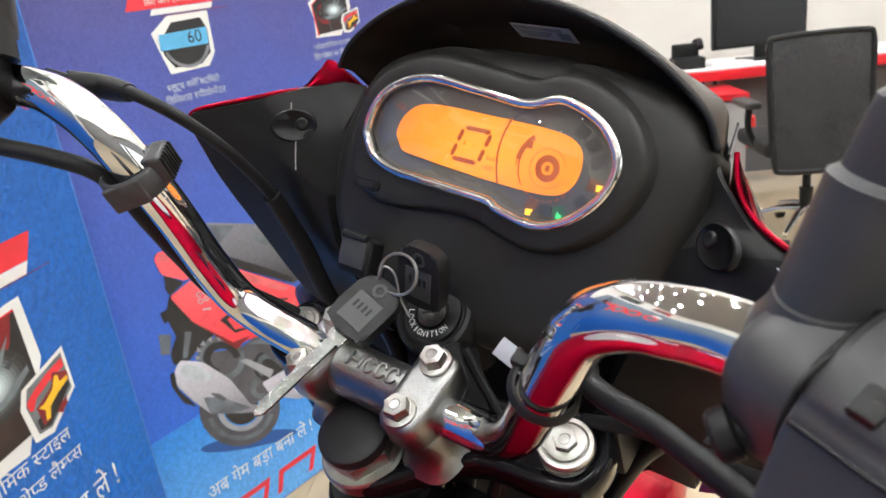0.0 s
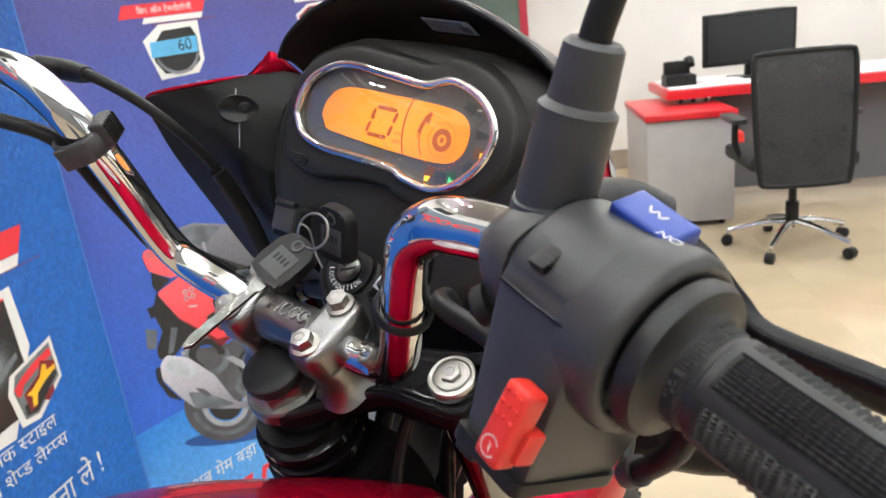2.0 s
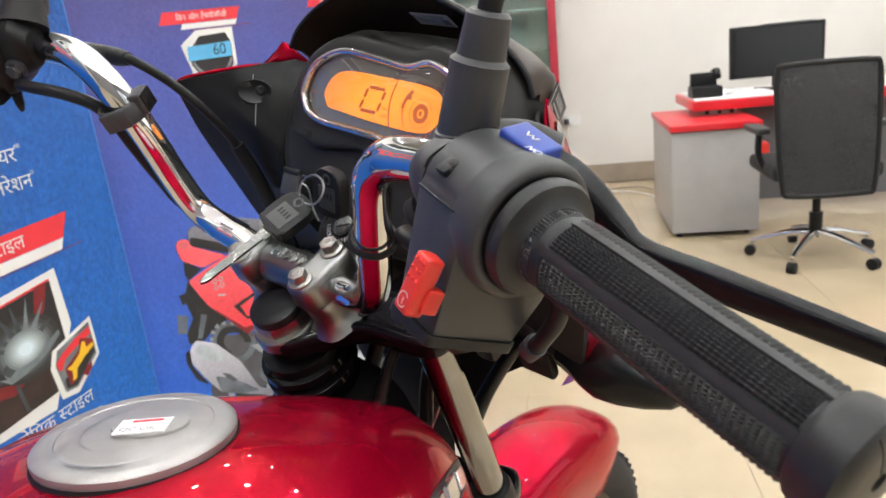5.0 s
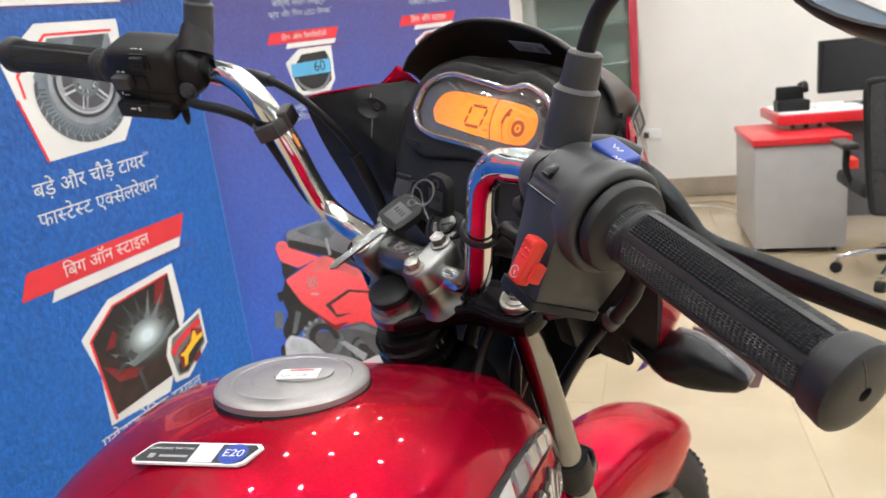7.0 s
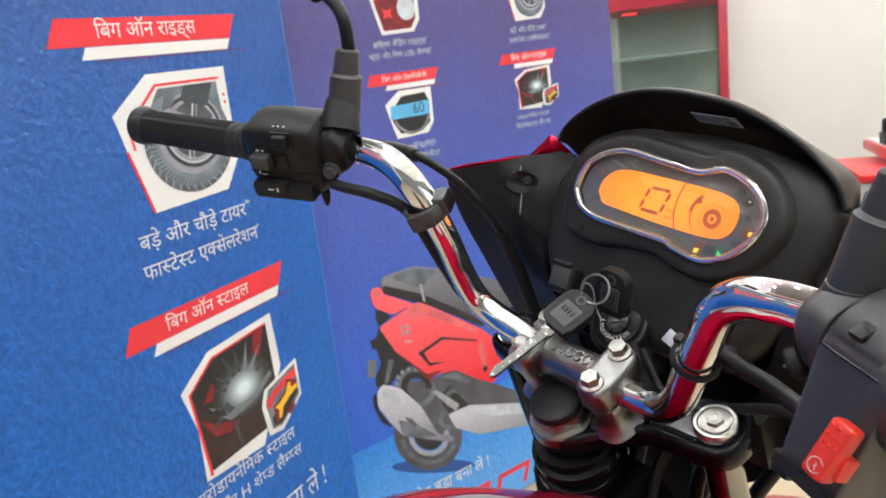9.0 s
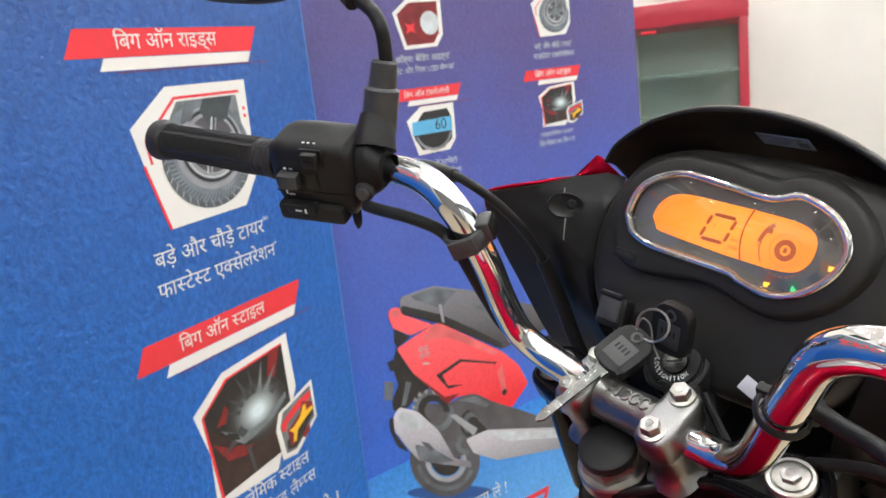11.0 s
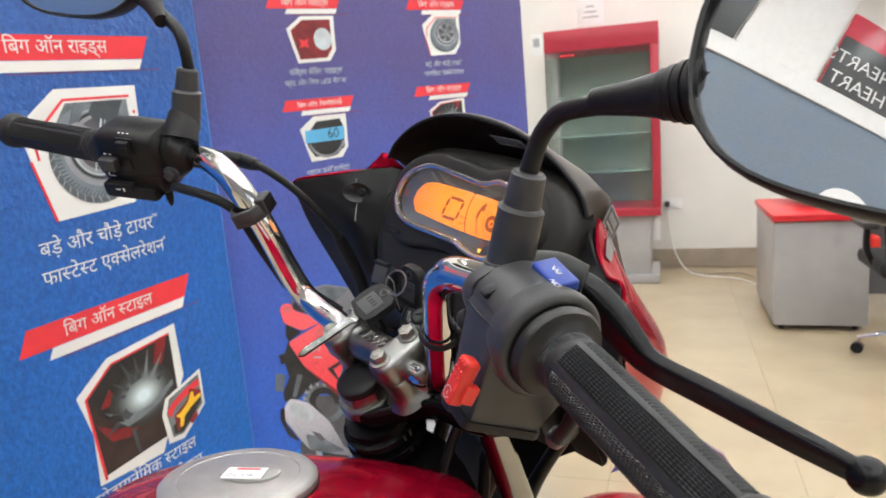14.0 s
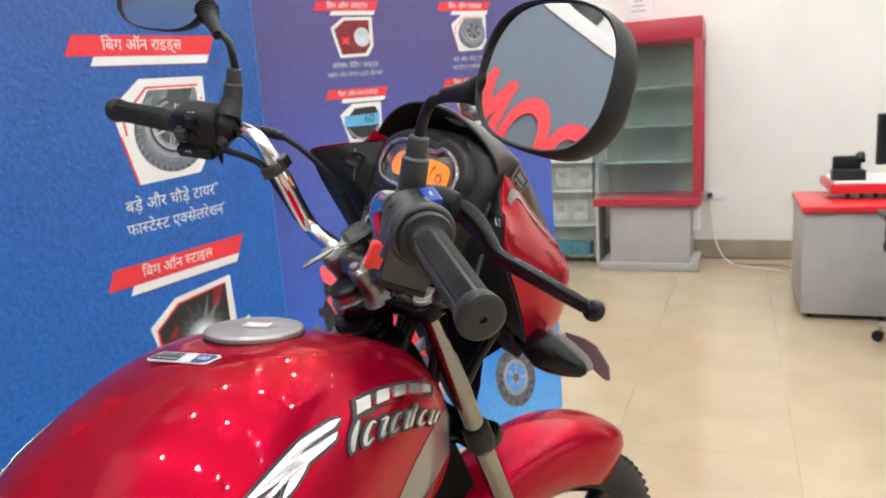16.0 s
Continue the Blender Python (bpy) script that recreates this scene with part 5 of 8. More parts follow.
for z, r in ((-92, 36), (-106, 38), (-122, 34)):
    kp("bearing_ring", lathe([(z - 5, r - 3), (z - 4, r), (z + 3, r), (z + 4, r - 3)], (0, -27, 0), (0, 0, 1), 32), GLOSS, None, "black bearing ring")
stem = kp("stem_nut", lathe([(-66, 25), (-57, 25), (-55.6, 23.8), (-55.4, 19), (-44, 18.5)], (-4, -27, 0), (0, 0, 1), 36), STEEL, None, "zinc stem nut and washer")
kp("nut_hex", prism(disc_points(-4, -27, 21.4, n=6), -56, -46, 2), STEEL, stem)
kp("rubber_cap", lathe([(-46, 18.6), (-45.4, 20.2), (-41, 20.8), (-38.4, 20.2), (-37.2, 18.4), (-36.9, 12), (-37.1, 0.5)], (-4, -26.5, 0), (0, 0, 1), 40), PLASTIC, stem, "black rubber cap")

# front wheel
wheel = kp("front_wheel", lathe([(-30, 18), (-30, 34), (-14, 40), (14, 40), (30, 34), (30, 18)], AXLE, (1, 0, 0), 32), GLOSS, None, "black front wheel with a rubber tyre")
kp("tyre", lathe([(-26, 226), (-37, 242), (-42, 264), (-36, 282), (-21, 292), (0, 295), (21, 292), (36, 282), (42, 264), (37, 242), (26, 226)], AXLE, (1, 0, 0), 72, False), TYRE, wheel, "black rubber tyre")
kp("rim", lathe([(-28, 232), (-28, 218), (-18, 206), (18, 206), (28, 218), (28, 232)], AXLE, (1, 0, 0), 72, False), GLOSS, wheel, "black alloy rim")
for i in range(5):
    a = radians(72 * i + 20)
    c, s = math.cos(a), math.sin(a)
    kp("spoke", tube([AXLE + Vector((0, 34 * c, 34 * s)), AXLE + Vector((0, 120 * c, 120 * s)), AXLE + Vector((0, 209 * c, 209 * s))], [16, 11, 15], 10, 4), GLOSS, wheel)
kp("axle", lathe([(-110, 9), (110, 9)], AXLE, (1, 0, 0), 16), STEEL, wheel)
treads = []
for i in range(72):
    a = radians(5 * i)
    for s in (-1, 1):
        c, t = math.cos(a), math.sin(a)
        treads.append(box((0, 0, 0), (22, 9, 9), m=Matrix.Translation(AXLE + Vector((s * 19, 289 * c, 289 * t))) @ Matrix.Rotation(a - radians(90), 4, "X")))
kp("tread", join(*treads), TYRE, wheel)["kind"] = "stuff"

rings = []
for i in range(29):
    a = radians(170 - (170 - 30) * i / 28)
    end = min(i, 28 - i) / 4
    sq = 1 if end >= 1 else 0.45 + 0.55 * math.sqrt(1 - (1 - end) ** 2)
    wd = (66 - 10 * (i / 28) ** 2) * sq
    base = 342 - 30 * max(0, (i - 17) / 11) ** 1.6
    prof = [(-wd, -84 * sq), (-wd * 1.02, -34), (-wd * 0.95, -4), (-wd * 0.74, 10), (-wd * 0.4, 18), (0, 20), (wd * 0.4, 18), (wd * 0.74, 10), (wd * 0.95, -4), (wd * 1.02, -34), (wd, -84 * sq)]
    c, s = math.cos(a), math.sin(a)
    outer = [AXLE + Vector((x, (base + h) * c, (base + h) * s)) for x, h in prof]
    inner = [AXLE + Vector((x * 0.95, (base - 3 + h) * c, (base - 3 + h) * s)) for x, h in prof[::-1]]
    rings.append(outer + inner)
kp("front_fender", loft(rings), RED, None, "glossy candy red front fender", 60)

# -- handlebar and clamp --
BAR_R = [(0, 0, -25), (48, 0, -26), (70, 0, -25), (86, -1, -17), (100, -2, 2), (112, -2, 28), (124, -2, 56), (135, -2, 80), (146, -2, 102), (158, -2, 114), (174, -2, 121), (205, -3, 122), (262, -23, 122)]
BAR_L = [(0, 0, -25), (-30, 0, -20), (-50, -2, -9), (-73, -3, -1), (-91, -4, 14), (-97, -4, 43), (-97, -4, 79), (-101, -4, 107), (-111, -4, 132), (-127, -4, 146), (-150, -5, 151), (-178, -9, 153), (-210, -33, 168), (-248, -55, 179)]
bar = kp("handlebar", tube(BAR_L[:0:-1] + BAR_R, 11.2, 26, 8), CHROME, None, "chromed steel handlebar", 60)
clamp = kp("bar_clamp", lathe([(-40, 12), (-36, 16.6), (-28, 16.2), (-22, 15.6), (22, 15.6), (28, 16.2), (36, 16.6), (40, 12)], (0, 0, -24), (1, 0, 0), 48), ALLOY, None, "cast alloy bar clamp", 50)
for s in (-1, 1):
    boss = loft([[Vector((s * 35.5 + x, y, z)) for x, y in rounded(hx, hy, 0, 0, 40, 4.5)] for hx, hy, z in ((12.6, 24, -29), (13.2, 25.4, -27), (13.2, 25.6, -12), (12.4, 24.8, -8.6), (10.6, 22.6, -6.8), (7, 16, -6.5))])
    kp("boss", boss, ALLOY, clamp, "rounded clamp boss", 50)
    pillar = loft([[Vector((s * 36 + x, y, z)) for x, y in rounded(hx, hy, 0, 0, 40, 3.2)] for hx, hy, z in ((19, 27, -59), (17.5, 25.5, -57), (14, 22, -52), (13, 21, -46), (13, 22.4, -36), (12.8, 24, -30.4), (12, 23, -29.6))])
    kp("riser", pillar, ALLOY, clamp, "cast alloy riser", 50)
    for y in (-16.5, 16.5):
        b = kp("bolt", lathe([(-6.9, 9.0), (-5.2, 9.0), (-4.4, 7.6)], (s * 35.5, y, 0), (0, 0, 1), 24), STEEL, clamp, "zinc flange bolt")
        kp("bolt_head", prism(disc_points(s * 35.5, y, 6.9, n=6, turn=20 * s + y), -4.8, 1.8, 1.2), STEEL, b)
        kp("bolt_dimple", lathe([(1.8, 3.4), (2.2, 3.0), (1.2, 1.4)], (s * 35.5, y, 0), (0, 0, 1), 14), BRUSHED, b)
# raised cast mark on the clamp, kept as plain strokes
mark = [tube([(-13, -4, -8.1), (-13, 5, -8.1)], 1.1, 8, 1), tube([(-13, 0.5, -8.1), (-5, 0.5, -8.1)], 1.1, 8, 1), tube([(-5, -4, -8.1), (-5, 5, -8.1)], 1.1, 8, 1)]
for cx in (1, 9, 17):
    mark.append(tube([(cx + 3.2 * math.cos(radians(a)), 0.5 + 4.4 * math.sin(radians(a)), -8.1) for a in range(20, 341, 40)], 1.1, 8, 2))
kp("raised_mark", join(*mark), ALLOY, clamp)

# -- grips --


def grip_mesh(length, r, knurl_end):
    """A rubber grip along +x: a knurled collar, then six panels of small pyramids between smooth raised bands."""
    turns = []
    for k in range(6):
        base = 60 * k + 4
        turns += [(base + a, "band") for a in (0, 6, 12)] + [(base + 13.5, "groove")]
        turns += [(base + 15 + 42 * i / 16, i) for i in range(17)] + [(base + 58.5, "groove")]
    half = 1.28
    count = int((length - 3 - knurl_end - 6) / half) // 2 * 2
    rows = [(0, "rim"), (1.6, "rim"), (2.2, "fine0")] + [(2.2 + (knurl_end - 4) * i / 14, "fine%d" % i) for i in range(1, 15)] + [(knurl_end - 1, "dip"), (knurl_end + 0.6, "dip"), (knurl_end + 1.4, "flat"), (knurl_end + 4, "flat")]
    rows += [(knurl_end + 5 + half * i, i) for i in range(count + 1)] + [(length - 1.5, "flat"), (length, "flat")]
    rings = []
    for s, row in rows:
        ring = []
        swell = r * (1.0 + 0.015 * math.cos(math.pi * s / length))
        for j, (a, col) in enumerate(turns):
            rr = swell
            if row == "rim":
                rr += 1.1
            elif row == "dip":
                rr -= 0.5
            elif row == "flat":
                rr += 0.55
            elif isinstance(row, str):
                rr += 0.75 if int(row[4:]) % 2 and j % 2 else 0.1
            elif col == "band":
                rr += 0.75
            elif col == "groove":
                rr -= 0.25
            else:
                rr += 1.3 if row % 2 and col % 2 else -0.1
            ring.append(Vector((s, rr * math.cos(radians(a)), rr * math.sin(radians(a)))))
        rings.append(ring)
    return loft(rings)


def along(a, b, up=(0, 0, 1)):
    """A frame whose x axis runs from a to b."""
    a, b = Vector(a), Vector(b)
    x = (b - a).normalized()
    y = Vector(up).cross(x).normalized()
    return axes(a, x, y, x.cross(y))


GR0, GR1 = Vector((268, -25, 120.5)), Vector((400, -71.5, 119.5))
GL0, GL1 = Vector((-241.5, -54.4, 178.5)), Vector((-378, -96, 203))
for g0, g1, gr in ((GR0, GR1, 15.6), (GL0, GL1, 14.2)):
    length = (g1 - g0).length
    m = along(g0, g1)
    bm = grip_mesh(length - 13, gr, 15)
    bmesh.ops.transform(bm, matrix=m, verts=bm.verts)
    g = kp("grip", bm, RUBBER, None, "black rubber grip with panels of small pyramids", 24)
    fr = 1.0 if gr > 15 else 0.62
    bm = lathe([(-3, 22 * fr), (-1, 25 * fr), (2, 25.5 * fr), (5, 24 * fr), (6, 21 * fr), (7, 18 * max(fr, 0.8)), (9, gr + 0.9)], (0, 0, 0), (1, 0, 0), 48)
    bmesh.ops.transform(bm, matrix=m, verts=bm.verts)
    kp("flange", bm, RUBBER, g, "smooth rubber flange")
    e = length - 15
    ek = gr / 15.6
    bm = lathe([(e - 1, 16.4 * ek), (e + 0.5, 17.8 * ek), (e + 2.5, 18.4 * ek), (e + 7, 19 * ek), (e + 10.5, 19.6 * ek), (e + 12.3, 19.4 * ek), (e + 13.6, 18 * ek), (e + 14.7, 15 * ek), (e + 15.3, 11 * ek), (e + 15.5, 3.2), (e + 11, 3), (e + 10, 0.4)], (0, 0, 0), (1, 0, 0), 48)
    bmesh.ops.transform(bm, matrix=m, verts=bm.verts)
    kp("end_cap", bm, RUBBER, g, "rounded rubber end with a hole")
    bm = tube([(e + 13.6, 0, 18 * ek), (e + 14.9, 0, 14 * ek), (e + 15.5, 0, 4)], 0.35, 6, 3)
    bmesh.ops.transform(bm, matrix=m, verts=bm.verts)
    kp("mould_line", bm, RUBBER, g)

# -- right switch housing --
MR = along((206, -3, 122), (266, -24.5, 122))


def hr(name, bm, material, parent, label="", sharp=38.0, keep=False):
    bmesh.ops.transform(bm, matrix=MR, verts=bm.verts)
    return kp(name, bm, material, parent, label, sharp, keep)


def shell_along(stations, p=3.2):
    """A rounded shell along x: stations of (x, half depth, half height, middle y, middle z)."""
    return loft([[Vector((x, *q)) for q in rounded(hy, hz, cy, cz, 44, p)] for x, hy, hz, cy, cz in stations])


BARREL = [(29 * math.cos(radians(a)), -2 + 29 * math.sin(radians(a))) for a in range(-38, 121, 8)]
BLOCK = BARREL + round_corners([BARREL[-1], (-16.8, 21.6), (-18.2, 19.2), (-21.4, 17), (-53, -31), (-20.5, -64), (2, -50), BARREL[0]], 3.0)[4:-4]


def block_ring(x, k, lower):
    """A section of the housing: the round upper part and the block that hangs back from it."""
    out = []
    for y, z in BLOCK:
        f = max(0.0, (-y - z - 14) / 70)
        out.append(Vector((x + lower * f, -8 + (y + 8) * k, -14 + (z + 14) * k)))
    return out


hous = hr("switch_housing", loft([block_ring(x, k, lo) for x, k, lo in ((16.5, 0.9, 4), (17.4, 0.965, 4), (19.5, 1.0, 4), (33, 1.0, 0), (47, 1.0, -1), (51.5, 0.995, -1.5), (53, 0.975, -2), (53.6, 0.93, -2))]), PLASTIC_GREY, None, "black plastic throttle and switch housing", 32)
hr("collar", lathe([(44, 28.6), (50, 29.8), (56, 30.6), (60, 30.4), (62.4, 29), (63.4, 26.6), (62.4, 24.6), (59, 24)], (0, 0, -2), (1, 0, 0), 56), PLASTIC_GREY, hous, "rounded collar round the throttle", 50)
hr("perch_clamp", shell_along([(-6, 13, 13, 0, 0), (-4, 17, 17, 0, 0), (2, 21, 21, 0, 0), (10, 22.5, 23, 0, 0), (15, 22, 22.5, 0, 0), (16.5, 20, 20, 0, 0)], 3.0), PLASTIC_GREY, hous, "lever clamp")
SLANT = axes((0, 0, 0), (1, 0, 0), (0, 0.70, -0.714), (0, -0.714, -0.70))
bm = prism(round_corners([(19, -18), (52, -18), (53, 33), (44, 36), (19, 34)], 4), 57.5, 63, 1.2)
bmesh.ops.transform(bm, matrix=SLANT, verts=bm.verts)
hr("base_plate", bm, PLASTIC, hous, "black base plate")
bm = join(tube([(40, 12, 60), (41, 14, 66), (43, 15, 69)], [9, 8.5, 5], 16, 3), box((26, -12, 62), (10, 9, 9), 2))
bmesh.ops.transform(bm, matrix=SLANT, verts=bm.verts)
hr("plug", bm, PLASTIC, hous, "black wiring plug")
hr("seam_line", tube([(18, -22.0, 16.2), (34, -22.2, 15.9), (52, -22.0, 16.2)], 0.7, 6, 3), QUIET, hous)
hr("seam_line", tube([(17, 27, 8), (17, 14, 23), (17, -10, 24.5), (17, -17, 21)], 0.7, 6, 4), QUIET, hous)
hr("mirror_boss", tube([(6, 6, 4), (6, 9, 12), (5, 11, 20)], [19, 16, 13], 24, 4), PLASTIC_GREY, hous, "mirror boss")
hr("clamp_bolt", join(lathe([(-8, 5), (0, 5.0), (1, 7.6), (5.5, 7.6), (6.8, 6.4), (6.9, 0.5)], (4, -20, -8), (-0.5, -0.75, -0.3), 20), box((0.4, -25.3, -10.2), (2, 6, 1.5), 0.3)), PLASTIC, hous, "black clamp bolt")
km = axes((250, 4, 141.0), (0.93, -0.33, -0.14), (0.28, 0.90, -0.33), (0.24, 0.27, 0.93))
kill = kp("kill_switch", box((0, 0, 0), (24, 15, 7), 1.8, 3, m=km), BLUE_PLASTIC, hous, "blue engine stop switch")
bm = tube([(-3.5, 1.6, 3.6), (-1.5, -1, 3.6), (0, 1.2, 3.6), (1.8, -1, 3.6), (3.5, 1.4, 3.6)], 0.4, 6, 2)
bmesh.ops.transform(bm, matrix=km, verts=bm.verts)
kp("switch_mark", bm, WHITE_INK, kill)
bm = fit_width(lettering("ON", 6), -4.2, -2.5, 8.4)
bmesh.ops.transform(bm, matrix=axes((259.3, -5.8, 147.0), (-0.94, 0.34, 0), (-0.29, -0.81, 0.5), (0.17, 0.47, 0.86)), verts=bm.verts)
kp("lettering", bm, WHITE_INK, hous, keep=True)
SX_ = Vector((0.93, -0.36, 0.02)).normalized()
SY_ = Vector((-0.18, 0.77, 0.61))
SY_ = (SY_ - SX_ * SY_.dot(SX_)).normalized()
SM = axes((236, -64, 118.5), SX_, SY_, SX_.cross(SY_))
start = kp("start_button", join(box((-0.6, 0, 0), (10.6, 26, 9), 2.4, 3), box((3.6, -4.5, -5), (6, 11, 8), 1.5)), RED_PLASTIC, hous, "red starter button with small dots")
start.data.transform(K @ SM @ K.inverted())
bm = join(*[lathe([(0, 0.9), (0.7, 0.6)], (x - 0.6, y, 4.5), (0, 0, 1), 8) for x in (-3, 0, 3) for y in (2, 6, 10)])
bmesh.ops.transform(bm, matrix=SM, verts=bm.verts)
kp("button_dots", bm, RED_PLASTIC, start)
bm = join(flat(arc_band(-0.6, -7.5, 2.9, 3.5, 30, 330, 0, 0.1, 20), 4.65), flat(prism([(-1.4, -5.8), (0, -7.6), (-1.1, -7.6), (0.3, -9.8), (-0.2, -7.2), (0.6, -7.2)], 0, 0.1), 4.65))
bmesh.ops.transform(bm, matrix=SM, verts=bm.verts)
kp("button_mark", bm, WHITE_INK, start)
hr("screw_slot", box((30, -11, 24.2), (7, 11, 3.4), 1.2), QUIET, hous)
hr("screw", lathe([(0, 2.2), (1.0, 2.0), (0.6, 1.0)], (31.5, -12.8, 24.6), (0, -0.35, 0.93), 14), KEY_STEEL, hous, "small screw")
hook = hr("cable_elbow", tube([(54, 10, -34), (62, 7, -33), (67, 3, -38), (66, -2, -50), (59, -7, -64), (52, -10, -74)], [4, 4.4, 4.6, 4.4, 4.2, 4.4], 18, 6), PLASTIC, hous, "black throttle cable elbow")
hr("ferrule", tube([(54, -9, -71), (49, -11, -78)], [5.8, 5.4], 18, 1, smooth=False), PLASTIC_GREY, hook)
hr("clip", box((64, 4, -34), (12, 9, 6), 1.4), PLASTIC_GREY, hook, "cable clip")
hr("cable", tube([(50, -11, -77), (42, -8, -92), (28, 8, -104), (6, 34, -108), (-36, 60, -112)], 2.6, 12, 6), PLASTIC, hook, "black cable")
hr("perch", tube([(4, 20, -2), (10, 34, -6), (20, 44, -12)], [17, 15, 12], 16, 4), PLASTIC, hous, "lever perch")
lever = kp("brake_lever", tube([(206, 36, 100), (222, 46, 88), (240, 46, 74), (258, 41, 62), (274, 37, 56), (312, 36, 51), (352, 34, 47), (385, 33, 43)], [11, 13.5, 13.5, 11, 8.4, 8.2, 7.6, 6.6], 24, 6, flat=0.62, up=(0, 1, 0), square=4.5), LEVER, None, "black coated brake lever", 50)
kp("ball_end", lathe([(9.6 * math.cos(radians(a)), 9.6 * math.sin(radians(a))) for a in range(178, 1, -11)], (391, 33, 42.5), (1, 0, 0), 24), LEVER, lever, "ball end")

# -- left switch housing --
ML = along((-184, -20, 160), (-250, -57, 180))


def hl(name, bm, material, parent, label="", sharp=38.0, keep=False):
    bmesh.ops.transform(bm, matrix=ML, verts=bm.verts)
    return kp(name, bm, material, parent, label, sharp, keep)


lh = hl("switch_housing", shell_along([(-2, 17, 22, 0, -1), (0, 20, 26, 0, -2), (3, 22, 30, 0, -3), (34, 22.5, 31, 0, -3), (56, 22, 29.5, 0, -2), (64, 20, 25, 0, -1), (67, 17, 18, 0, 0)], 5.5), PLASTIC, None, "black plastic left switch housing")
hl("front_shell", shell_along([(2, 6, 20, -20, -8), (4, 8, 22, -20, -8), (40, 8, 22, -20, -8), (52, 6, 18, -20, -7)], 4), PLASTIC, lh)
hl("clamp_body", shell_along([(-20, 12, 13, 0, 0), (-17, 15, 16, 0, 0), (-10, 17, 22, -1, 1), (-3, 17, 22, -1, -1), (0, 15, 20, 0, 0)], 2.8), PLASTIC, lh, "lever bracket")
hl("mirror_boss", tube([(-10, -6, 12), (-9, -16, 22), (-8, -24, 30)], [17, 14.5, 12.5], 20, 4), PLASTIC, lh)
for nm, x, z, w, h in (("beam_switch", 26, 19, 13, 12), ("turn_switch", 48, 0, 17, 12), ("horn_button", 42, -24, 25, 9)):
    hl(nm, box((x, 24, z), (w, 9 if nm == "beam_switch" else 13, h), 2.0, 2), PLASTIC_GREY if nm == "turn_switch" else PLASTIC, lh, "")
hl("beam_recess", box((26, 22.5, 19), (17, 2, 15), 0.8), QUIET, lh)
hl("beam_ridge", box((26, 29, 19), (9, 1.6, 2), 0.5), PLASTIC, lh)
hl("switch_slot", box((31, 22.6, -1), (11, 2, 13), 0.8), QUIET, lh)
hl("switch_bar", box((36, 18, -29), (56, 20, 15), 3.5), PLASTIC, lh)
hl("seam_line", box((32, 22.9, -12), (62, 0.8, 0.9)), QUIET, lh)
hl("icon_mark", join(*[box((x, 31, z), (w, 0.5, h)) for x, z, w, h in ((44, -24, 5, 1.2), (38, -24, 1.5, 4))]), WHITE_INK, lh)
for x, z, w, h in ((51, 8.6, 2.6, 1.4), (46, 8.6, 2.6, 1.4), (55, -13, 1.2, 3), (51, -14.6, 5, 0.8)):
    hl("icon_mark", box((x, 23.4, z), (w, 0.6, h), 0.1), WHITE_INK, lh)
for x in (34, 30, 25):
    hl("icon_mark", box((x, 16, 27.9), (1.8, 1.2, 0.5), 0.1), WHITE_INK, lh)
bm = join(lathe([(0, 7.5), (3, 7.5), (4, 6)], (0, 0, 0), (0, 0, 1), 18), prism(disc_points(0, 0, 5.4, n=6), 3, 7.5, 0.8))
bmesh.ops.transform(bm, matrix=axes((-8, 15, -10), (1, 0, 0), (0, 0, -1), (0, 1, 0)), verts=bm.verts)
hl("bracket_bolt", bm, PLASTIC_GREY, lh)
hl("tail_pin", tube([(6, 12, -34), (6, 13, -42), (7, 13, -49)], [4, 3.5, 1.5], 8, 3), PLASTIC, lh)


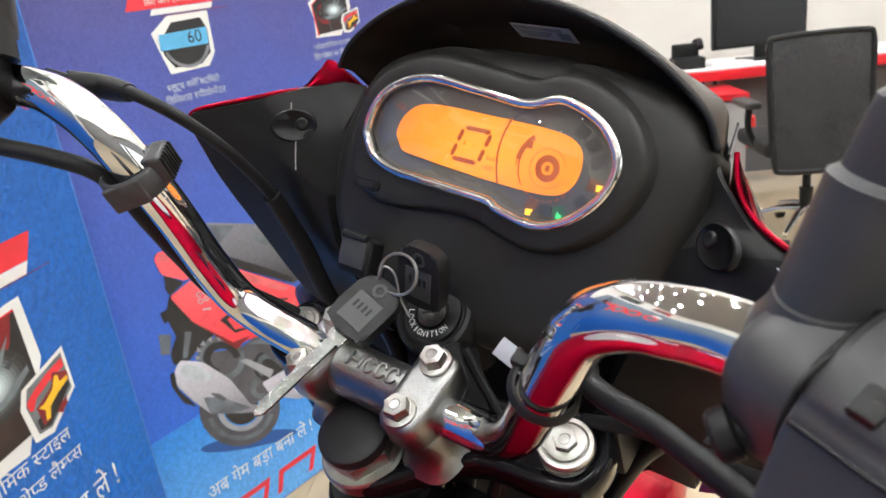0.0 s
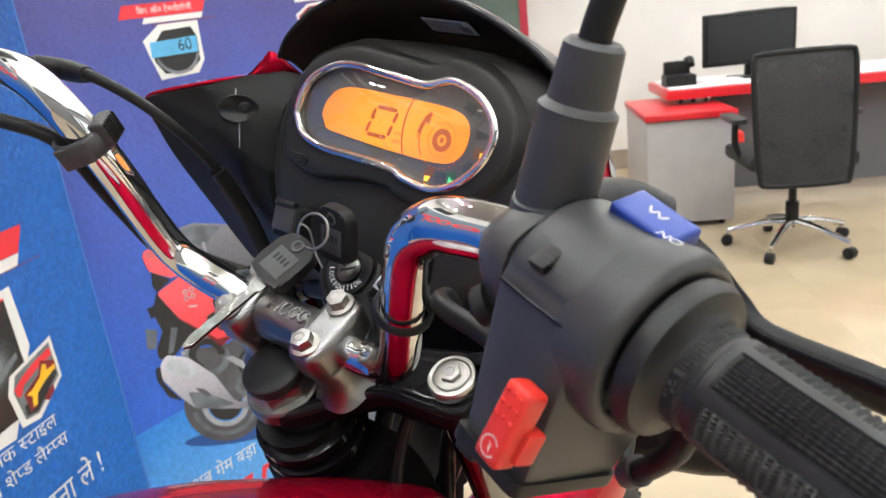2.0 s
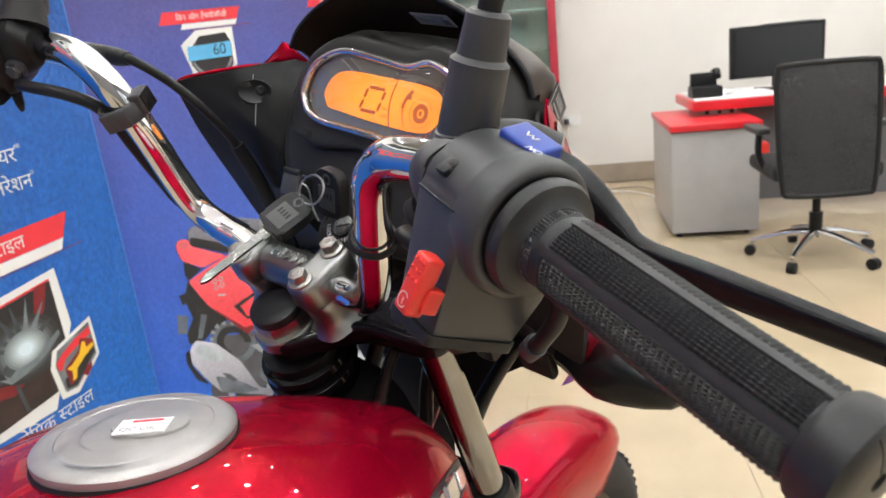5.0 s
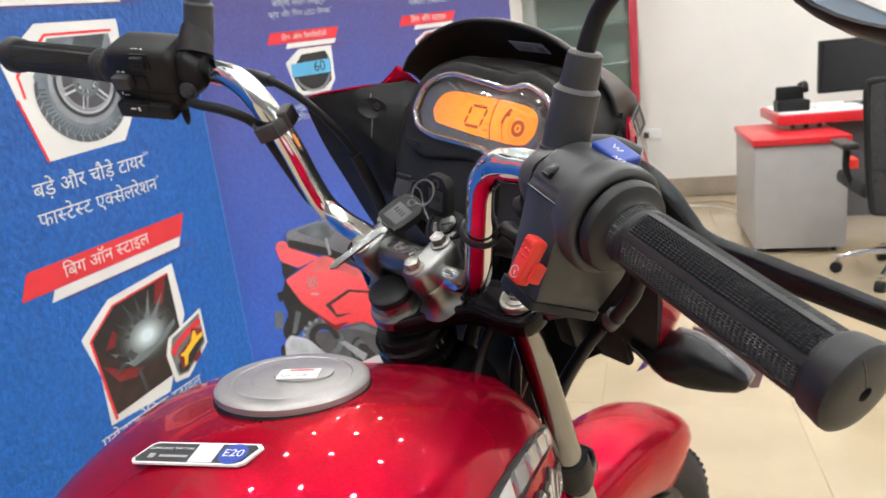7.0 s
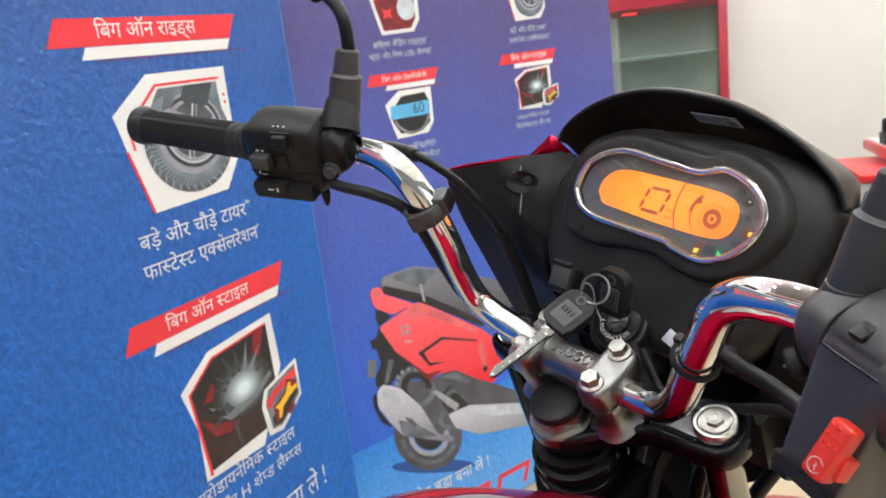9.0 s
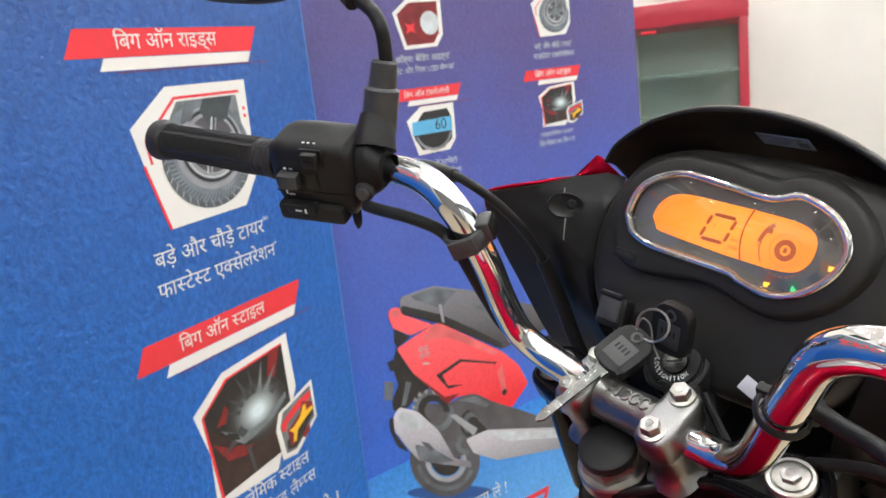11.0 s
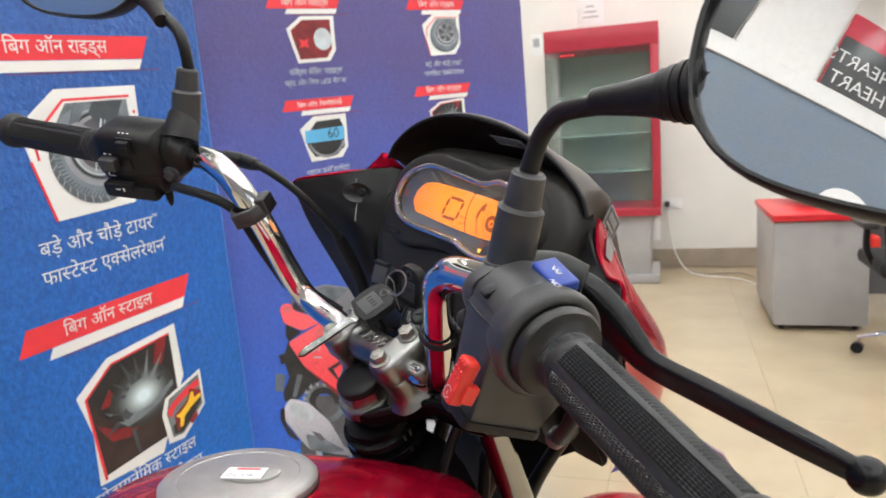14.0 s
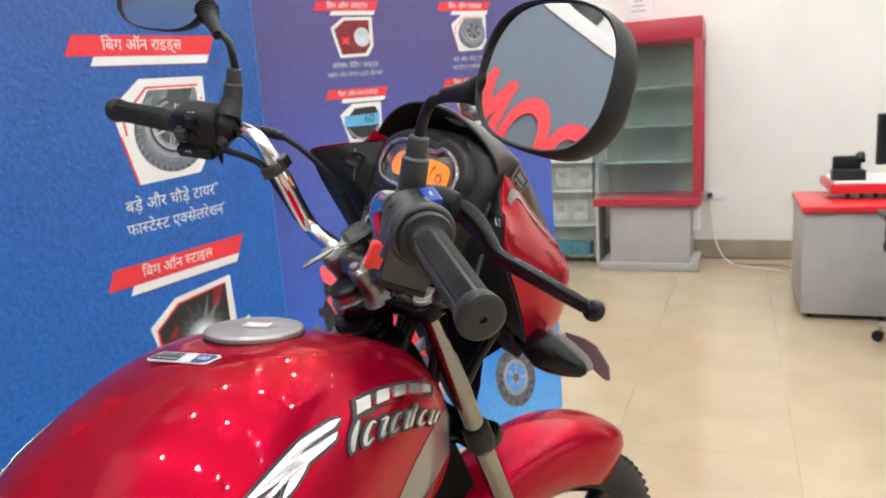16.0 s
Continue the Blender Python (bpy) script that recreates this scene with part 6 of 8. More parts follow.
# -- mirrors --
def mirror(stem, boot, centre, normal, right_dir, w, h, lean):
    """A round-cornered mirror on a bent stem, steering frame."""
    b0, b1, b2 = [Vector(p) for p in boot]
    mr = kp("mirror", tube(stem, [5.2] * (len(stem) - 1) + [6.2], 18, 8), PLASTIC, None, "black rear-view mirror on a bent stem")
    d = (b2 - b0)
    kp("boot", tube([b0, b0 + d * 0.08, b0 + d * 0.58, b0 + d * 0.62, b0 + d * 0.66, b0 + d * 0.97, b2], [13.2, 13.4, 12.9, 12.7, 10.6, 9.6, 8.0], 28, 1, smooth=False), PLASTIC_GREY, mr, "rubber boot")
    kp("boot_lip", tube([b0 + d * 0.57, b0 + d * 0.62], 13.0, 28, 1, smooth=False), PLASTIC_GREY, mr)
    n = Vector(normal).normalized()
    x = Vector(right_dir)
    x = (x - n * x.dot(n)).normalized()
    y = n.cross(x)
    if y.z < 0:
        x, y = -x, -y
    o = Vector(centre)
    out = []
    for j in range(48):
        a = 2 * math.pi * j / 48
        c, s = math.cos(a), math.sin(a)
        k = (abs(c) ** 2.7 + abs(s) ** 2.7) ** (-1 / 2.7)
        px, py = w * k * c, h * k * s
        py += lean * px
        out.append((px, py))
    def ring(k, dz):
        return [o + x * (px * k) + y * (py * k) + n * dz for px, py in out]
    kp("shell", loft([ring(0.955, -0.5), ring(0.958, 2.4), ring(0.985, 3.2), ring(1.0, 2), ring(1.02, -4), ring(1.0, -15), ring(0.88, -26), ring(0.6, -34), ring(0.2, -37)]), PLASTIC, mr, "black plastic mirror shell", 50)
    def dome(k):
        return [o + x * (px * k) + y * (py * k) + n * (3.0 - (px * px + py * py) * k * k / 1600.0) for px, py in out]
    kp("glass", loft([dome(k) for k in (0.957, 0.87, 0.78, 0.68, 0.57, 0.45, 0.32, 0.18, 0.06)]), MIRROR, mr, "mirror glass", 80)
    e, f = Vector(stem[-1]), o - n * 15 + x * (w * 0.82 if (Vector(stem[-1]) - o).dot(x) > 0 else -w * 0.82)
    d = f - e
    neck = kp("neck", tube([e - d * 0.35, e + d * 0.1, e + d * 0.5, f], [6.4, 8.6, 12, 15.5], 20, 4), PLASTIC, mr, "ribbed neck")
    for k in range(5):
        kp("neck_rib", tube([e + d * (0.36 + 0.1 * k), e + d * (0.41 + 0.1 * k)], 11.6 + 1.2 * k, 20, 1, smooth=False), PLASTIC, neck)
    return mr


mirror([(220, 26, 174), (224, 35, 190), (229, 42, 202), (241, 46, 213), (262, 47, 219), (282, 48, 224)], [(214, 5, 136), (218, 20, 162), (223, 31, 184)],
       (389, 49, 250), (-0.108, -0.661, 0.743), (0.986, 0.025, 0.166), 75, 54.5, -0.2)
mirror([(-176, 30, 218), (-173, 33, 231), (-173, 36, 242), (-181, 40, 252), (-196, 42, 261), (-212, 42, 270)], [(-183, 3, 173), (-181, 16, 196), (-176, 30, 221)],
       (-300, 28, 325), (0.55, -0.7, 0.46), (1, 0, -0.2), 72, 52.5, 0.2)

# -- instrument panel --
IR = math.radians(-1.0)
IX, IV, IN = Vector((1, 0, 0)), Vector((0, 0.7071, 0.7071)), Vector((0, -0.7071, 0.7071))
I0 = axes((8, 127, 44), IX, IV, IN)
IM = axes((8, 127, 44), IX * math.cos(IR) + IV * math.sin(IR), IV * math.cos(IR) - IX * math.sin(IR), IN)


def ip(name, bm, material, parent, label="", sharp=38.0, keep=False, m=None):
    bmesh.ops.transform(bm, matrix=m or IM, verts=bm.verts)
    return kp(name, bm, material, parent, label, sharp, keep)


BEZEL = [(-84, -7), (-77, 18), (-48, 33), (-9, 31.5), (19, 29), (31, 30), (47, 34.5), (71, 25.5), (84, 8), (80, -11), (64, -28), (45, -35), (22, -32), (13, -28.5), (-16, -27.5), (-55, -26), (-76, -19)]
SCREEN = [(-64, -4), (-60, 9), (-44, 18), (0, 18.5), (41, 17.5), (57, 13), (62, 3), (59, -10), (46, -17), (7, -17), (-43, -14), (-58, -12)]


def outline(points, grow=0.0, per=5):
    line = [(p.x, p.y) for p in spline([(x, y, 0) for x, y in points[-2:] + points + points[:2]], per)][2 * per:-2 * per]
    n = len(line)
    out = []
    for i, (x, y) in enumerate(line):
        dx, dy = line[(i + 1) % n][0] - line[i - 1][0], line[(i + 1) % n][1] - line[i - 1][1]
        ln = math.hypot(dx, dy) or 1
        out.append((x - grow * dy / ln, y + grow * dx / ln))
    return out


def bezel_outline(grow=0.0):
    return outline(BEZEL, grow)


ROUND = [(-116, 22), (-126, -6), (-127, -42), (-116, -75), (-92, -100), (-40, -114), (40, -118), (84, -100), (110, -62), (123, -15), (121, 20), (104, 44), (64, 56), (0, 60), (-64, 56), (-100, 43)]
dash_line = [(p.x, p.y) for p in spline([(x, y, 0) for x, y in ROUND + ROUND[:1]], 4)][:-1]
dash_rows = [[Vector((x * k, -28 + (y + 28) * k, z)) for x, y in dash_line] for k, z in ((1.0, -58), (1.0, -40), (0.997, -31), (0.985, -24), (0.95, -17), (0.9, -13), (0.83, -10.4), (0.72, -8.4), (0.55, -7.2), (0.2, -7))]
dash = ip("instrument_panel", loft(dash_rows), PLASTIC_INNER, None, "black dashboard panel with a lit digital speedometer", 50, m=I0)
POD = [(x - 4, y - 8) if x < -50 and y < -10 else (x, y) for x, y in BEZEL]
pod_rows = [(outline(POD, g), z) for g, z in ((22, -17), (18, -15), (15.5, -11), (13.6, -2), (12.2, 0.6), (10, 1.6), (6, 2.2))] + [(bezel_outline(g), z) for g, z in ((3, 2.6), (0.5, 2.4), (0, -4), (-4, -4.2))]
ip("pod", loft([[Vector((x, y, z)) for x, y in line_] for line_, z in pod_rows]), PLASTIC_INNER, dash, "raised plastic surround", 60)
bez = bezel_outline(-0.5)
cx = [Vector((x, y, 2.8)) for x, y in bez]
rings = []
for i, p in enumerate(cx):
    d = (cx[(i + 1) % len(cx)] - cx[i - 1]).normalized()
    o = Vector((d.y, -d.x, 0))
    rings.append([p + o * 3.0 * math.cos(a) + Vector((0, 0, 1)) * 3.4 * math.sin(a) for a in [2 * math.pi * k / 10 for k in range(10)]])
ip("bezel", loft(rings + rings[:1], caps=False), CHROME, dash, "chrome bezel", 70)
ip("dial_face", prism(bezel_outline(-1.5), -6, -3.4), DIAL, dash, "dark grey dial face")
scr = ip("screen", prism(outline(SCREEN), -4, -2.4), LCD, dash, "orange backlit screen")


def ink(bms, name="segments"):
    return ip(name, join(*bms), LCD_INK, scr, "dark screen segments")


def bar_seg(x0, y0, x1, y1, w):
    d = Vector((x1 - x0, y1 - y0, 0)).normalized()
    n = Vector((-d.y, d.x, 0)) * w / 2
    a, b = Vector((x0, y0, 0)), Vector((x1, y1, 0))
    k = d * w / 2
    return prism([(p.x, p.y) for p in (a, a + k + n, b - k + n, b, b - k - n, a + k - n)], -2.6, -2.2)


sl = 2.6
dig = []
for x0, y0, x1, y1 in ((-20.5, -8.4, -18.2, -0.7), (-18.0, 0.5, -15.7, 8.2), (-1.2, -8.4, 1.1, -0.7), (1.3, 0.5, 3.6, 8.2), (-14.6, 9.2, 3.0, 9.2), (-19.6, -9.4, -2.0, -9.4)):
    dig.append(bar_seg(x0, y0, x1, y1, 2.7))
ink(dig)
div = [arc_band(52, 1, 41, 42.2, 154, 206, -2.6, -2.2, 18), arc_band(43, -3, 17.5, 20.5, 128, 176, -2.6, -2.2, 14), arc_band(43, -3, 17.5, 18.3, 176, 222, -2.6, -2.2, 12), arc_band(43, -3, 3.6, 7.4, 0, 360, -2.6, -2.2, 28), arc_band(43, -3, 10.6, 10.9, 20, 340, -2.6, -2.2, 26),
       box((43, -3, -2.4), (2.6, 3.4, 0.3)), box((29, 7.4, -2.4), (4, 4, 0.3))] + [arc_band(43, -3, 17.6, 18.2, a, a + 6, -2.6, -2.2, 4) for a in range(236, 330, 13)]
ink(div, "gauge")
for word, x, y, w in (("km/h", 4, -6.2, 8), ("odo", 3, -11.5, 7), ("E", 23, -5, 1.8)):
    bm = fit_width(lettering(word, 4), x, y, w)
    ip("lettering", flat(bm, -2.3), LCD_INK, scr, keep=True)
for a, on, reach in ((64, None, 25), (42, None, 25), (20, None, 25), (-10, AMBER, 28), (-36, None, 25), (-70, GREEN, 26), (-90, None, 25), (-110, AMBER, 28)):
    c, s_ = math.cos(radians(a)), math.sin(radians(a))
    m = Matrix.Translation((47 + 25 * c, -2 + 24 * s_, -3.2)) @ Matrix.Rotation(radians(a), 4, "Z")
    bm = box((0, 0, 0), (8, 7.5, 0.8), 0.3)
    bmesh.ops.transform(bm, matrix=m, verts=bm.verts)
    tl = ip("telltale", bm, TELL_OFF, dash, "small warning lamp window")
    if on:
        glow = box((0, 0, 0.22), (7.4, 7, 0.4), 0.1)
        bmesh.ops.transform(glow, matrix=m, verts=glow.verts)
        ip("lit_window", glow, AMBER_DIM if on is AMBER else GREEN_DIM, tl, "faintly lit window")
        m2 = Matrix.Translation((47 + reach * c, -2 + reach * s_, -2.7)) @ Matrix.Rotation(radians(4), 4, "Z")
        bm = join(box((0, 0, 0), (3.2, 3.4, 0.3), 0.1), box((1.9, 1.0, 0), (1.2, 1.6, 0.3))) if on is AMBER else join(box((0, 0, 0), (3.4, 2.4, 0.3), 0.1), box((-0.7, 1.3, 0), (1.2, 2.4, 0.3)), box((3.4, -0.2, 0), (2.0, 1.0, 0.3)))
        bmesh.ops.transform(bm, matrix=m2, verts=bm.verts)
        ip("lit_mark", bm, on, tl, "lit warning symbol")
# slightly domed cover lens
edge_line = bezel_outline(-0.6)
dome = []
for lift, order in ((0.0, (1.0, 0.94, 0.85, 0.72, 0.56, 0.38, 0.2, 0.04)), (-0.8, (0.04, 0.2, 0.38, 0.56, 0.72, 0.85, 0.94, 1.0))):
    for k in order:
        dome.append([Vector((x * k, y * k + (1 - k) * 0.5, 1.0 + lift + 12.0 * (1 - k * k))) for x, y in edge_line])
cover = ip("cover_glass", loft(dome + dome[:1], True, False), mat("instrument_glass", (1, 1, 1), 0.02, trans=1.0), dash, "clear domed cover lens", 60)
cover.visible_shadow = False
mb = ip("mode_button", prism([(-84 + 3.5 * math.cos(radians(a)) * 1.0, -38 + 3.6 * math.sin(radians(a))) for a in range(90, 271, 20)] + [(-68 + 3.5 * math.cos(radians(a)), -38 + 3.6 * math.sin(radians(a))) for a in range(-90, 91, 20)], -2, 3.4, 0.8), PLASTIC, dash, "oval button")
ip("lettering", flat(fit_width(lettering("MODE", 4), -82, -39.6, 12), 3.55), PLASTIC_GREY, mb, keep=True)
usb = ip("charging_port", box((-74, -84, -3), (26, 24, 14), 2.5, 3), PLASTIC, dash, "black charging port with a hinged cover", m=I0)
ip("port_cover", box((-74, -81, 5), (21, 19, 4), 1.5), PLASTIC_GREY, usb, m=I0)
ip("hinge", tube([(-84, -70.5, 6), (-64, -70.5, 6)], 2.6, 10, 1), PLASTIC, usb, m=I0)

# -- fairing, leaning a little with the bar --
FM = Matrix.Rotation(math.atan(0.055), 4, "Y")


def fp(name, bm, material, parent=None, label="", sharp=60.0):
    bmesh.ops.transform(bm, matrix=FM, verts=bm.verts)
    return kp(name, bm, material, parent, label, sharp)


def mirrored(half):
    """A half line from its right end to the middle, carried over to the left end."""
    return [Vector((-x, y, z)) for x, y, z in half] + [Vector(p) for p in half[-2::-1]]


RIM = spline(mirrored([(128, 160, 50), (117, 168, 66), (86, 176, 87), (45, 181, 102), (0, 182, 107)]), 6)


def rim_row(kx, dy, dz, hold=0.3):
    """A line beside the rim, shifted most at its crown."""
    out = []
    for p in RIM:
        t = hold + (1 - hold) * (1 - (p.x / 128) ** 2)
        out.append(Vector((p.x * kx, p.y + dy * t, p.z + dz * t)))
    return out


LOWER = spline(mirrored([(127, 167, 44), (120, 189, -6), (108, 216, -64), (80, 248, -128), (0, 266, -158)]), 6)
outer = [rim_row(1.012, 5, 1, 0.8)]
for u, dy, dz in ((0.22, 15, 6), (0.45, 21, 7), (0.7, 16, 4)):
    last = len(RIM) - 1
    outer.append([a.lerp(b, u) + Vector((0, dy, dz)) * (0.08 + 0.92 * min(1.0, min(i, last - i) / 6)) for i, (a, b) in enumerate(zip(outer[0], LOWER))])
fair = fp("fairing", loft([rim_row(0.93, 60, -105), rim_row(0.965, 47, -60), rim_row(0.98, 37, -38), rim_row(0.992, 16, -15), rim_row(1.0, 0, 0), rim_row(1.008, 1.5, 2.5, 0.9), *outer, LOWER], False), VISOR, None, "smoked dark visor and fairing", 70)
fp("rim_seal", tube([p + Vector((0, 0, 0.8)) for p in RIM], 2.0, 8, 1, smooth=False), PLASTIC, fair)
sm = axes((9, 208.5, 68), (0.985, -0.05, 0.02), (0.0, -0.52, 0.85), (0.0, -0.85, -0.52))
stk = []
for nm, bms, mt in (("barcode_sticker", box((0, 0, 0.6), (42, 18, 0.5)), PAPER), ("print_bars", join(*[box((-18 + 2.1 * k, 5.5, 1.0), (1.0 + 0.5 * (k % 3 == 0), 4, 0.3)) for k in range(16)], *[box((-6, 1 - 2.4 * k, 1.0), (24 - 4 * k, 0.9, 0.3)) for k in range(3)], box((14, -2, 1.0), (8, 8, 0.3))), GREY_INK)):
    bmesh.ops.transform(bms, matrix=sm, verts=bms.verts)
    stk.append(kp(nm, bms, mt, fair if not stk else stk[0], "white barcode sticker" if not stk else ""))
om = axes((126.2, 190, 16.5), (-0.21, 0.38, -0.9), (-0.061, 0.909, 0.398), (0.97, 0.14, -0.17))
bm = box((0, 0, 0), (36, 19, 1.2), 0.3)
bmesh.ops.transform(bm, matrix=om, verts=bm.verts)
os_ = kp("barcode_sticker", bm, PLASTIC_GREY, fair, "small grey barcode sticker")
bm = join(box((0, 8.6, 0.8), (34, 0.7, 0.3)), box((0, -8.6, 0.8), (34, 0.7, 0.3)), box((-16.8, 0, 0.8), (0.7, 17, 0.3)), box((16.8, 0, 0.8), (0.7, 17, 0.3)), *[box((-9 + 3.6 * k, 2.4, 0.8), (1.5, 6.4, 0.3)) for k in range(6)], box((0, -4.8, 0.8), (22, 1.5, 0.3)))
bmesh.ops.transform(bm, matrix=om, verts=bm.verts)
kp("print_bars", bm, GREY_INK, os_)
for s in (-1, 1):
    def q(*p):
        return [Vector((s * x, y, z)) for x, y, z in p]
    top = q((203, 84, 50), (188, 95, 52), (167, 112, 51), (151, 138, 43), (140, 165, 48), (128, 184, 6), (117, 200, -28), (105, 222, -76), (82, 249, -130), (0, 267, -160))
    r1 = q((208, 84, 0), (201, 104, -2), (189, 126, -4), (174, 146, -8), (150, 170, -14), (135, 189, -46), (121, 210, -84), (106, 231, -118), (84, 251, -148), (0, 268, -170))
    if s > 0:
        top[:5] = q((206, 97, 50), (198, 105, 52), (180, 114, 43), (157, 134, 35), (136, 164, 48))
    rows = [top, r1]
    for z0, z1, a, b, y0 in ((-60, -178, 201, 180, 86), (-126, -190, 190, 176, 88), (-168, -202, 174, 164, 92), (-205, -212, 150, 140, 100)):
        rows.append([Vector((s * a * math.cos(radians(10 * k)), y0 + b * math.sin(radians(10 * k)), z0 + (z1 - z0) * k / 9)) for k in range(10)])
    dense = []
    for line_ in rows:
        dense.append(spline(line_, 4))
    # smooth the rows downwards as well
    cols = [spline([r[i] for r in dense], 4) for i in range(len(dense[0]))]
    rows = [[c[i] for c in cols] for i in range(len(cols[0]))]
    sp = fp("side_cowl", loft(rows, False), RED, fair, "glossy red side cowl")
    # grey stripe that follows the upper seam
    STRIPE = [(c, 0.9 + 1.5 * min(1, (c - 13) / 6), 0.35 + 0.25 * min(1, (c - 13) / 5) - 0.4 * max(0, (c - 19) / 8)) for c in range(13, 28)]

    def cowl_at(r, c):
        a = min(int(r), len(rows) - 2)
        n = (rows[a + 1][c] - rows[a][c]).cross(rows[a][c + 1] - rows[a][c - 1]).normalized()
        return rows[a][c].lerp(rows[a + 1][c], r - a) + n * (1.1 if n.dot(Vector((s, 0, 0.4))) > 0 else -1.1)
    st = [[cowl_at(mid + wide * (k - 2.5) / 2.5, c) for c, mid, wide in STRIPE] for k in range(6)]
    fp("stripe", loft(st, False), RED_GREY, sp, "grey stripe decal")
    back = spline(q((129, 162, 38), (139, 150, 41), (151, 136, 45), (167, 111, 50), (188, 94, 51), (203, 83, 49), (207, 82, 20), (206, 82, -10), (200, 85, -60), (189, 88, -126), (172, 94, -170)), 4)
    if s > 0:
        back = spline(q((129, 162, 38), (136, 152, 37), (156, 133, 33), (180, 113, 41), (198, 104, 50), (206, 96, 48), (206, 86, 20), (206, 82, -10), (200, 85, -60), (189, 88, -126), (172, 94, -170)), 4)
    inner = spline(q((112, 160, 32), (113, 146, 28), (116, 132, 20), (118, 118, 10), (118, 108, 0), (116, 100, -10), (113, 92, -24), (110, 86, -44), (102, 82, -72), (90, 90, -118), (72, 104, -150)), 4)
    edge = [a + Vector((s * -1.5, -2.0, 0.5)) for a in back]
    half = [a.lerp(b, 0.5) + Vector((s * -3, 8, -3)) for a, b in zip(edge, inner)]
    deep = [a + Vector((s * -16, 36, -16)) for a in inner]
    wp = fp("inner_cowl", loft([back, edge, half, inner, deep], False), PLASTIC, fair, "matt black inner cowl", 50)
    sc = Vector((s * 144, 117, 29.4))
    nrm = Vector((s * -0.64, -0.53, 0.56)).normalized()
    rx = Vector((s * -0.75, 0.61, -0.27))
    rx = (rx - nrm * rx.dot(nrm)).normalized()
    ry = nrm.cross(rx)
    # slightly raised disc; its dark colour stands for the shade of a recess
    bm = lathe([(-2, 11.2), (0.6, 10.8), (1.2, 10.2), (1.0, 9.6), (0.5, 9.2), (0.5, 0.4)], (0, 0, 0), (0, 0, 1), 36)
    bmesh.ops.scale(bm, vec=(1.45, 1.0, 1.0), verts=bm.verts)
    bmesh.ops.transform(bm, matrix=axes(sc, rx, ry, nrm), verts=bm.verts)
    fp("screw_recess_disc", bm, QUIET, wp, "dark oval disc standing in for a shaded screw recess")
    fp("screw", lathe([(-1, 4.6), (1.6, 4.4), (2.4, 3.0), (1.7, 1.0)], sc + rx * 5.5 - ry * (s * 1.0), nrm, 20), PLASTIC, wp, "black cross-head screw")
    lift = nrm * 0.8
    if s < 0:
        fp("chalk_mark", tube([Vector((s * 148.7, 126, 41)) + lift, Vector((s * 147.4, 122.5, 37.4)) + lift], 0.5, 6, 1), GREY_INK, wp, "thin chalk line")
        fp("chalk_mark", tube([Vector((s * 141.6, 112, 21.3)) + lift, Vector((s * 140.3, 106, 13.4)) + lift, Vector((s * 138.7, 100, 5.4)) + lift], 0.45, 6, 2), GREY_INK, wp, "thin chalk line")
for s in (-1, 1):
    tip = [Vector((s * a, b, c)) for a, b, c in ((149, 137, 42), (146.5, 144, 43.4), (143.5, 150.5, 47), (140.5, 156.5, 51.8), (138, 160, 54.8), (136.2, 161.5, 54), (131, 164, 44.5), (124, 166.5, 32.5), (130.5, 159, 35), (137, 151.5, 38))]
    bm = bmesh.new()
    lo = [bm.verts.new(p + Vector((0, 2.5, -2.5))) for p in tip]
    hi = [bm.verts.new(p) for p in tip]
    mid = bm.verts.new(Vector((s * 137, 156, 45)) + Vector((s * -0.5, -1.0, 1.0)))
    n = len(tip)
    for k in range(n):
        bm.faces.new((hi[k], hi[(k + 1) % n], mid))
        bm.faces.new((lo[k], lo[(k + 1) % n], hi[(k + 1) % n], hi[k]))
    bm.faces.new(lo[::-1])
    if s < 0:
        fp("cowl_tip", bm, RED, fair, "red tip of the cowl")
    else:
        bm.free()
    brow = ((150, 137.5, 43.5), (158, 126, 47.5), (167, 112.5, 51), (188, 95.5, 52.5), (200, 86, 51.5), (205, 83, 46), (208, 82.5, 30), (207.5, 83, 0)) if s < 0 else ((136, 163.5, 48.5), (143, 149, 39), (157, 133.5, 35.5), (180, 113.5, 43.5), (198, 104.5, 52.5), (206, 96.5, 50), (207, 88, 28), (207.5, 83, 0))
    fp("cowl_edge", tube([(s * a, b, c) for a, b, c in brow], 1.5, 8, 4), RED, fair, "red edge of the cowl")
lamp_n = Vector((0, 0.86, -0.5))
kp("headlamp", lathe([(-30, 60), (0, 66), (10, 62), (20, 44), (24, 10)], (0, 222, -150), lamp_n, 40), CLEAR, fair, "clear headlamp lens")
kp("lower_cowl", loft([[Vector((x * k, y + dy, z + dz)) for x, y, z in ((-110, 110, -190), (-60, 104, -206), (0, 102, -212), (60, 104, -206), (110, 110, -190))] for k, dy, dz in ((1, 0, 0), (1.0, 60, -12), (0.85, 118, -10), (0.8, 122, 0))], False), PLASTIC, fair, "black lower cowl")

kp("chalk_mark", tube([(175.9, 107.5, 28.1), (190.0, 96.6, 28.8)], 0.5, 6, 1), PALE_INK, fair, "thin chalk figure")
kp("chalk_mark", tube([(187.5, 102.5, 33.2), (197.2, 98.7, 38.1), (198.6, 94.2, 31.5)], 0.5, 6, 1, smooth=False), PALE_INK, fair)

